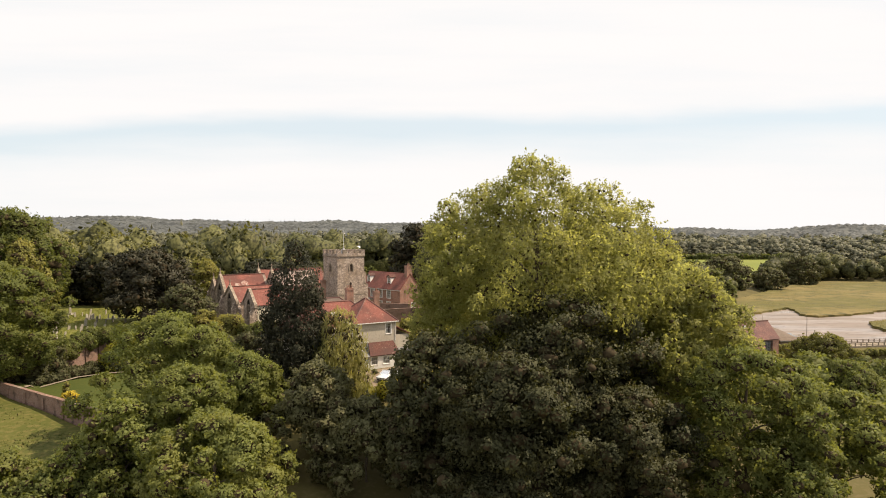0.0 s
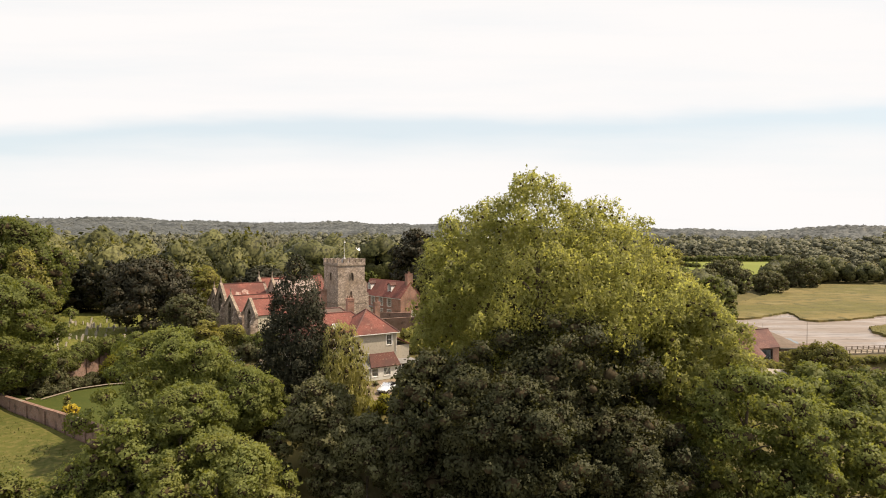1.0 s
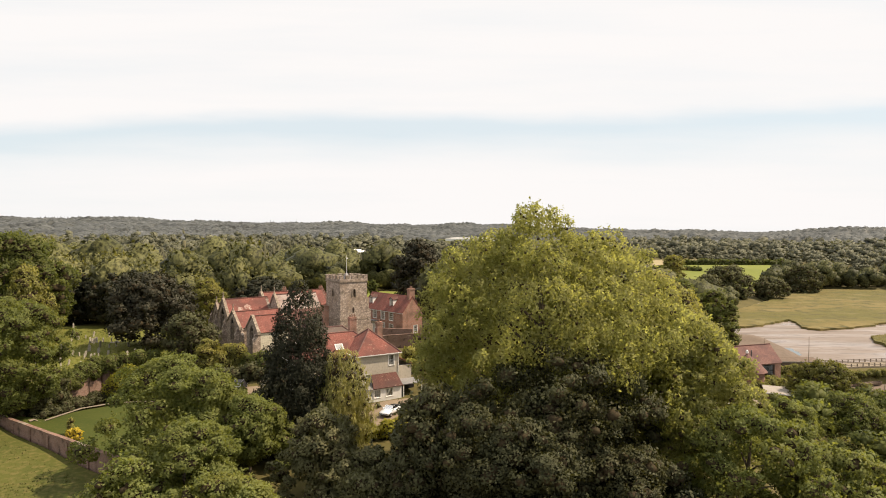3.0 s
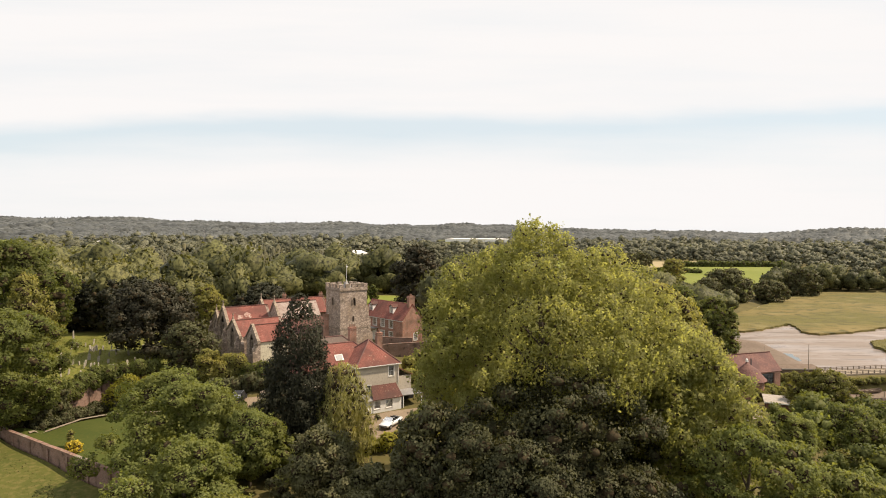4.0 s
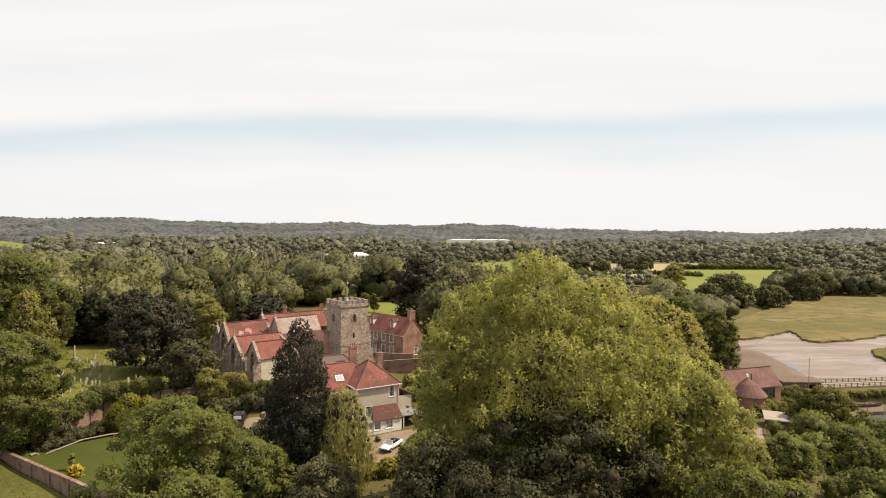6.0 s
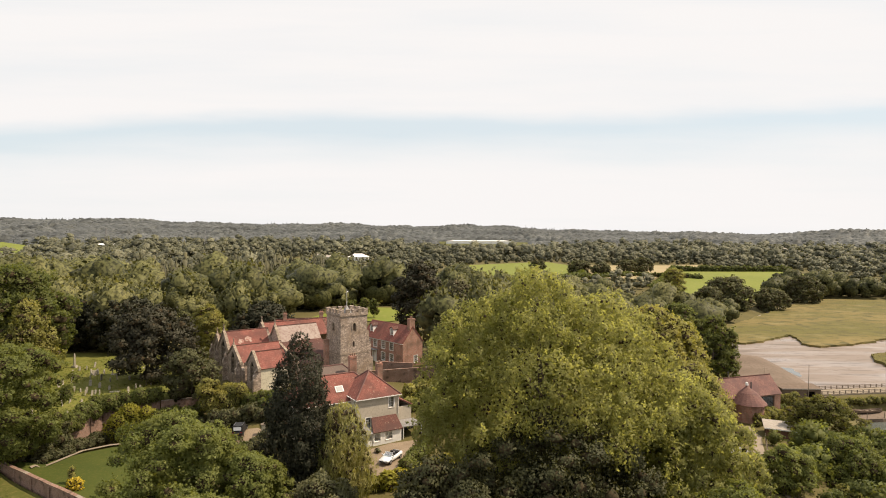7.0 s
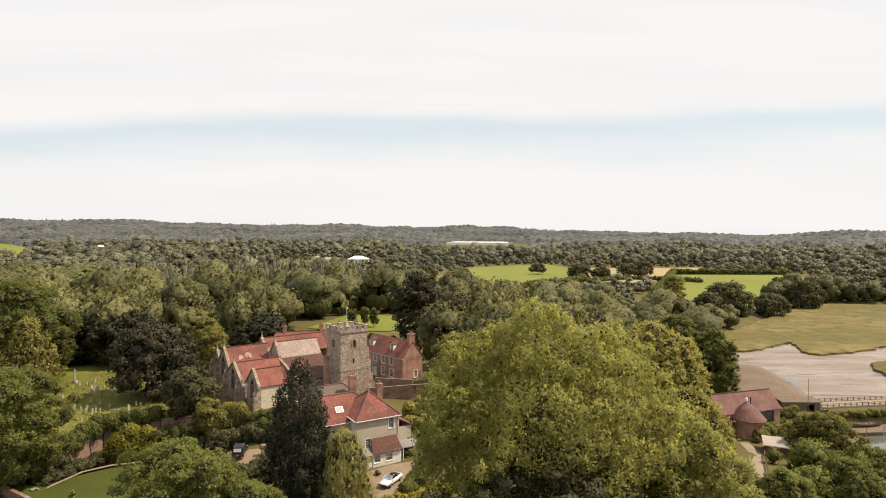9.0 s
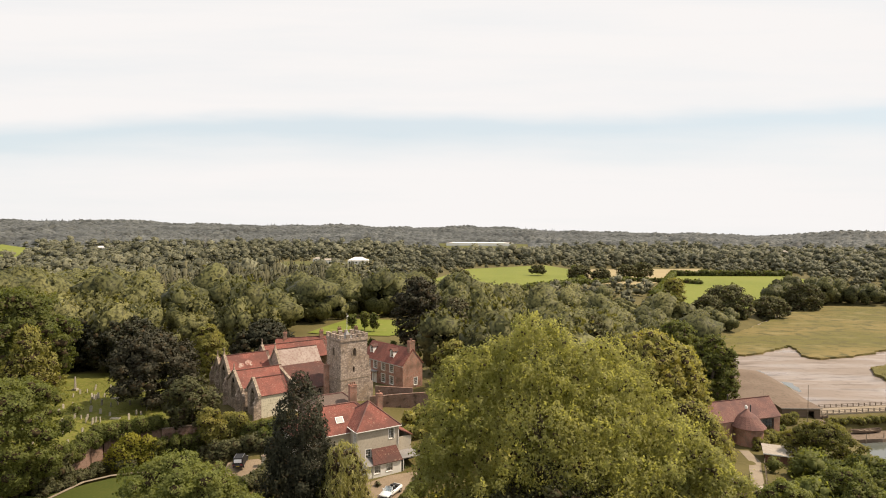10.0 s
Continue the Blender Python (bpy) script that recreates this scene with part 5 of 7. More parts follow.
def church():
    root = empty("church", pose(-22.1, 121.4, 19.0, 0, 0, 38), "old stone parish church with red tiled roofs and a square tower", "church")
    T = 0.6

    def gabled(x0, x1, yc, half, eave, ridge, material, win=None, lights=3, back=True, label="", south_holes=()):
        holes = [arch(0, *win)] if win else []
        # gable towards -x: the wall runs from +y to -y
        wall(root, (x0, yc, 0), 270, gable_outline(half, eave, ridge), holes, T, RUBBLE)
        if win:
            tracery(root, (x0, yc, 0), 270, 0, win[0], win[1], win[2], lights)
        if back:
            wall(root, (x1, yc, 0), 90, gable_outline(half, eave, ridge), [], T, RUBBLE)
        wall(root, (x0 + T, yc - half, 0), 0, rect(0, x1 - x0 - (2 * T if back else T), -2.0, eave - 0.06), list(south_holes), T, RUBBLE)
        wall(root, (x1 - (T if back else 0), yc + half, 0), 180, rect(0, x1 - x0 - (2 * T if back else T), -2.0, eave - 0.06), [], T, RUBBLE)
        gable_roof(root, x0 + 0.3, x1, yc, half, eave, ridge, material, label=label)
        coping(root, x0 + 0.1, yc, half, eave, ridge)

    gabled(-16.2, -6.5, 27.6, 2.6, 3.6, 6.4, TILE, (0.2, 2.0, 4.6), 2)
    gabled(-16.6, -6.6, 21.6, 3.5, 4.1, 7.9, TILE, (0.2, 2.9, 6.1), 3, label="red clay tiles with two pale lichen patches")
    gabled(-16.9, -6.5, 14.3, 4.0, 3.2, 5.9, TILE, (0.2, 2.5, 4.7), 3, label="bright red clay tile roof")
    k = (7.9 - 4.1) / 3.5
    for cx, cy, w, seed in ((-13.5, 19.6, 0.6, 1), (-11.7, 19.9, 0.72, 2)):
        rr = random.Random(seed)
        bm = bmesh.new()
        ring = []
        for i in range(18):
            a = i * math.tau / 18
            q = w * (0.85 + 0.22 * math.sin(2 * a + seed) + 0.12 * math.sin(3 * a + 2 * seed) + rr.uniform(-0.07, 0.07))
            x, y = cx + math.cos(a) * q, cy + math.sin(a) * q * 0.9
            ring.append(bm.verts.new((x, y, 7.9 - (21.6 - y) * k + 0.03)))
        bm.faces.new(ring)
        part("lichen_patch", bm, LICHEN, root, "pale lichen on the tiles")
    # vestry with a whitewashed side
    gx, hw, vy = -16.0, 3.0, 5.6
    wall(root, (gx, vy, 0), 270, gable_outline(hw, 3.2, 5.9), [arch(0, 0.0, 2.2, 4.2)], T, RUBBLE)
    tracery(root, (gx, vy, 0), 270, 0, 0.0, 2.2, 4.2, 3)
    wall(root, (gx + T, vy - hw, 0), 0, rect(0, 5.6, -2.0, 3.14), [rect(3.6, 4.3, 0.6, 1.5)], T, CHALK, "whitewashed side wall")
    sash_window(root, (gx + T, vy - hw, 0), 0, 3.95, 0.6, 0.7, 0.9, 2, 2, 0.2, ASHLAR)
    wall(root, (gx + 6.2, vy, 0), 90, gable_outline(hw, 3.2, 5.9), [], T, RUBBLE)
    gable_roof(root, gx + 0.3, gx + 6.3, vy, hw, 3.2, 5.9, TILE)
    coping(root, gx + 0.1, vy, hw, 3.2, 5.9, cross=False)
    # nave, its lichened roof, and the north aisle beyond
    nx, ny = -6.5, 18.0
    wall(root, (nx, ny, 0), 270, gable_outline(3.1, 4.9, 8.6), [], T, RUBBLE)
    wall(root, (nx + T, ny - 3.1, 0), 0, rect(0, 8.4, -2, 4.8), [], T, RUBBLE)
    gable_roof(root, nx + 0.3, 3.6, ny, 3.1, 4.9, 8.6, LICHENROOF, label="pale lichened roof slope")
    coping(root, nx + 0.1, ny, 3.1, 4.9, 8.6)
    wall(root, (3.3, ny, 0), 90, gable_outline(3.08, 4.9, 8.5), [], T, RUBBLE)
    wall(root, (-7.0, 24.6, 0), 270, gable_outline(3.0, 5.4, 8.6), [], T, RUBBLE)
    gable_roof(root, -6.7, 9.0, 24.6, 3.0, 5.4, 8.6, TILE)
    wall(root, (9.0, 24.6, 0), 90, gable_outline(3.0, 5.4, 8.6), [], T, RUBBLE)
    coping(root, -6.9, 24.6, 3.0, 5.4, 8.6)
    # south aisle lean-to
    bm = bmesh.new()
    slab(bm, [(-6.9, 4.6, 2.4), (0.2, 4.6, 2.4), (0.2, 15.2, 5.4), (-6.9, 15.2, 5.4)], 0.18)
    slab(bm, [(0.205, 6.3, 2.88), (3.4, 6.3, 2.88), (3.4, 15.2, 5.4), (0.205, 15.2, 5.4)], 0.18)
    part("roof", bm, TILEDARK, root, "dark red aisle roof")
    wall(root, (-6.8, 4.9, 0), 0, rect(0, 7.0, -2, 2.3), [arch(1.8, 0.1, 1.2, 2.0), arch(4.8, 0.1, 1.2, 2.0)], T, RUBBLE)
    tracery(root, (-6.8, 4.9, 0), 0, 1.8, 0.1, 1.2, 2.0, 2)
    tracery(root, (-6.8, 4.9, 0), 0, 4.8, 0.1, 1.2, 2.0, 2)
    wall(root, (-6.85, 14.9, 0), 270, [(0.0, -2), (0.0, 5.2), (9.9, 2.4), (9.9, -2)], [], T, RUBBLE)
    bm = bmesh.new()
    box(bm, -7.15, -6.7, 4.3, 4.9, 2.0, 3.0)
    m = Matrix.Translation((-6.9, 4.6, 2.5)) @ Vector((0, 10.6, 3.1)).to_track_quat("X", "Z").to_matrix().to_4x4()
    box(bm, 0, 10.9, -0.28, 0.28, 0.0, 0.35, m)
    part("coping", bm, ASHLAR, root, "stone coping between two roofs")
    for x, y, a, z in ((-16.5, 10.3, 0, 3.2), (-16.9, 18.4, 270, 4.2), (-16.4, 25.6, 270, 4.6), (-12.6, 10.3, 0, 3.0), (-16.0, 30.9, 270, 4.2), (-16.9, 10.6, 270, 3.2), (-16.0, 2.9, 270, 3.0)):
        buttress(root, x, y, a, z)
    chimney(root, -1.5, 2.6, -1.0, 7.2, 0.95, 0.8, 1)
    # tower
    s, top = 6.3, 12.2
    bel = [arch(s / 2, 9.0, 0.8, 1.7)]
    for (x, y, a, holes) in ((0.3, -0.3, 0, bel + [arch(s / 2 - 0.1, 5.6, 0.45, 1.3)]), (0.3 + s, -0.3, 90, bel), (0.3 + s, -0.3 + s, 180, bel), (0.3, -0.3 + s, 270, bel)):
        wall(root, (x, y, 0), a, [(0.0, -2.5), (0.0, top), (s, top), (s, -2.5)] if a in (0, 180) else [(0.8, -2.5), (0.8, top), (s - 0.8, top), (s - 0.8, -2.5)],
             holes, 0.8, RUBBLE, "rubble stone tower wall")
        lv = bmesh.new()
        for k in range(6):
            mm = pose(s / 2, 0.35, 9.15 + k * 0.26, 35, 0, 0)
            box(lv, -0.39, 0.39, -0.14, 0.14, -0.02, 0.02, mm)
        ob = part("louvre", lv, TIMBER, root, "belfry louvre boards")
        ob.matrix_basis = pose(x, y, 0, 0, 0, a)
        ob = part("window_surround", bmesh.new(), ASHLAR, root)
        bm = bmesh.new()
        ring = [Vector((p, -0.03, q)) for p, q in arch(s / 2, 9.0, 0.9, 1.8)]
        tube(bm, ring, [0.12] * len(ring), 6)
        box(bm, s / 2 - 0.06, s / 2 + 0.06, 0.1, 0.25, 9.0, 10.5)
        bm.to_mesh(ob.data)
        bm.free()
        ob.data.materials.append(ASHLAR)
        ob.matrix_basis = pose(x, y, 0, 0, 0, a)
    x0, y0 = 0.3, -0.3
    for z, o in ((top - 0.05, 0.16), (4.2, 0.06)):
        bm = boxes((x0 - o, x0 + s + o, y0 - o, y0, z, z + 0.22), (x0 - o, x0 + s + o, y0 + s, y0 + s + o, z, z + 0.22), (x0 - o, x0, y0 + 0.002, y0 + s - 0.002, z, z + 0.22), (x0 + s, x0 + s + o, y0 + 0.002, y0 + s - 0.002, z, z + 0.22))
        part("string_course", bm, ASHLAR, root)
    bm = boxes((x0 - 0.1, x0 + s + 0.1, y0 - 0.1, y0 + 0.35, top + 0.18, top + 0.62), (x0 - 0.1, x0 + s + 0.1, y0 + s - 0.35, y0 + s + 0.1, top + 0.18, top + 0.62),
               (x0 - 0.1, x0 + 0.35, y0 + 0.352, y0 + s - 0.352, top + 0.18, top + 0.62), (x0 + s - 0.35, x0 + s + 0.1, y0 + 0.352, y0 + s - 0.352, top + 0.18, top + 0.62))
    part("parapet", bm, RUBBLE, root)
    for side in range(4):
        for k in range(5):
            if side in (1, 3) and k in (0, 4):
                continue
            w = 0.85
            p = -0.1 + (s + 0.2 - w) * k / 4
            bm = boxes((0, w, 0, 0.44, 0, 0.62), (-0.04, w + 0.04, -0.05, 0.49, 0.622, 0.74))
            ob = part("merlon", bm, ASHLAR if k % 2 else RUBBLE, root)
            ob.matrix_basis = pose(x0, y0, top + 0.622) @ {0: pose(p, -0.1, 0), 2: pose(p, s - 0.34, 0), 1: pose(s + 0.1, p, 0, 0, 0, 90), 3: pose(0.34, p, 0, 0, 0, 90)}[side]
    bm = bmesh.new()
    slab(bm, [(x0 + 0.4, y0 + 0.4, top + 0.1), (x0 + s - 0.4, y0 + 0.4, top + 0.1), (x0 + s - 0.4, y0 + s - 0.4, top + 0.1), (x0 + 0.4, y0 + s - 0.4, top + 0.1)], 0.2)
    part("roof", bm, LEAD, root, "flat lead tower roof")
    cx = x0 + s / 2
    cy = y0 + s / 2
    bm = bmesh.new()
    v = [bm.verts.new((cx + a * 0.9, cy + b * 0.9, top + 0.12)) for a, b in ((-1, -1), (1, -1), (1, 1), (-1, 1))]
    t = bm.verts.new((cx, cy, top + 1.9))
    for i in range(4):
        bm.faces.new((v[i], v[(i + 1) % 4], t))
    part("cap", bm, LEAD, root, "small pale pyramid cap")
    bm = bmesh.new()
    tube(bm, [(cx, cy, top + 1.5), (cx, cy, top + 5.4)], [0.05, 0.03], 8)
    box(bm, cx - 0.02, cx + 0.35, cy - 0.012, cy + 0.012, top + 4.7, top + 4.95)
    part("flagpole", bm, WHITE, root, "thin white pole with a vane")
    # stepped buttresses on the far corner and a stair turret
    for z0, z1, d in ((-3, 3.0, 1.5), (3.0, 6.2, 1.0), (6.2, 8.6, 0.55)):
        bm = boxes((s + 0.3, s + 0.3 + d, -0.2, 0.9, z0, z1 - 0.002))
        slab(bm, [(s + 0.3, -0.2, z1 + 0.4), (s + 0.3 + d, -0.2, z1), (s + 0.3 + d, 0.9, z1), (s + 0.3, 0.9, z1 + 0.4)], 0.2)
        part("buttress", bm, RUBBLE, root)
    return root


church()


def hip_roof(parent, x0, x1, y0, y1, eave, ridge, material, over=0.3, axis="x", t=0.15, label="", inset=None):
    x0, x1, y0, y1 = x0 - over, x1 + over, y0 - over, y1 + over
    cx, cy = (x0 + x1) / 2, (y0 + y1) / 2
    i = inset if inset is not None else (y1 - y0) / 2 if axis == "x" else (x1 - x0) / 2
    a, b = ((x0 + i, cy, ridge), (x1 - i, cy, ridge)) if axis == "x" else ((cx, y0 + i, ridge), (cx, y1 - i, ridge))
    p = [(x0, y0, eave), (x1, y0, eave), (x1, y1, eave), (x0, y1, eave)]
    bm = bmesh.new()
    if axis == "x":
        sides = [[p[0], p[1], b, a], [p[1], p[2], b], [p[2], p[3], a, b], [p[3], p[0], a]]
    else:
        sides = [[p[0], p[1], a], [p[1], p[2], b, a], [p[2], p[3], b], [p[3], p[0], a, b]]
    for q in sides:
        slab(bm, q, t)
    roof = part("roof", bm, material, parent, label)
    hb = bmesh.new()
    ends = [(p[0], a), (p[1], b if axis == "x" else a), (p[2], b), (p[3], a if axis == "x" else b), (a, b)]
    for q, r in ends:
        if (Vector(q) - Vector(r)).length > 0.3:
            tube(hb, [Vector(q) + Vector((0, 0, 0.02)), Vector(r) + Vector((0, 0, 0.03))], [0.12, 0.12], 6)
    part("hip_tiles", hb, TILEPINK, roof)
    gb = boxes((x0 - 0.06, x1 + 0.06, y0 - 0.10, y0 - 0.003, eave - 0.13, eave - 0.02), (x0 - 0.10, x0 - 0.003, y0, y1, eave - 0.13, eave - 0.02), (x1 + 0.003, x1 + 0.10, y0, y1, eave - 0.13, eave - 0.02))
    part("gutter", gb, WHITE, roof, "white gutter")
    return roof


def four_walls(parent, x0, x1, y0, y1, z0, z1, material, front=(), right=(), back=(), left=(), t=0.32, label=""):
    wall(parent, (x0, y0, 0), 0, rect(0, x1 - x0, z0, z1), list(front), t, material, label)
    wall(parent, (x1, y0 + t, 0), 90, rect(0, y1 - y0 - 2 * t, z0, z1), list(right), t, material, label)
    wall(parent, (x1, y1, 0), 180, rect(0, x1 - x0, z0, z1), list(back), t, material, label)
    wall(parent, (x0, y1 - t, 0), 270, rect(0, y1 - y0 - 2 * t, z0, z1), list(left), t, material, label)


def house():
    """Rendered house below the church, with a lean-to, porch end and carport."""
    root = empty("house", pose(-14.4, 95.4, 13.9, 0, 0, 31.5), "cream rendered house with hipped red tile roofs", "house")
    W, D, E = 7.6, 8.0, 7.3
    four_walls(root, 0, W, 0, D, -1, E, RENDER, front=[rect(5.75, 6.65, 5.2, 6.95), rect(1.5, 2.4, 2.4, 4.1)], left=[rect(6.2, 7.0, 5.2, 6.9)])
    sash_window(root, (0, 0, 0), 0, 6.2, 5.2, 0.9, 1.75)
    sash_window(root, (0, 0, 0), 0, 1.95, 2.4, 0.9, 1.7)
    sash_window(root, (0, D - 0.32, 0), 270, 6.6, 5.2, 0.8, 1.7)
    hip_roof(root, 0, W, 0, D, E, 10.9, TILE, axis="y", label="hipped red tile roof with pale hip tiles")
    chimney(root, W - 2.0, 3.6, 9.3, 12.0, 0.95, 0.8, 1)
    # wing running back to the left, lower ridge, with a roof light
    four_walls(root, -9.0, -0.002, 3.0, 10.0, -1, 6.3, RENDER)
    hip_roof(root, -9.0, 6.0, 3.0, 10.6, 6.5, 10.3, TILE, axis="x", label="long red tile roof with a roof light")
    k = (10.2 - 6.5) / 4.1
    ang = math.degrees(math.atan(k))
    rl = part("roof_light", boxes((-0.7, 0.7, -0.6, 0.6, 0.02, 0.14)), WHITE, root, "pale roof light")
    rl.matrix_basis = pose(-1.3, 4.6, 6.5 + (4.6 - 2.7) * k, ang, 0, 0)
    part("pane", boxes((-0.58, 0.58, -0.5, 0.5, 0.142, 0.15)), FROSTED, rl)
    # rear range with a grey roof and a tall stack
    four_walls(root, -4.5, 6.0, 11.0, 17.0, -1, 7.4, BRICK)
    hip_roof(root, -4.5, 6.0, 11.0, 17.0, 7.4, 10.2, LEADTILE, axis="x")
    chimney(root, 4.0, 11.6, 7.0, 12.0, 1.3, 0.9, 3)
    # lean-to in front
    x0, x1, y0 = 0.8, 6.9, -2.3
    four_walls(root, x0, x1, y0, -0.002, -1, 2.3, WHITE, front=[rect(1.2, 2.3, 0.75, 2.0), rect(3.3, 4.5, 0.75, 2.05), rect(0.12, 0.98, 0.0, 2.05)], t=0.25, label="white painted lean-to wall")
    for xx, ww in ((1.75, 1.1), (3.9, 1.2)):
        sash_window(root, (x0, y0, 0), 0, xx, 0.75, ww, 1.25, 3, 2)
    door = part("door", boxes((-0.40, 0.40, 0, 0.05, 0, 2.0), (-0.28, 0.28, -0.02, 0, 0.2, 0.9)), WHITE, root, "white half-glazed door")
    door.matrix_basis = pose(x0 + 0.55, y0 + 0.08, 0.02)
    part("pane", boxes((-0.27, 0.27, -0.012, -0.003, 1.05, 1.85)), GLASS, door)
    bm = bmesh.new()
    slab(bm, [(x0 + 0.9, y0 - 0.3, 2.3), (x1 + 0.15, y0 - 0.3, 2.3), (x1 + 0.15, 0, 4.0), (x0 + 1.7, 0, 4.0)], 0.14)
    part("roof", bm, TILEDARK, root, "dark tiled lean-to roof")
    bm = bmesh.new()
    slab(bm, [(x0 - 0.3, y0 - 0.3, 2.25), (x0 + 0.89, y0 - 0.3, 2.25), (x0 + 1.6, -0.05, 2.75), (x0 - 0.3, -0.05, 2.75)], 0.12)
    part("porch_roof", bm, LEAD, root, "pale flat porch roof")
    # small gabled annexe to the right
    four_walls(root, W + 0.002, W + 3.0, 1.2, 7.0, -1, 4.7, RENDER)
    bm = bmesh.new()
    slab(bm, [(W, 1.0, 6.5), (W + 3.3, 1.0, 4.8), (W + 3.3, 7.2, 4.8), (W, 7.2, 6.5)], 0.14)
    part("roof", bm, TILE, root, "orange-red annexe roof")
    # carport
    bm = bmesh.new()
    slab(bm, [(7.2, -2.2, 2.35), (11.0, -2.2, 2.25), (11.0, 1.1, 2.4), (7.2, 1.1, 2.5)], 0.14)
    part("carport_roof", bm, LEAD, root, "flat grey carport roof")
    for px, py in ((7.4, -2.05), (10.85, -2.05)):
        part("post", boxes((px - 0.07, px + 0.07, py - 0.07, py + 0.07, -1, 2.2)), WHITE, root)
    # added black panels stand in for the shade inside the carport
    part("dark_backing", boxes((7.2, 11.0, 0.95, 1.05, -1, 2.3), (7.0, 7.1, -2.3, 0.9, -1, 2.2)), BLACKPAINT, root, "black panels added for the dark inside of the carport")
    # downpipe
    bm = bmesh.new()
    tube(bm, [(W - 0.15, -0.08, E), (W - 0.15, -0.08, 4.0)], [0.05, 0.05], 8)
    part("downpipe", bm, WHITE, root)
    return root


FROSTED = plain_mat("pale_roof_glazing", (0.30, 0.31, 0.31), 0.3)
LEADTILE = tile_mat("grey_brown_tiles", (0.15, 0.105, 0.088), (0.19, 0.135, 0.115), (0.13, 0.10, 0.085))
house()


def manor():
    root = empty("manor_house", pose(-9.9, 136.6, 16.9, 0, 0, -47) @ Matrix.Scale(1.07, 4), "old red brick manor house with dormers and white sash windows", "house")
    L, D, E, R = 15.0, 5.6, 5.8, 9.0
    xs = (-4.1, -7.1, -10.1, -12.8)
    front = [rect(L + x - 0.65, L + x + 0.65, 3.55, 5.35) for x in xs] + [rect(L + x - 0.65, L + x + 0.65, 0.9, 2.75) for x in xs[:2]] + [rect(L - 10.3 - 0.6, L - 10.3 + 0.6, 0, 2.5)]
    t = 0.35
    wall(root, (-L + t, 0, 0), 0, [(a, b) for a, b in rect(0, L - 2 * t, -2, E)], [[(a - t, b) for a, b in hh] for hh in front], t, BRICK, "weathered red brick front")
    for x in xs:
        sash_window(root, (-L, 0, 0), 0, L + x, 3.55, 1.3, 1.8)
        if x > -8:
            sash_window(root, (-L, 0, 0), 0, L + x, 0.9, 1.3, 1.85)
    go = [(0, -2), (0, E), (D / 2, R), (D, E), (D, -2)]
    wall(root, (0, 0, 0), 90, go, [rect(3.2, 4.1, 1.0, 2.6)], t, BRICK, "brick gable end")
    sash_window(root, (0, 0, 0), 90, 3.65, 1.0, 0.9, 1.6)
    wall(root, (-L, D, 0), 270, go, [], t, BRICK)
    wall(root, (-t, D, 0), 180, rect(0, L - 2 * t, -2, E), [], t, BRICK)
    bm = bmesh.new()
    k = (R - E) / (D / 2)
    slab(bm, [(-L, -0.3, E - 0.3 * k + 0.1), (0.1, -0.3, E - 0.3 * k + 0.1), (0.1, D / 2, R + 0.1), (-L, D / 2, R + 0.1)], 0.16)
    slab(bm, [(-L, D / 2, R + 0.098), (0.1, D / 2, R + 0.098), (0.1, D + 0.3, E - 0.3 * k + 0.1), (-L, D + 0.3, E - 0.3 * k + 0.1)], 0.16)
    part("roof", bm, TILE, root, "dark red tile roof")
    part("eaves_board", boxes((-L, 0.05, -0.22, -0.002, E - 0.42, E - 0.25)), WHITE, root)
    for x in (-4.8, -12.4):
        zb = E + 1.1
        yb = (zb - E) / k
        bm = boxes((x - 0.62, x - 0.48, yb - 0.3, yb + 1.6, zb - 0.2, zb + 1.3), (x + 0.48, x + 0.62, yb - 0.3, yb + 1.6, zb - 0.2, zb + 1.3))
        dm = part("dormer", bm, WHITE, root, "white gabled dormer")
        sash_window(root, (x, yb - 0.3, zb), 0, 0, 0.0, 0.96, 1.3, 2, 3, 0.03, sill=False)
        bm = bmesh.new()
        slab(bm, [(x - 0.8, yb - 0.5, zb + 1.25), (x, yb - 0.5, zb + 1.85), (x, yb + 2.2, zb + 1.85), (x - 0.8, yb + 2.2, zb + 1.25)], 0.1)
        slab(bm, [(x + 0.8, yb - 0.5, zb + 1.25), (x, yb - 0.5, zb + 1.85), (x, yb + 2.2, zb + 1.85), (x + 0.8, yb + 2.2, zb + 1.25)], 0.1)
        part("dormer_roof", bm, TILEDARK, dm)
        bm = bmesh.new()
        f = bm.faces.new([bm.verts.new(p) for p in ((x - 0.62, yb - 0.3, zb + 1.3), (x + 0.62, yb - 0.3, zb + 1.3), (x, yb - 0.3, zb + 1.78))])
        bmesh.ops.solidify(bm, geom=[f], thickness=0.08)
        part("dormer_gable", bm, WHITE, dm)
    chimney(root, -0.6, D / 2, R - 0.8, R + 1.7, 0.9, 1.5, 2)
    # door with a pale case and a dark canopy
    dr = part("door", boxes((-0.55, 0.55, 0.05, 0.12, 0, 2.4), (-0.85, -0.56, -0.14, 0.02, 0, 2.6), (0.56, 0.85, -0.14, 0.02, 0, 2.6), (-0.95, 0.95, -0.2, 0.02, 2.602, 2.9)), WHITE, root, "white panelled door in a pale case")
    dr.matrix_basis = pose(-10.3, 0, 0)
    part("canopy", boxes((-12.4, -8.8, -1.3, -0.002, 3.02, 3.16)), LEAD, root, "dark flat canopy over the door")
    return root


manor()


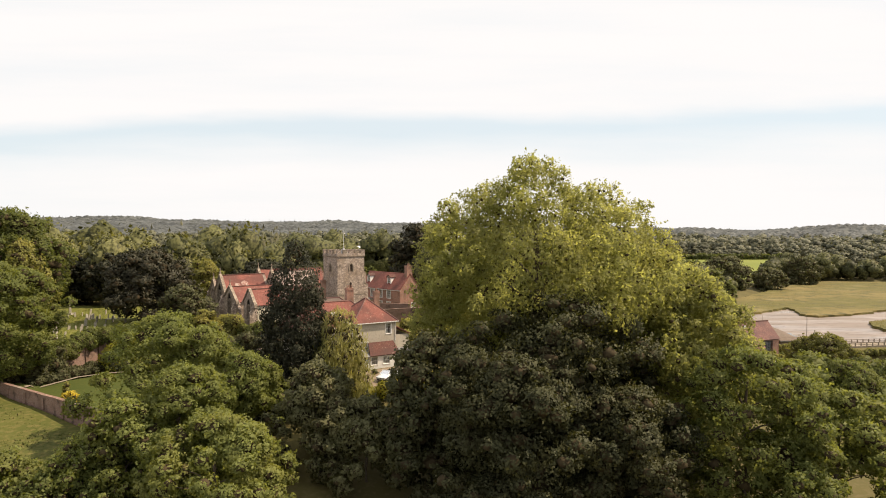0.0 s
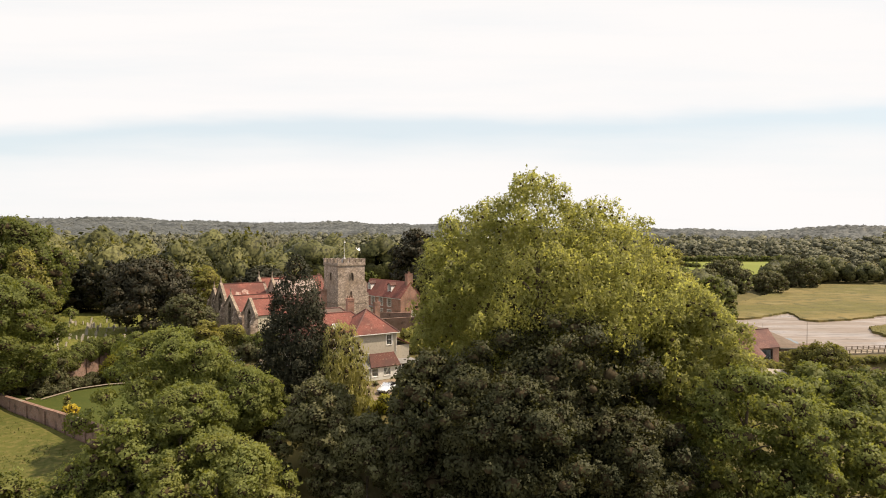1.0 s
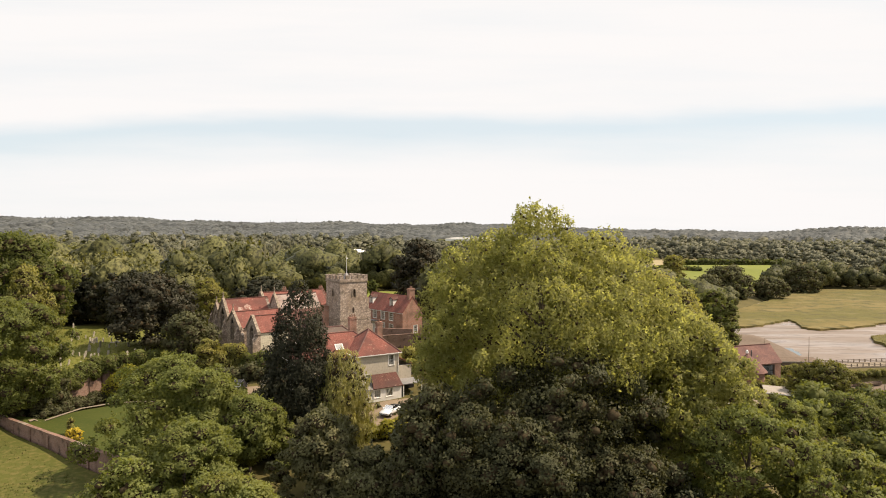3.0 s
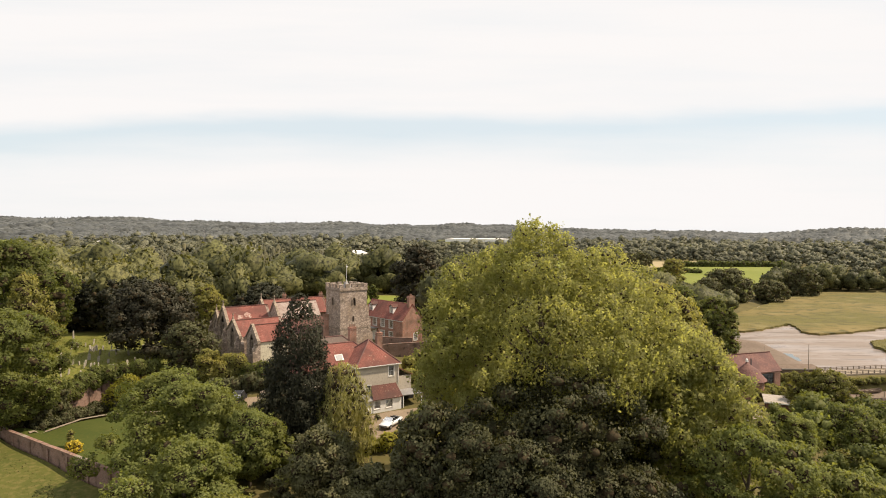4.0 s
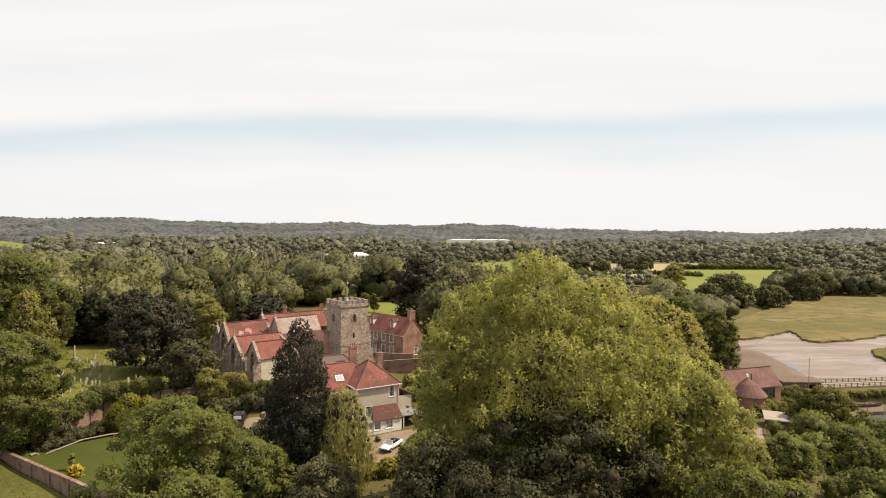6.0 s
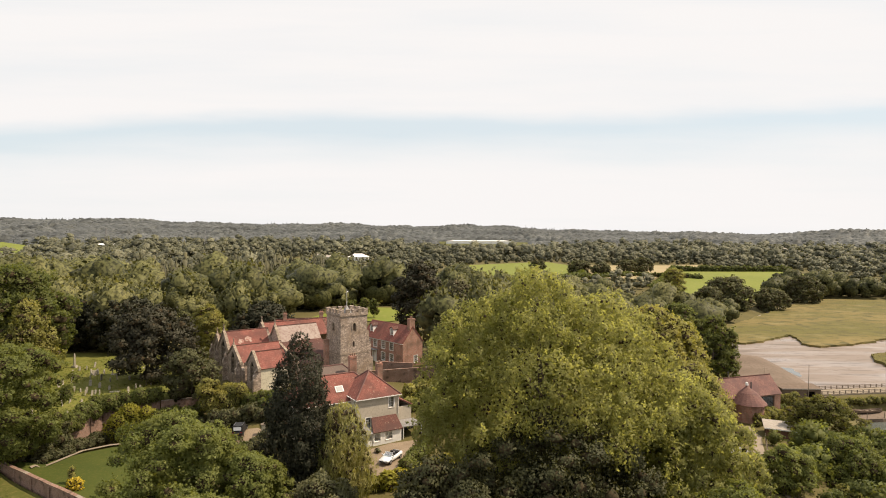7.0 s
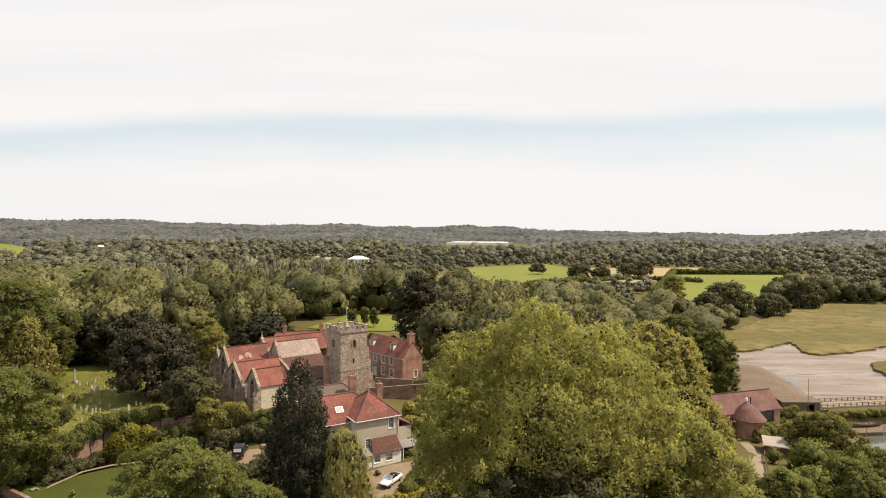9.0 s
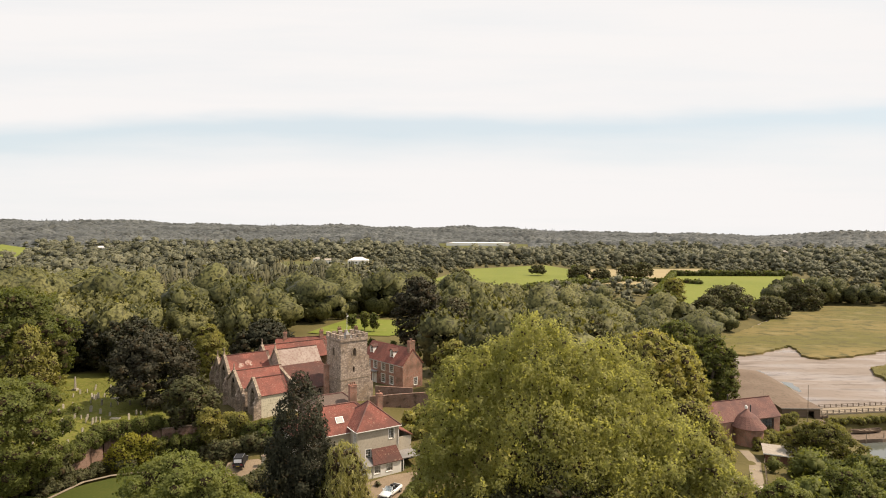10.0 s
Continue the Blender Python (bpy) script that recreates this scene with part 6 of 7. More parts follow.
def rear_ranges():
    """Red roofs and stacks seen past the nave."""
    for x, y, a, L, e, r, lab in ((-46, 160, 20, 15, 4.0, 7.0, "long red tiled roof behind the church"), (-33, 172, 20, 10, 3.6, 6.6, "red tiled cottage with brick stacks")):
        root = empty("cottage", pose(x, y, h(x, y) + 1.2, 0, 0, a), lab, "house")
        four_walls(root, 0, L, 0, 6, -2, e, BRICK)
        gable_roof(root, -0.2, L + 0.2, 3, 3, e, r, TILE)
        wall(root, (0.3, 6, 0), 270, [(0, e), (3, r - 0.2), (6, e)], [], 0.3, BRICK)
        wall(root, (L - 0.3, 0, 0), 90, [(0, e), (3, r - 0.2), (6, e)], [], 0.3, BRICK)
        chimney(root, 2.5, 3, r - 0.6, r + 1.5, 1.0, 0.8, 2)
        chimney(root, L - 2.5, 3, r - 0.6, r + 1.6, 1.0, 0.8, 2)


rear_ranges()


# ================= mill cottage by the creek =================


def mill_cottage():
    root = empty("mill_cottage", pose(58.8, 130.5, 8.2, 0, 0, 19), "low brick cottage with a pinkish tiled roof by the creek", "house")
    L, D, E, R = 20.5, 6.6, 3.6, 7.0
    go = [(0, -2), (0, E), (D / 2, R), (D, E), (D, -2)]
    wall(root, (0.3, 0, 0), 0, rect(0, L - 0.6, -2, E), [rect(14.6, 18.2, 0.2, 2.9)], 0.3, BRICK)
    wall(root, (L, 0, 0), 90, go, [], 0.3, BRICK)
    wall(root, (0, D, 0), 270, go, [], 0.3, BRICK)
    wall(root, (L - 0.3, D, 0), 180, rect(0, L - 0.6, -2, E), [], 0.3, BRICK)
    sash_window(root, (0.3, 0, 0), 0, 16.4, 0.2, 3.6, 2.7, 4, 2, 0.15, BLACKPAINT)
    gable_roof(root, -0.2, L + 0.25, D / 2, D / 2, E, R + 0.12, TILEPINK, label="weathered pinkish tile roof")
    # round-ended wing with a half-cone roof
    bm = bmesh.new()
    n, cx, cy, r = 20, 9.4, -1.6, 3.1
    ring = [(cx + r * math.cos(i * math.tau / n), cy + r * math.sin(i * math.tau / n)) for i in range(n)]
    v0, v1 = [bm.verts.new((x, y, -2)) for x, y in ring], [bm.verts.new((x, y, 2.7)) for x, y in ring]
    for i in range(n):
        bm.faces.new((v0[i], v0[(i + 1) % n], v1[(i + 1) % n], v1[i]))
    part("round_wall", bm, BRICK, root, "curved brick wall")
    bm = bmesh.new()
    rr = 3.7
    apex = (cx - 0.1, cy + 0.6, 6.3)
    low = [bm.verts.new((cx + rr * math.cos(i * math.tau / n), cy + rr * math.sin(i * math.tau / n), 2.6)) for i in range(n)]
    mid = [bm.verts.new((cx + rr * 0.5 * math.cos(i * math.tau / n), cy + 0.25 + rr * 0.5 * math.sin(i * math.tau / n), 4.85)) for i in range(n)]
    tip = bm.verts.new(apex)
    for i in range(n):
        j = (i + 1) % n
        bm.faces.new((low[i], low[j], mid[j], mid[i]))
        bm.faces.new((mid[i], mid[j], tip))
    part("cone_roof", bm, TILEPINK, root, "conical tiled roof")
    bm = bmesh.new()
    tube(bm, [(apex[0], apex[1], 6.4), (apex[0], apex[1], 6.9), (apex[0], apex[1], 7.1)], [0.35, 0.28, 0.1], 8)
    part("finial", bm, WHITE, root, "pale cap on the cone")
    bm = bmesh.new()
    tube(bm, [(cx + 2.0, cy + 1.4, 4.6), (cx + 2.0, cy + 1.4, 6.8)], [0.13, 0.13], 8)
    part("flue", bm, DARKMETAL, root)
    bm = bmesh.new()
    tube(bm, [(8.2, D / 2, 7.0), (8.2, D / 2, 8.3), (8.2, D / 2, 8.32), (8.2, D / 2, 8.5)], [0.09, 0.09, 0.18, 0.16], 8)
    part("flue", bm, DARKMETAL, root, "dark metal flue")
    return root


mill_cottage()


def shed():
    root = empty("shed", pose(65.9, 120.5, 6.3, 0, 0, -24), "red-brown boarded shed with a pale sloping roof", "shed")
    four_walls(root, 0, 5.6, 0, 4.6, -2, 2.6, REDBOARD, left=[rect(1.2, 2.6, -0.5, 2.1)], t=0.15)
    bm = bmesh.new()
    slab(bm, [(-0.5, -0.4, 2.62), (6.0, -0.4, 2.62), (6.0, 5.0, 3.0), (-0.5, 5.0, 3.0)], 0.14)
    part("roof", bm, FELT, root, "pale felt roof")
    part("fascia", boxes((-0.5, 6.0, -0.44, -0.403, 2.42, 2.66)), WHITE, root)
    return root


shed()


def hut():
    root = empty("hut", pose(47.4, 95.6, h(48.6, 97.6), 0, 0, 24), "small boarded hut with a grey felt roof", "shed")
    four_walls(root, 0, 3.2, 0, 4.2, -1, 2.1, TIMBER, front=[rect(1.0, 1.9, -0.4, 1.9)], t=0.12)
    bm = bmesh.new()
    slab(bm, [(-0.2, -0.25, 2.12), (3.4, -0.25, 2.12), (3.4, 4.4, 2.45), (-0.2, 4.4, 2.45)], 0.1)
    part("roof", bm, LEAD, root, "flat grey felt roof")
    part("door", boxes((1.02, 1.88, 0.03, 0.08, -0.4, 1.88)), FENCEWOOD, root)
    return root


hut()


# ================= creek works: causeway, fences, quay =================


def rail_fence(name, a, b, za, zb, n, high, label, rails=2, post=0.09, category="fence"):
    """Post and rail fence from a to b."""
    root = empty(name, pose(a[0], a[1], za), label, category)
    dx, dy, dz = b[0] - a[0], b[1] - a[1], zb - za
    for i in range(n + 1):
        f = i / n
        part("post", boxes((dx * f - post, dx * f + post, dy * f - post, dy * f + post, dz * f - 0.6, dz * f + high)), FENCEWOOD, root)
    d = Vector((dx, dy, dz))
    for k in range(rails):
        z = high * (0.92 - k * 0.42)
        m = Matrix.Translation((0, 0, z)) @ d.to_track_quat("X", "Z").to_matrix().to_4x4()
        bm = bmesh.new()
        box(bm, 0, d.length, -0.03 - post - 0.002, -post - 0.002, -0.06, 0.06, m)
        part("rail", bm, FENCEWOOD, root)
    return root


def causeway():
    bm = boxes((10, 110, 0, 5.5, -4, 0.0), (10, 110, -0.5, 0, -4, -0.4))
    c = tagged(part("causeway", bm, PATHM), "pale surfaced causeway across the creek", "causeway", kind="structure")
    c.matrix_basis = pose(90.85, 158.35, 5.0, 0, 0, 9)
    q = tagged(part("quay_wall", boxes((0, 13, -1.2, -0.52, -5, -0.15), (0, 9, -5, -1.22, -5, -0.3)), TIMBER), "dark timber-faced quay wall", "quay", kind="structure")
    q.matrix_basis = pose(90.85, 158.35, 5.0, 0, 0, 9)


causeway()


def grass_bank():
    """The bank between the causeway and the pond."""
    rng = np.random.default_rng(77)
    xs, prof = np.arange(11.0, 112.0, 0.9), [(-0.3, -0.25), (-0.9, -0.5), (-1.6, -0.9), (-2.3, -1.4), (-3.0, -2.0), (-3.8, -2.9), (-4.4, -4.2)]
    X = np.repeat(xs[:, None], len(prof), 1) + rng.uniform(-0.3, 0.3, (len(xs), len(prof)))
    Y = np.array([p[0] for p in prof])[None] + rng.uniform(-0.3, 0.3, X.shape) * np.array([0, 1, 1, 1, 1, 1, 1])
    Z = np.array([p[1] for p in prof])[None] + rng.uniform(-0.2, 0.25, X.shape) * np.array([0, 1, 1, 1, 1, 1, 0])
    idx = np.arange(X.size).reshape(X.shape)
    quads = np.stack([idx[:-1, :-1], idx[:-1, 1:], idx[1:, 1:], idx[1:, :-1]], -1).reshape(-1, 4)[:, ::-1]
    me = arrays_mesh("grass_bank", np.stack([X, Y, Z], -1).reshape(-1, 3), [quads])
    ob = tagged(part("grass_bank", me, UNDER), "rough green bank between causeway and pond", "bank", kind="structure")
    ob.matrix_basis = pose(90.85, 158.35, 5.0, 0, 0, 9)


grass_bank()


def quay_piles():
    root = empty("pile_row", pose(90.85, 158.35, 5.0, 0, 0, 9), "row of dark timber piles facing the quay", "piles", kind="structure")
    rnd = random.Random(8)
    me = None
    for i in range(10):
        if me is None:
            bm = bmesh.new()
            tube(bm, [(0, 0, -5.2), (0, 0, 0.25)], [0.17, 0.15], 7)
            pile = part("pile", bm, TIMBER, root)
            me = pile.data
        else:
            pile = new("pile", me)
            pile.parent = root
        pile.matrix_basis = pose(0.3 + i * 1.35, -1.4, rnd.uniform(-0.15, 0.1), rnd.uniform(-2, 2), rnd.uniform(-2, 2), i * 40)


quay_piles()


def boat_shed():
    """A low boarded shed at the landward end of the causeway."""
    root = empty("boat_shed", pose(90.2, 157.4, 4.6, 0, 0, -1), "low shed of dark weathered boards at the quay", "shed")
    four_walls(root, 0, 10.2, 0, 4.2, -1.5, 2.75, TIMBER, front=[rect(6.6, 8.6, -1.0, 2.1)], t=0.12)
    rnd_ = random.Random(3)
    me = None
    for i in range(34):
        x = 0.02 + i * 0.3
        if 6.4 < x < 8.6:
            continue
        if me is None:
            board = part("board", boxes((0, 0.26, -0.045, -0.004, -1.4, 2.6)), TIMBER, root)
            me = board.data
        else:
            board = new("board", me)
            board.parent = root
        board.matrix_basis = pose(x, rnd_.uniform(-0.012, 0.0), rnd_.uniform(-0.08, 0.05))
    bm = bmesh.new()
    slab(bm, [(-0.3, -0.35, 2.95), (10.5, -0.35, 2.95), (10.5, 4.5, 3.25), (-0.3, 4.5, 3.25)], 0.12)
    part("roof", bm, TIMBER, root, "flat dark roof")
    part("fascia", boxes((-0.32, 10.52, -0.40, -0.353, 2.72, 2.98)), FELT, root, "pale edge board")
    return root


boat_shed()
ca, sa = math.cos(radians(9)), math.sin(radians(9))
for off in (0.3, 5.3):
    ax, ay = 90.85 - sa * off + 10.3 * ca, 158.35 + ca * off + 10.3 * sa
    rail_fence("causeway_fence", (ax, ay), (ax + 95 * ca, ay + 95 * sa), 5.0, 5.0, 52, 1.0, "weathered post and rail fence along the causeway", 3, 0.1)
patch("water", sc((80, 90), (78, 100), (86, 118), (92, 131), (140, 138.5), (300, 160), (300, 60), (95, 60)), WATER, 0.35, 8, "still grey water of the mill pond", "water", level=0.0)
patch("mud_bank", sc((86, 133.5), (96, 138), (160, 148), (160, 142), (120, 135.5), (93, 131)), SHINGLE, 1.2, 3, "dark weedy bank under the quay", "bank", level=0.0, rough=0.3, drop=1.4)

patch("shingle_spit", sc((72, 150), (84, 176), (92, 192), (98, 192), (103, 190), (106, 186), (104, 170), (99, 153), (84, 145)), SHINGLE, 0.12, 3, "brown shingle bank beside the creek", "bank", rough=0.2)


def mast(name, x, y, z, high, label, r=0.06):
    bm = bmesh.new()
    tube(bm, [(0, 0, -0.5), (0, 0, high * 0.5), (0.02, 0, high)], [r, r * 0.85, r * 0.6], 8)
    ob = part(name, bm, FENCEWOOD)
    ob.matrix_basis = pose(x, y, z)
    return tagged(ob, label, "pole")


mast("flagpole", 93.72, 151.8, 4.6, 10.5, "tall grey pole at the quay", 0.09)
mast("flagpole", 78.2, 144.32, 5.0, 11.0, "thin pole behind the cottage", 0.04)
mast("mooring_post", 106.95, 131.1, -0.5, 6.0, "leaning mooring post in the pond")

# ================= walled garden and churchyard =================


def garden_wall(name, a, b, za, zb, high, thick, label, cap=True, material=None, foot=3.0):
    """Brick wall between two points, with a coping course."""
    d = math.hypot(b[0] - a[0], b[1] - a[1])
    ang = math.degrees(math.atan2(b[1] - a[1], b[0] - a[0]))
    n = max(2, int(d / 2.5))
    bm = bmesh.new()
    rnd = random.Random(int(d * 10))
    tops = [za + (zb - za) * i / n + high + rnd.uniform(-0.04, 0.04) for i in range(n + 1)]
    for i in range(n):
        v = box(bm, d * i / n, d * (i + 1) / n, 0, thick, -foot, 0)
        for k, z in ((4, tops[i]), (7, tops[i]), (5, tops[i + 1]), (6, tops[i + 1])):
            v[k].co.z = z - za
    bmesh.ops.remove_doubles(bm, verts=bm.verts[:], dist=0.001)
    root = part(name, bm, WALLBRICK)
    root.matrix_basis = pose(a[0], a[1], za, 0, 0, ang)
    tagged(root, label, "wall", kind="structure")
    if cap:
        cb = bmesh.new()
        for i in range(n):
            v = box(cb, d * i / n, d * (i + 1) / n - 0.01, -0.06, thick + 0.06, 0, 0)
            for k, z in enumerate([tops[i], tops[i + 1], tops[i + 1], tops[i]]):
                v[k].co.z = z - za + 0.002
                v[k + 4].co.z = z - za + 0.10
        part("coping", cb, WALLBRICK if material is None else ASHLAR, root)
    for i in range(1, n, 2):
        z = tops[i] - za
        part("pier", boxes((d * i / n - 0.24, d * i / n + 0.24, -0.16, -0.003, -foot, z - 0.25)), WALLBRICK, root)
    return root


garden_wall("garden_wall", (-69, 88.55), (-34.5, 67.39), 11.2, 11.0, 2.8, 0.4, "old red brick wall of the walled garden")
garden_wall("churchyard_wall", (-65.09, 90.39), (-61.64, 105.11), 12.0, 13.9, 3.0, 0.45, "brick retaining wall under the churchyard, half overgrown", cap=False, foot=4.0)
garden_wall("churchyard_wall", (-61.52, 105.22), (-53.24, 109.25), 13.0, 13.0, 3.8, 0.4, "brick wall between garden and churchyard")
garden_wall("churchyard_wall", (-53.13, 109.36), (-44.39, 112.7), 13.0, 13.2, 3.9, 0.4, "brick wall with a pale coping beside the churchyard", material=BRICK)
garden_wall("manor_wall", (-15.52, 120.17), (-2.3, 122.47), 18.2, 18.6, 2.0, 0.35, "brick garden wall before the manor")
garden_wall("manor_wall", (-14.95, 124.77), (-6.9, 123.05), 18.8, 18.8, 2.4, 0.35, "dark brick wall before the manor")
patch("garden_lawn", sc((-57.3, 76.2), (-45, 68.6), (-36, 63.1), (-33, 66), (-34, 74), (-38.5, 85), (-46, 86.9), (-49, 85.5), (-51.4, 83.5)), SHADELAWN, 0.08, 1.5, "mown lawn inside the walled garden", "lawn")
patch("garden_path", sc((-54.6, 76.6), (-53.8, 78.7), (-52.4, 84.0), (-49.6, 86.5), (-46.4, 87.7), (-39.5, 87.7), (-39.2, 87.2), (-46.2, 87.2), (-49.3, 86.0), (-51.9, 83.7), (-53.3, 78.5), (-54.1, 76.2)), PATHM, 0.22, 0.7, "pale path along the border", "path")
patch("field", sc((-75, 72), (-60, 76.6), (-30, 58.2), (-26, 50), (-30, 38), (-80, 38)), GRASS, 0.06, 2.0, "rough grass field with dry patches", "grass")
patch("churchyard", sc((-90, 130), (-60, 133), (-47, 118), (-40, 99), (-46.5, 95.5), (-54, 92), (-57.1, 79.3), (-66, 82), (-88, 108)), SUNGRASS, 0.06, 2.0, "sunlit churchyard grass", "grass")
blades("churchyard_grass", sc((-80, 122), (-60, 130), (-47, 116), (-41, 99), (-46.5, 96), (-54.3, 92.5), (-57.5, 81), (-66, 86)), 0.42, 0.28, 0.02, SUNGRASS, "long churchyard grass going to seed", 11, "grass", over_land=True)
blades("field_grass", sc((-70, 72), (-60, 75), (-37, 61), (-33, 50), (-60, 45)), 0.45, 0.22, 0.02, GRASS, "rough field grass", 12, "grass", over_land=True)
patch("drive", sc((-12.5, 79), (-8, 83), (-4, 84.5), (-4.2, 79), (-5.8, 74), (-8.8, 72.8)), GRAVEL, 0.07, 1.2, "gravel drive before the house", "drive")
patch("lane", sc((57.2, 110.5), (56.3, 104.5), (51, 94), (46.6, 85), (44.6, 75), (43.4, 64), (42.2, 64), (43.2, 75), (45.0, 86), (49.5, 95.2), (54.5, 105.2), (55.4, 110.5)), PATHM, 0.07, 1.5, "pale lane down to the creek", "lane")
patch("hard_standing", sc((46.6, 85.4), (49.8, 85.8), (49.6, 88.2), (46.8, 88.0)), FELT, 0.12, 1.2, "pale concrete slab beside the lane", "paving")
patch("forecourt", sc((-31.5, 84.5), (-27.4, 85.5), (-25, 84), (-26.0, 80.5), (-31, 80.0)), GRAVEL, 0.07, 1.2, "gravel yard beside the house", "drive")


def headstone(seed, wide, high, lean):
    rnd = random.Random(seed)
    n = 7
    outline = [(-wide / 2, -0.3), (-wide / 2, high * 0.78)] + [(wide / 2 * math.cos(math.pi - math.pi * i / n), high * 0.78 + high * 0.22 * math.sin(math.pi * i / n)) for i in range(1, n)] + [(wide / 2, high * 0.78), (wide / 2, -0.3)]
    return poly_wall(outline, [], 0.1)


rnd = random.Random(5)
stones = [part("headstone", headstone(i, 0.42 + 0.06 * i, 0.95 + 0.22 * i, 0), GRAVESTONE) for i in range(3)]
for i, s in enumerate(stones):
    tagged(s, "weathered grey headstone in the churchyard grass", "headstone", "churchyard graves")
    s.matrix_basis = pose(-66.7 - i * 2.5, 116.15 + i, h(-66.7 - i * 2.5, 116.15 + i), rnd.uniform(-6, 6), rnd.uniform(-6, 6), 20)
for k in range(120):
    x, y = rnd.uniform(-76, -47), rnd.uniform(88, 127)
    if inside_dist(np.array([x]), np.array([y]), [(-76, 122), (-62, 128), (-50, 104), (-48, 92), (-58, 86), (-68, 92)])[0] < 0:
        continue
    x, y = x * U, y * U
    copy_thing(stones[k % 3], pose(x, y, h(x, y), rnd.uniform(-9, 9), rnd.uniform(-9, 9), rnd.uniform(62, 118)))
ledger = tagged(part("ledger_stone", boxes((-0.9, 0.9, -0.4, 0.4, -0.2, 0.22)), GRAVESTONE), "pale flat tomb slab", "tomb", "churchyard graves")
ledger.matrix_basis = pose(-65.55, 109.25, h(-65.55, 109.25), 0, 0, 10)
for x, y, a in ((-56.5, 100, 8), (-63, 112, 20), (-60, 118, 12)):
    copy_thing(ledger, pose(x * U, y * U, h(x * U, y * U), 0, 0, a))
ob = bmesh.new()
box(ob, -0.5, 0.5, -0.5, 0.5, -0.3, 0.5)
tube(ob, [(0, 0, 0.5), (0, 0, 3.0), (0, 0, 3.4)], [0.36, 0.2, 0.02], 4)
obelisk = tagged(part("obelisk", ob, GRAVESTONE), "grey stone obelisk on a plinth", "monument", "churchyard graves")
obelisk.matrix_basis = pose(-85.1, 134.55, h(-85.1, 134.55))


def hedge(name, pts, wide, high, leaf, label, seed, card=0.22, tint=0.5, z_add=0.0, lump=0.9, level=None):
    """A clipped or rough hedge of small clumps along a line."""
    rng = np.random.default_rng(seed)
    c, size = [], []
    for (ax, ay), (bx, by) in zip(pts, pts[1:]):
        d = math.hypot(bx - ax, by - ay)
        for i in range(int(d / (lump * 0.7)) + 1):
            f = i / max(1, int(d / (lump * 0.7)))
            for lev in np.arange(lump * 0.5, high, lump * 0.8):
                x, y = ax + (bx - ax) * f + rng.normal(0, wide * 0.3), ay + (by - ay) * f + rng.normal(0, wide * 0.3)
                c.append((x, y, (h(x, y) if level is None else level) + z_add + lev + rng.normal(0, 0.15)))
                size.append(lump * rng.uniform(0.7, 1.3))
    c, size = np.array(c), np.array(size)
    n = int(1.6 * 4 * math.pi * (size ** 2).sum() * 0.5 / (card * card * 0.75))
    which = rng.choice(len(c), n, p=size ** 2 / (size ** 2).sum())
    d = unit(rng.normal(size=(n, 3)) + np.array([0, 0, 0.3]))
    pos = c[which] + d * (size[which] * rng.uniform(0.75, 1.15, n))[:, None]
    iv, if_ = ICO[1]
    core = (c[:, None] + iv[None] * (size * 0.78)[:, None, None]).reshape(-1, 3)
    cf = (if_[None] + (np.arange(len(c)) * len(iv))[:, None, None]).reshape(-1, 3)
    cv = cards(rng, pos, d, card)
    me = arrays_mesh(name, np.concatenate([core, cv]), [cf, card_faces(n, len(core))], np.concatenate([np.tile(iv, (len(c), 1)), soft(rng, d, d + np.array([0, 0, 0.3]))]))
    set_tint(me, np.full(len(me.vertices), tint))
    return tagged(part(name, shade_cores(me, LEAF[leaf] if leaf in LEAF else YELLOWBUSH, len(cf)), None), label, "hedge")


hedge("ivy_hedge", sc((-56.9, 79.6), (-53.9, 91.6), (-47, 95.4)), 1.3, 1.7, "oak", "unclipped green growth over the churchyard wall", 41, tint=0.5, z_add=0.0, lump=1.1)
hedge("holly_shrubs", sc((-57.5, 76.5), (-55.6, 80), (-54.9, 84)), 1.2, 2.4, "sycamore", "dark holly shrubs against the wall", 40, tint=0.45, lump=1.1, card=0.3)
hedge("laurel_bush", sc((-50, 90), (-45.8, 91.8)), 2.0, 4.0, "bright", "bushy yellow-green laurel by the churchyard wall", 42, tint=0.2, lump=1.3, card=0.3)
hedge("border_shrubs", sc((-55.2, 78.5), (-53.2, 85), (-51.6, 88.6), (-48, 89.4)), 0.9, 1.1, "sycamore", "dark border plants under the wall", 43, tint=0.35, lump=0.7)
hedge("laurel_hedge", sc((-36, 90), (-32, 92)), 1.4, 3.4, "willow", "bushy laurel before the chapel", 44, tint=0.5, lump=1.1)
hedge("clipped_hedge", sc((-31, 91.5), (-25, 92)), 1.0, 2.6, "oak", "sunlit hedge below the vestry wall", 45, tint=0.45, lump=0.9)
hedge("yew_hedge", sc((-47, 92.2), (-39, 94.8)), 1.2, 3.8, "oak", "dark clipped hedge along the churchyard wall", 46, tint=0.3)
hedge("golden_bush", sc((-45.6, 71.5), (-44.8, 71.2)), 0.4, 1.0, "gold", "round golden yellow shrub on the lawn edge", 47, lump=0.6)
hedge("grey_shrub", sc((-46.8, 73.0), (-46.6, 73.0)), 0.3, 2.2, "willow", "slender grey-green shrub on the lawn", 48, lump=0.5)
hedge("garden_shrubs", sc((-6, 98), (-2, 100), (2, 99)), 2.0, 2.6, "willow", "mixed garden shrubs behind the house", 49, card=0.38, tint=0.7, lump=1.1)
hedge("drive_hedge", sc((-4.9, 73.5), (-3.3, 78.0), (-2.6, 81.5)), 0.9, 1.5, "oak", "leafy hedge along the drive", 157, tint=0.5, lump=0.9, card=0.22)
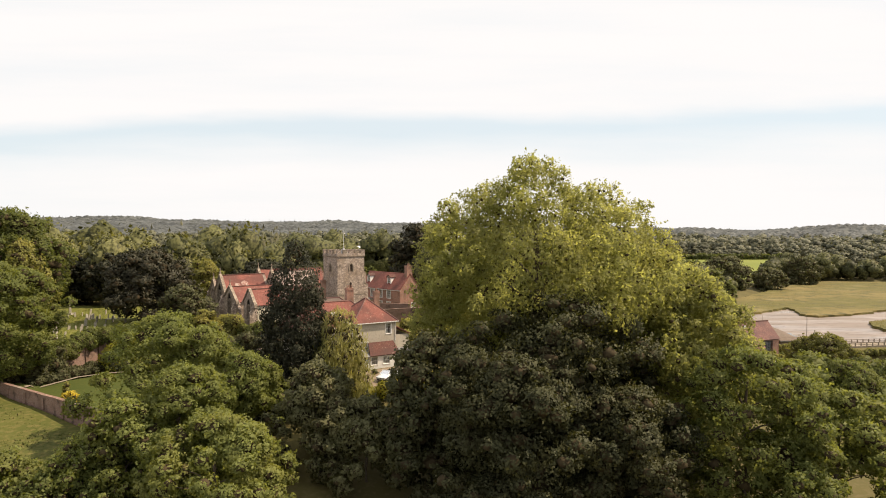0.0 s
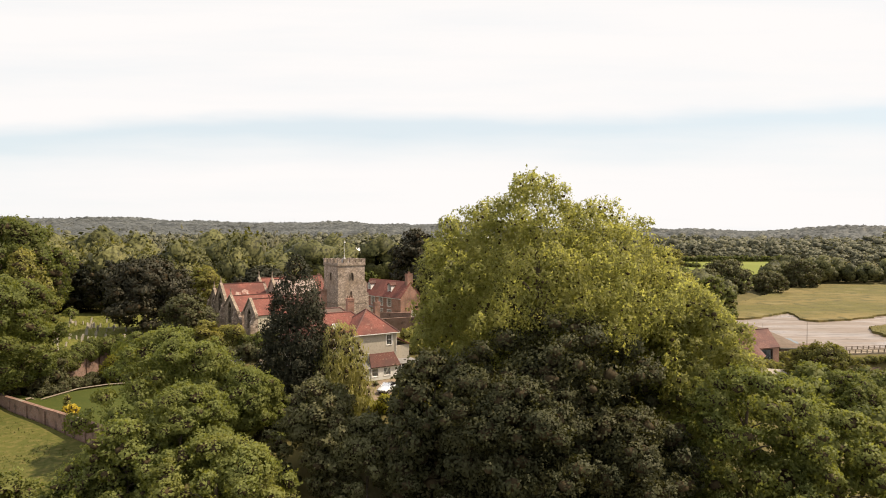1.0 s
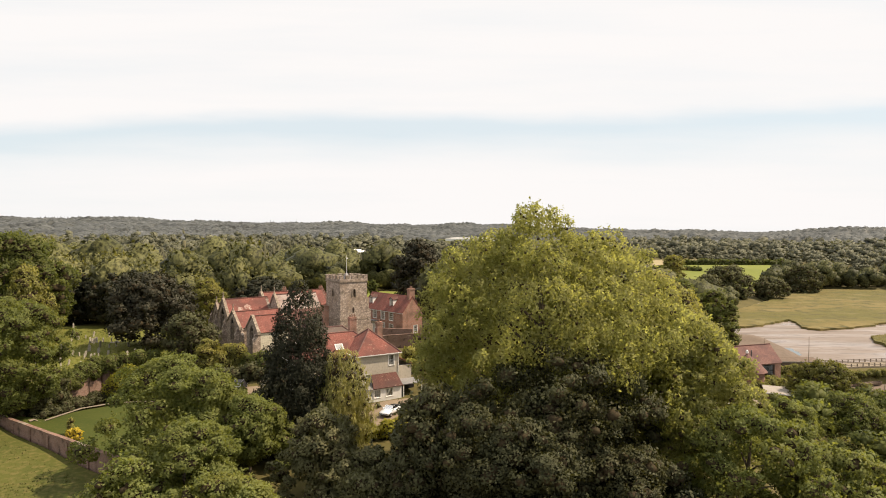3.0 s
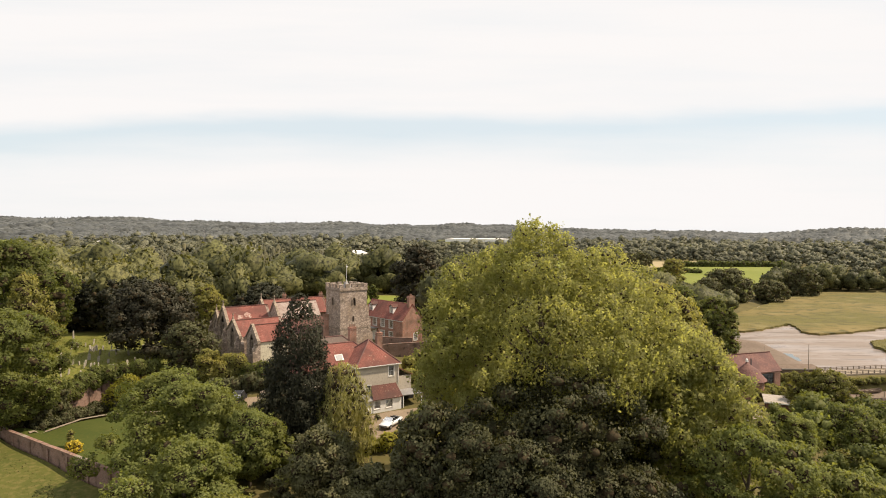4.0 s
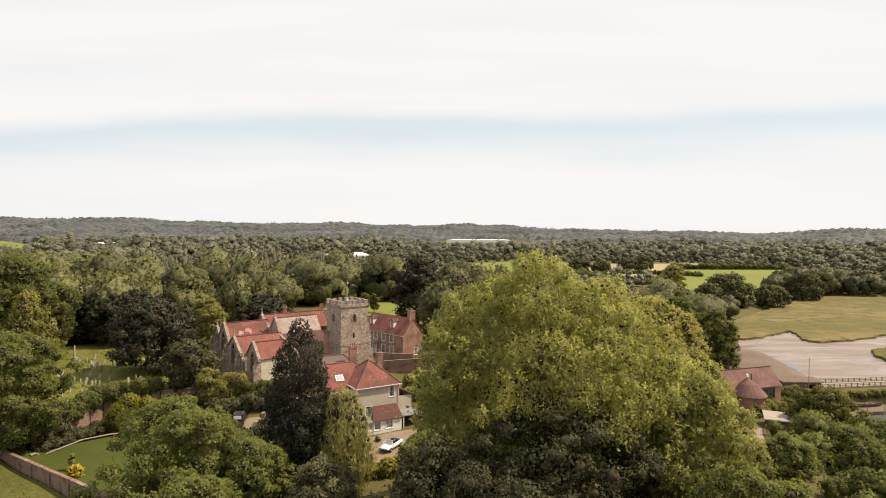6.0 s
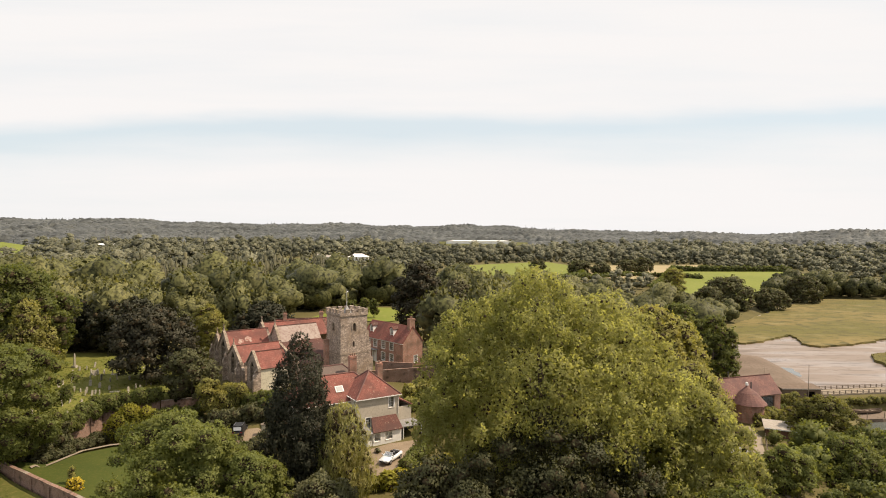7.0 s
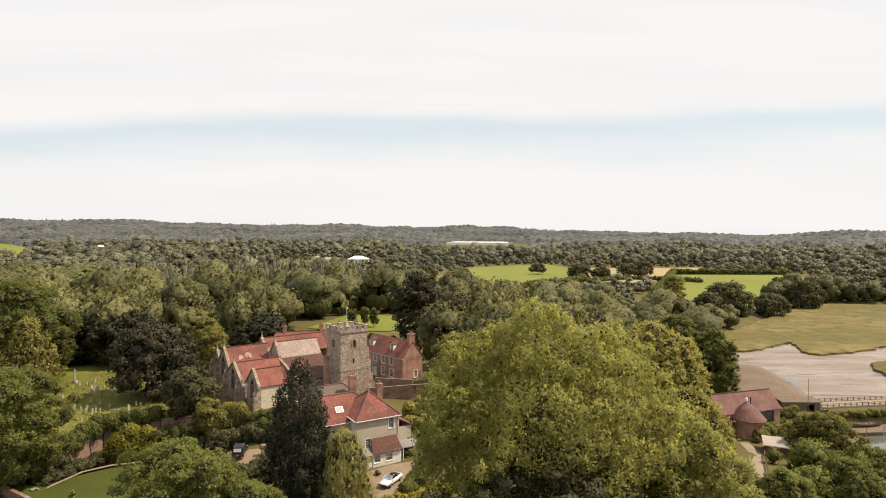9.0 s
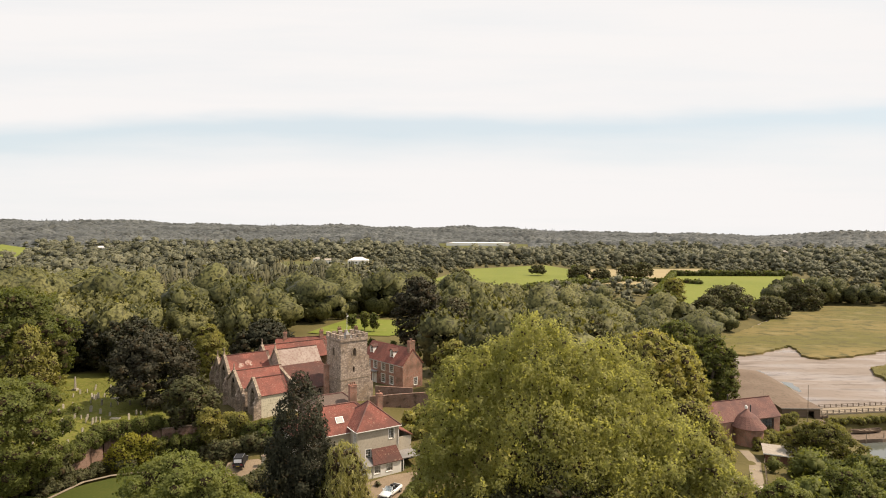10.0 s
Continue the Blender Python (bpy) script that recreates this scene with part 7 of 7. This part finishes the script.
hedge("garden_shrubs", sc((-12, 72), (-9, 70), (-3, 71), (0, 75)), 1.2, 1.6, "bright", "light green shrubs round the drive", 50, tint=0.4, lump=0.9, card=0.3)
hedge("bright_bush", sc((0, 88), (2, 92), (3, 97)), 1.6, 4.2, "bright", "vivid yellow-green bush beside the garden", 51, tint=0.75, lump=1.2, card=0.3)
hedge("clipped_ball", sc((-9.2, 79.6), (-9.1, 79.6)), 0.1, 0.9, "sycamore", "clipped dark ball bush by the door", 52, lump=0.7)
hedge("garden_shrubs", sc((-9.5, 92.5), (-5, 95), (-1, 97)), 1.4, 1.8, "willow", "flowering shrubs beside the house", 127, card=0.34, tint=0.6, lump=0.9)
hedge("manor_shrubs", sc((-12, 110), (-7, 109.5)), 0.8, 1.2, "oak", "shrubs along the manor front", 53, lump=0.7)


def car(name, m, paint, label, open_top=True):
    """A two-door car, 4.5 m long; local x forward."""
    root = empty(name, m, label, "car")
    L, W = 4.5, 1.78
    bm = bmesh.new()
    stations = [(-2.25, 0.45, 0.72, 0.70), (-2.1, 0.32, 0.90, 0.82), (-1.3, 0.30, 0.93, 0.88), (-0.4, 0.30, 0.86, 0.89), (0.7, 0.30, 0.90, 0.89), (1.5, 0.30, 0.80, 0.86), (2.05, 0.32, 0.68, 0.78), (2.25, 0.42, 0.56, 0.62)]
    rings = []
    for x, z0, z1, w in stations:
        rings.append([bm.verts.new(p) for p in ((x, -w * 0.9, z0), (x, -w, z0 + 0.18), (x, -w, z1 - 0.14), (x, -w * 0.86, z1), (x, 0, z1 + 0.03), (x, w * 0.86, z1), (x, w, z1 - 0.14), (x, w, z0 + 0.18), (x, w * 0.9, z0))])
    for a, b in zip(rings, rings[1:]):
        for k in range(9):
            bm.faces.new((a[k], a[(k + 1) % 9], b[(k + 1) % 9], b[k]))
    bm.faces.new(rings[0])
    bm.faces.new(list(reversed(rings[-1])))
    bmesh.ops.recalc_face_normals(bm, faces=bm.faces[:])
    part("body", bm, paint, root, smooth=True)
    if open_top:
        part("cockpit", boxes((-1.25, 0.55, -0.66, 0.66, 0.80, 0.925)), DARKSEAT, root, "dark open cockpit")
        for sx in (-0.9, -0.15):
            for sy in (-0.36, 0.36):
                part("seat", boxes((sx - 0.12, sx + 0.1, sy - 0.24, sy + 0.24, 0.85, 1.15)), DARKSEAT, root)
        part("folded_hood", boxes((-1.75, -1.2, -0.62, 0.62, 0.9, 1.02)), DARKSEAT, root, "folded dark hood")
    else:
        bm = bmesh.new()
        v = [bm.verts.new(p) for p in ((-2.2, -0.86, 0.72), (1.1, -0.84, 0.86), (1.1, 0.84, 0.86), (-2.2, 0.86, 0.72), (-2.08, -0.74, 1.78), (0.2, -0.70, 1.78), (0.2, 0.70, 1.78), (-2.08, 0.74, 1.78))]
        for f in ((4, 5, 6, 7), (0, 1, 5, 4), (1, 2, 6, 5), (2, 3, 7, 6), (3, 0, 4, 7)):
            bm.faces.new([v[i] for i in f])
        bmesh.ops.bevel(bm, geom=bm.edges[:], offset=0.06, segments=2, affect="EDGES")
        part("cabin", bm, paint, root, "tall dark cabin")
        # opaque pale pane, the reflection put into its colour
        rear = part("rear_window", boxes((-0.02, 0.0, -0.6, 0.6, -0.27, 0.27)), CLEARLAMP, root, "rear window coloured pale for its reflection")
        rear.matrix_basis = pose(-2.15, 0, 1.38, 0, 6.5, 0)
        plate = part("number_plate", boxes((-2.28, -2.255, -0.26, 0.26, 0.5, 0.62)), YELLOWPLATE, root, "plain yellow plate")
        for sy in (-1, 1):
            side = part("side_window", boxes((-1.7, 0.1, -0.01, 0.01, -0.22, 0.22)), DARKSEAT, root)
            side.matrix_basis = pose(0, sy * 0.80, 1.4, sy * 7, 0, 0)
        for sy in (-0.66, 0.66):
            part("roof_bar", boxes((-1.7, 0.0, sy - 0.03, sy + 0.03, 1.80, 1.86)), ALLOY, root)
    bm = bmesh.new()
    v = [bm.verts.new(p) for p in ((1.05, -0.72, 0.88), (1.05, 0.72, 0.88), (0.45, 0.6, 1.36), (0.45, -0.6, 1.36))]
    f = bm.faces.new(v)
    bmesh.ops.solidify(bm, geom=[f], thickness=0.02)
    part("windscreen", bm, GLASS, root)
    bm = bmesh.new()
    tube(bm, [(1.03, -0.74, 0.88), (0.44, -0.62, 1.38), (0.44, 0.62, 1.38), (1.03, 0.74, 0.88)], [0.035] * 4, 6)
    part("windscreen_frame", bm, paint, root)
    for sx in (-1.4, 1.38):
        for sy in (-1, 1):
            bm = bmesh.new()
            tube(bm, [(sx, sy * 0.70, 0.31), (sx, sy * 0.905, 0.31)], [0.31, 0.31], 18)
            w = part("wheel", bm, RUBBER, root)
            bm = bmesh.new()
            tube(bm, [(sx, sy * 0.86, 0.31), (sx, sy * 0.915, 0.31)], [0.2, 0.19], 14)
            part("rim", bm, ALLOY, w)
    for sy in (-0.58, 0.58):
        part("headlight", boxes((2.0, 2.17, sy - 0.18, sy + 0.18, 0.52, 0.66)), CLEARLAMP, root)
        part("tail_light", boxes((-2.22, -2.12, sy - 0.17, sy + 0.17, 0.66, 0.8)), REDLAMP, root)
        part("door_mirror", boxes((0.72, 0.86, sy * 1.65 - 0.1, sy * 1.65 + 0.1, 0.92, 1.06)), paint, root)
    return root


car("convertible_car", pose(-8.3, 88.8, h(-8.3, 88.8) + 0.1, 0, 0, 243), CARPAINT, "silver-white open-top car parked on the gravel drive")
car("parked_van", pose(-33.9, 96.6, h(-33.9, 96.6) + 0.09, 0, 0, 97), BLACKCAR, "black people carrier parked on the gravel yard", open_top=False)


def gate_pier(x, y):
    root = empty("gate_pier", pose(x, y, h(x, y), 0, 0, 12), "cream rendered gate pier with a stone cap", "pier")
    part("shaft", boxes((-0.3, 0.3, -0.3, 0.3, -0.4, 1.7)), CHALK, root)
    bm = boxes((-0.4, 0.4, -0.4, 0.4, 1.702, 1.82))
    v = [bm.verts.new((a * 0.34, b * 0.34, 1.822)) for a, b in ((-1, -1), (1, -1), (1, 1), (-1, 1))]
    t = bm.verts.new((0, 0, 2.05))
    for i in range(4):
        bm.faces.new((v[i], v[(i + 1) % 4], t))
    part("cap", bm, ASHLAR, root)


gate_pier(-30.0, 96.4)
gate_pier(-27.6, 97.2)


def greenhouse(x, y, ang):
    """A small curved greenhouse with a pale ribbed cover."""
    root = empty("greenhouse", pose(x, y, h(x, y), 0, 0, ang), "small grey curved greenhouse beside the conifer", "greenhouse")
    n, L, w, high = 12, 3.4, 1.5, 2.7
    prof = [(-w * math.cos(math.pi * i / n), high * math.sin(math.pi * i / n) ** 0.7) for i in range(n + 1)]
    bm = bmesh.new()
    rows = [[bm.verts.new((xx, p, q)) for p, q in prof] for xx in (0, L)]
    for i in range(n):
        bm.faces.new((rows[0][i], rows[1][i], rows[1][i + 1], rows[0][i + 1]))
    bmesh.ops.solidify(bm, geom=bm.faces[:], thickness=0.04)
    part("cover", bm, FROSTED, root)
    for k in range(4):
        bm = bmesh.new()
        tube(bm, [(0.04 + (L - 0.08) * k / 3, p * 1.02, q * 1.02) for p, q in prof], [0.04] * (n + 1), 6)
        part("rib", bm, LEAD, root)


greenhouse(-31.5, 104.5, 35)

# ================= more garden growth =================
hedge("yard_hedge", sc((-33.5, 86.2), (-29.5, 88), (-26.5, 87.5)), 1.3, 2.0, "sycamore", "dark hedge behind the yard", 151, tint=0.5, lump=1.0, card=0.26)
hedge("dark_shrubs", sc((-38.5, 92), (-36.5, 95)), 1.4, 2.2, "sycamore", "dark shrubs beside the chapel", 54, tint=0.6, lump=1.1, card=0.3)
hedge("garden_shrubs", sc((-38, 82), (-35, 84)), 2.0, 1.8, "oak", "rough garden shrubs behind the maples", 55, card=0.34, tint=0.4, lump=1.1)
hedge("garden_shrubs", sc((-33, 78), (-27.5, 78), (-23.5, 84.5)), 1.4, 0.9, "sycamore", "low dark garden shrubs", 56, card=0.34, tint=0.6, lump=1.1)
hedge("garden_shrubs", sc((-28, 89), (-22, 90)), 1.6, 2.4, "oak", "overgrown shrubs below the vestry", 57, card=0.28, tint=0.3, lump=1.0)
tree("ornamental_tree", "willow", -41.97, 104.65, 22.54, 2.53, "light green small tree before the chapel", low=1.0, lobe=0.9, card=0.22, seed=63, tint=0.45, fill=0.8)
tree("garden_tree", "bright", 2.88, 106.95, 23.57, 2.99, "small yellow-green garden tree", low=0.8, lobe=1.0, card=0.26, seed=64, tint=0.6, fill=0.8)
tree("garden_tree", "oak", 4.6, 119.6, 27.6, 4.6, "leafy garden tree beside the manor", low=1.0, lobe=1.3, card=0.3, seed=65, tint=0.6)
tree("garden_tree", "willow", 1.72, 135.7, 29.32, 4.37, "light leafy tree beside the manor", low=1.0, lobe=1.3, card=0.3, seed=66, tint=0.7)
tree("conifer_tree", "conifer", 3.22, 172.5, 35.65, 3.68, "slender olive green conifer", shape="column", low=0.8, lobe=1.1, card=0.34, seed=67, tint=0.9, cover=1.8)
tree("poplar_tree", "willow", 125.35, 324.3, 31.05, 6.44, "pale grey-green poplar above the marsh", shape="column", low=0.8, lobe=1.8, card=0.45, seed=68, tint=0.5, cover=1.8)
tree("oak_tree", "sycamore", 181.7, 381.8, 22.42, 14.95, "dark broad oak at the marsh edge", low=0.3, lobe=2.6, card=0.7, seed=69, tint=0.6, cover=1.8)
tree("oak_tree", "sycamore", 211.6, 384.1, 14.95, 10.92, "dark rounded oak at the marsh edge", low=0.3, lobe=2.4, card=0.7, seed=70, tint=0.7, cover=1.8)
tree("oak_tree", "sycamore", 163.3, 365.7, 17.25, 10.35, "dark oak at the marsh edge", low=0.3, lobe=2.4, card=0.7, seed=71, tint=0.6, cover=1.8)
tree("oak_tree", "sycamore", 259.9, 427.8, 20.7, 12.65, "dark oak beside the reed bed", low=1.0, lobe=2.6, card=0.75, seed=72, tint=0.5, cover=1.8)
for i, (x, y, r) in enumerate(((168, 545, 11), (184, 552, 12), (118, 520, 11), (134, 508, 10), (92, 585, 9), (12, 468, 10), (-16, 478, 11))):
    tree("field_oak", "sycamore", x * U, y * U, h(x * U, y * U) + r * 1.45, r, "dark lone oak among the fields", low=2.5, lobe=2.6, card=0.9, seed=75 + i, tint=0.55, cover=1.6, group="field trees")
hedge("field_hedge", sc((50, 390), (112, 478), (150, 690)), 1.5, 4.0, "oak", "hedge between two fields", 58, card=1.9, tint=0.2, lump=2.8)
hedge("field_hedge", sc((140, 395), (175, 470), (228, 590), (345, 592)), 1.5, 4.0, "oak", "dark hedge along the meadow", 59, card=1.9, tint=0.2, lump=2.8)
hedge("field_hedge", sc((112, 478), (160, 520), (215, 500)), 1.5, 3.5, "oak", "hedge across the fields", 60, card=1.9, tint=0.2, lump=2.8)
for i, (x, y) in enumerate(((-30.5, 192), (-27, 197), (-23.5, 194))):
    tree("lawn_tree", "oak", x * U, y * U, h(x * U, y * U) + 7.5, 1.7, "small clipped tree on the lawn", shape="column", low=2.0, lobe=0.9, card=0.36, seed=90 + i, tint=0.4, group="lawn trees")


def far_building(name, x, y, ang, L, D, E, R, wall_mat, roof_mat, label, bays):
    """A distant building with bays of windows, its height fitted to the camera's view."""
    root = empty(name, pose(x, y, h(x, y), 0, 0, ang), label, "building")
    holes = [rect(L * (i + 0.25) / bays, L * (i + 0.75) / bays, E * 0.3, E * 0.7) for i in range(bays)]
    four_walls(root, 0, L, 0, D, -2, E, wall_mat, front=holes, t=0.4)
    hip_roof(root, 0, L, 0, D, E, R, roof_mat, axis="x" if L > D else "y", over=0.5)
    for i in range(bays):
        part("pane", boxes((L * (i + 0.25) / bays, L * (i + 0.75) / bays, 0.2, 0.25, E * 0.3, E * 0.7)), LEADGLASS, root)
    return root


def pylon(x, y, high):
    """A lattice pylon with three pairs of arms."""
    root = empty("electricity_pylon", pose(x, y, h(x, y), 0, 0, 20), "thin grey lattice pylon above distant trees", "pylon", "pylons")
    body = bmesh.new()
    w = lambda z: 3.2 * (1 - z / high) ** 0.8 + 0.35
    for sx in (-1, 1):
        for sy in (-1, 1):
            tube(body, [(sx * w(z), sy * w(z), z) for z in (0, high * 0.35, high * 0.7, high * 0.98)], [0.22, 0.2, 0.16, 0.12], 5)
    for i in range(9):
        z0, z1 = high * i / 9, high * (i + 1) / 9 - 0.3
        for sy in (-1, 1):
            tube(body, [(-w(z0), sy * w(z0), z0), (w(z1), sy * w(z1), z1)], [0.1, 0.1], 4)
            tube(body, [(w(z0), sy * w(z0), z0), (-w(z1), sy * w(z1), z1)], [0.1, 0.1], 4)
    part("lattice_tower", body, LEAD, root)
    for z, reach in ((0.66, 6.5), (0.8, 5.5), (0.93, 4.0)):
        arm = bmesh.new()
        tube(arm, [(-reach, 0, high * z), (0, 0, high * z + 0.9), (reach, 0, high * z)], [0.12, 0.22, 0.12], 5)
        tube(arm, [(-reach, 0, high * z), (reach, 0, high * z)], [0.12, 0.12], 5)
        part("cross_arm", arm, LEAD, root)


for x, y, high in ((-741, 1290, 42), (-528, 1300, 42), (-340, 1310, 40)):
    pylon(x, y, high)
far_building("warehouse", 2.99, 1599.65, -3, 181, 50, 9, 11, WHITE, WHITE, "long white warehouse among distant trees", 0)
far_building("glasshouse", -151.8, 920, 5, 32, 20, 7, 12, WHITE, WHITE, "white glasshouse beyond the woods", 6)
far_building("farm_shed", -197.8, 920, 4, 30, 14, 7, 9.5, WHITE, FELT, "long pale farm shed", 6)
far_building("farm_shed", -213.9, 954.5, 4, 14, 12, 8, 10.5, WHITE, FELT, "pale farm shed with a low roof", 3)
far_building("cottage", -140.3, 235.75, 25, 9, 8, 5, 10, WHITE, LEADTILE, "cottage gable half hidden in trees", 3)
far_building("depot", -715, 1200, 3, 46, 18, 10, 13, WHITE, WHITE, "long white depot among distant trees", 8)
for x, y, a in ((622, 1195, 10), (640, 1215, -8), (662, 1190, 5), (700, 1230, 0)):
    far_building("villa", x, y, a, 14, 9, 9, 13, WHITE, FELT, "pale house among distant trees", 3)
far_building("bungalow", -135.7, 301.3, 10, 12, 8, 5, 8, WHITE, FELT, "pale-roofed bungalow among trees", 4)

for i, (x, y, top, r) in enumerate(((64, 141, 23, 5.6), (70, 156, 18, 5.5), (77, 170, 14, 5.0), (60, 152, 25, 6.5), (84, 190, 11, 5.5), (90, 214, 11, 6.5), (98, 238, 11, 6.5))):
    tree("alder_tree", "oak", x * U, y * U, top * U, r * U, "green alder beside the creek", low=0.4, lobe=1.4, card=0.34, seed=100 + i, tint=(0.35, 0.6, 0.7, 0.45)[i % 4], fill=0.7, cover=1.9)

# ================= small things in the creek =================
patch("pool", sc((98.5, 195.5), (100, 202), (104, 204.5), (109.5, 204), (108.5, 199.5), (104, 195.5)), WATER, 0.06, 1.5, "shallow pool left on the mud", "water", level=0.0, rough=0.3)
patch("pool", sc((107.5, 189), (110, 187), (108, 178), (105.8, 176), (106.5, 183)), WATER, 0.03, 1.2, "narrow pool at the mud's edge", "water", level=0.0, rough=0.3)
CHANNEL = rough_mat("dark_channel_mud", (0.15, 0.115, 0.09), (0.19, 0.145, 0.115), (0.11, 0.085, 0.065), 0.2, 1.2, 0.5, world_space=True)


def channel(pts, wide, label):
    """A sunken runnel in the mud, as a thin dark sheet."""
    up, down = [], []
    rnd = random.Random(int(pts[0][0]))
    for i, (x, y) in enumerate(pts):
        w = wide * (0.5 + rnd.uniform(0, 0.8)) * (0.3 if i in (0, len(pts) - 1) else 1)
        up.append((x, y + w))
        down.append((x + rnd.uniform(-0.5, 0.5), y - w))
    patch("mud_channel", sc(*(up + down[::-1])), CHANNEL, 0.02, 2.5, label, "mud", level=0.0, rough=0.15)


channel([(112, 217), (117, 219.5), (121, 221), (126, 220.5), (131, 222)], 0.5, "dark runnel winding over the mud")
channel([(126, 200), (134, 199), (143, 200.5), (150, 199), (158, 200)], 0.45, "long dark runnel across the mud")
channel([(118, 186), (130, 185), (146, 187), (160, 186)], 0.3, "faint runnel across the mud")
channel([(109, 205), (113, 206), (117, 205)], 0.5, "short dark runnel on the mud")
channel([(145, 228), (150, 229), (158, 229.5), (168, 233), (180, 240)], 0.35, "runnel under the reed edge")


def rowing_boat(m, label, length=6.5):
    root = empty("boat", m, label, "boat")
    bm = bmesh.new()
    n, rings = 10, []
    for i in range(n + 1):
        f = i / n
        w = 1.0 * math.sin(math.pi * (0.06 + 0.9 * f)) ** 0.6
        sheer = 0.75 + 0.35 * (2 * f - 1) ** 2
        x = (f - 0.5) * length
        rings.append([bm.verts.new(p) for p in ((x, -w, sheer), (x, -w * 0.75, 0.25), (x, 0, 0.0), (x, w * 0.75, 0.25), (x, w, sheer), (x, w * 0.9, sheer), (x, w * 0.65, 0.35), (x, 0, 0.15), (x, -w * 0.65, 0.35), (x, -w * 0.9, sheer))])
    for a, b in zip(rings, rings[1:]):
        for k in range(10):
            bm.faces.new((a[k], a[(k + 1) % 10], b[(k + 1) % 10], b[k]))
    bm.faces.new(rings[0])
    bm.faces.new(list(reversed(rings[-1])))
    bmesh.ops.recalc_face_normals(bm, faces=bm.faces[:])
    part("hull", bm, TIMBER, root, "dark tarred hull")
    for x in (-1.6, 0.2, 1.7):
        part("thwart", boxes((x - 0.15, x + 0.15, -0.8, 0.8, 0.55, 0.6)), FENCEWOOD, root)
    return root


rowing_boat(pose(112.12, 156.4, 1.3, 0, 0, 10), "old dark wooden boat lying under the quay", 9)
rowing_boat(pose(119.6, 150.65, 0.25, 4, 0, -6), "small dark boat moored in the pond", 5.5)
for i, (x, y, z) in enumerate(((94, 131, 3.4), (99, 132.5, 3.2), (104, 133.5, 3.4), (109, 134, 3.0))):
    mast("mooring_post", x * U, y * U, -0.5, z, "weathered mooring post beside the quay", 0.12)
rail_fence("lane_fence", (65.0, 119.2), (54.2, 98.2), h(65.0, 119.2), h(54.2, 98.2), 12, 1.1, "brown post and rail fence beside the lane", 2, 0.07)

woods("wood", 380, 640, 10.5, 6.0, T_MID, LEAF["wood"], "tree belt behind the reed bed", 9, area=sc((208, 388), (217, 375), (249, 401), (290, 393), (520, 412), (520, 445), (290, 428), (240, 432)), shy=False, tall=1.0)
tree("willow_tree", "willow", -57.5, 144.9, 29.21, 3.91, "light green tree behind the chancel", low=1.0, lobe=1.2, card=0.28, seed=120, tint=0.4, fill=0.7)
tree("willow_tree", "willow", -63.25, 156.4, 29.32, 4.6, "pale green tree behind the church", low=1.0, lobe=1.3, card=0.28, seed=121, tint=0.35, fill=0.7)
tree("sallow_bush", "oak", 66.6, 109.5, 10.4, 2.3, "leafy bush beside the lane fence", "bush", shape="mound", low=0.3, lobe=1.0, card=0.28, seed=122, tint=0.55, fill=0.7)
tree("sallow_bush", "oak", 60.95, 97.75, 12.88, 3.45, "light green bush beside the lane", "bush", shape="mound", low=0.3, lobe=1.0, card=0.19, seed=123, tint=0.8, fill=0.7)
tree("sallow_bush", "oak", 74.17, 110.4, 11.04, 3.45, "dark bush behind the shed", "bush", shape="mound", low=0.3, lobe=1.0, card=0.28, seed=124, tint=0.35, fill=0.7)
hedge("bank_scrub", sc((60, 112), (66, 118), (74, 122)), 1.8, 1.4, "willow", "grey-green scrub between cottage and pond", 125, card=0.3, tint=0.3, lump=1.0)
hedge("garden_shrubs", sc((-5, 97), (-1, 101), (3, 103)), 1.6, 1.6, "oak", "rose bushes and shrubs by the garden wall", 126, card=0.38, tint=0.5, lump=0.9)
hedge("bank_grass", [(103, 157.6), (112, 158.6), (122, 160.2), (140, 163)], 0.9, 0.8, "willow", "rough grass and weeds along the causeway bank", 152, card=0.3, tint=0.2, lump=0.8, level=3.5)
hedge("tamarisk_bush", [(86.5, 151.5), (90.5, 152.0)], 1.0, 2.4, "willow", "feathery grey-green tamarisk before the boat shed", 153, card=0.24, tint=0.25, lump=0.9)
hedge("cottage_shrubs", [(80.0, 143.5), (83.5, 146.0)], 0.8, 1.4, "oak", "low shrubs beside the cottage", 154, card=0.24, tint=0.35, lump=0.8)
hedge("lane_scrub", [(58.5, 97), (62, 101), (66, 104)], 1.6, 1.6, "willow", "grey-green scrub beside the lane", 155, card=0.26, tint=0.3, lump=1.0)
hedge("lane_scrub", [(60, 88), (68, 91), (76, 95)], 2.0, 1.8, "willow", "brownish scrub on the slope below the lane", 156, card=0.26, tint=0.35, lump=1.1)
for i, (x, y, r) in enumerate(((-40, 190, 1.6), (-33, 196, 1.4), (-25, 199, 1.5), (-17, 192, 1.7), (-46, 199, 1.8), (-11, 202, 2.0))):
    tree("garden_shrub", "oak", x, y, h(x, y) + r * 1.7, r, "rounded green shrub before the lawn", "bush", shape="mound", low=0.2, lobe=0.7, card=0.24, seed=160 + i, tint=0.4, group="lawn shrubs")
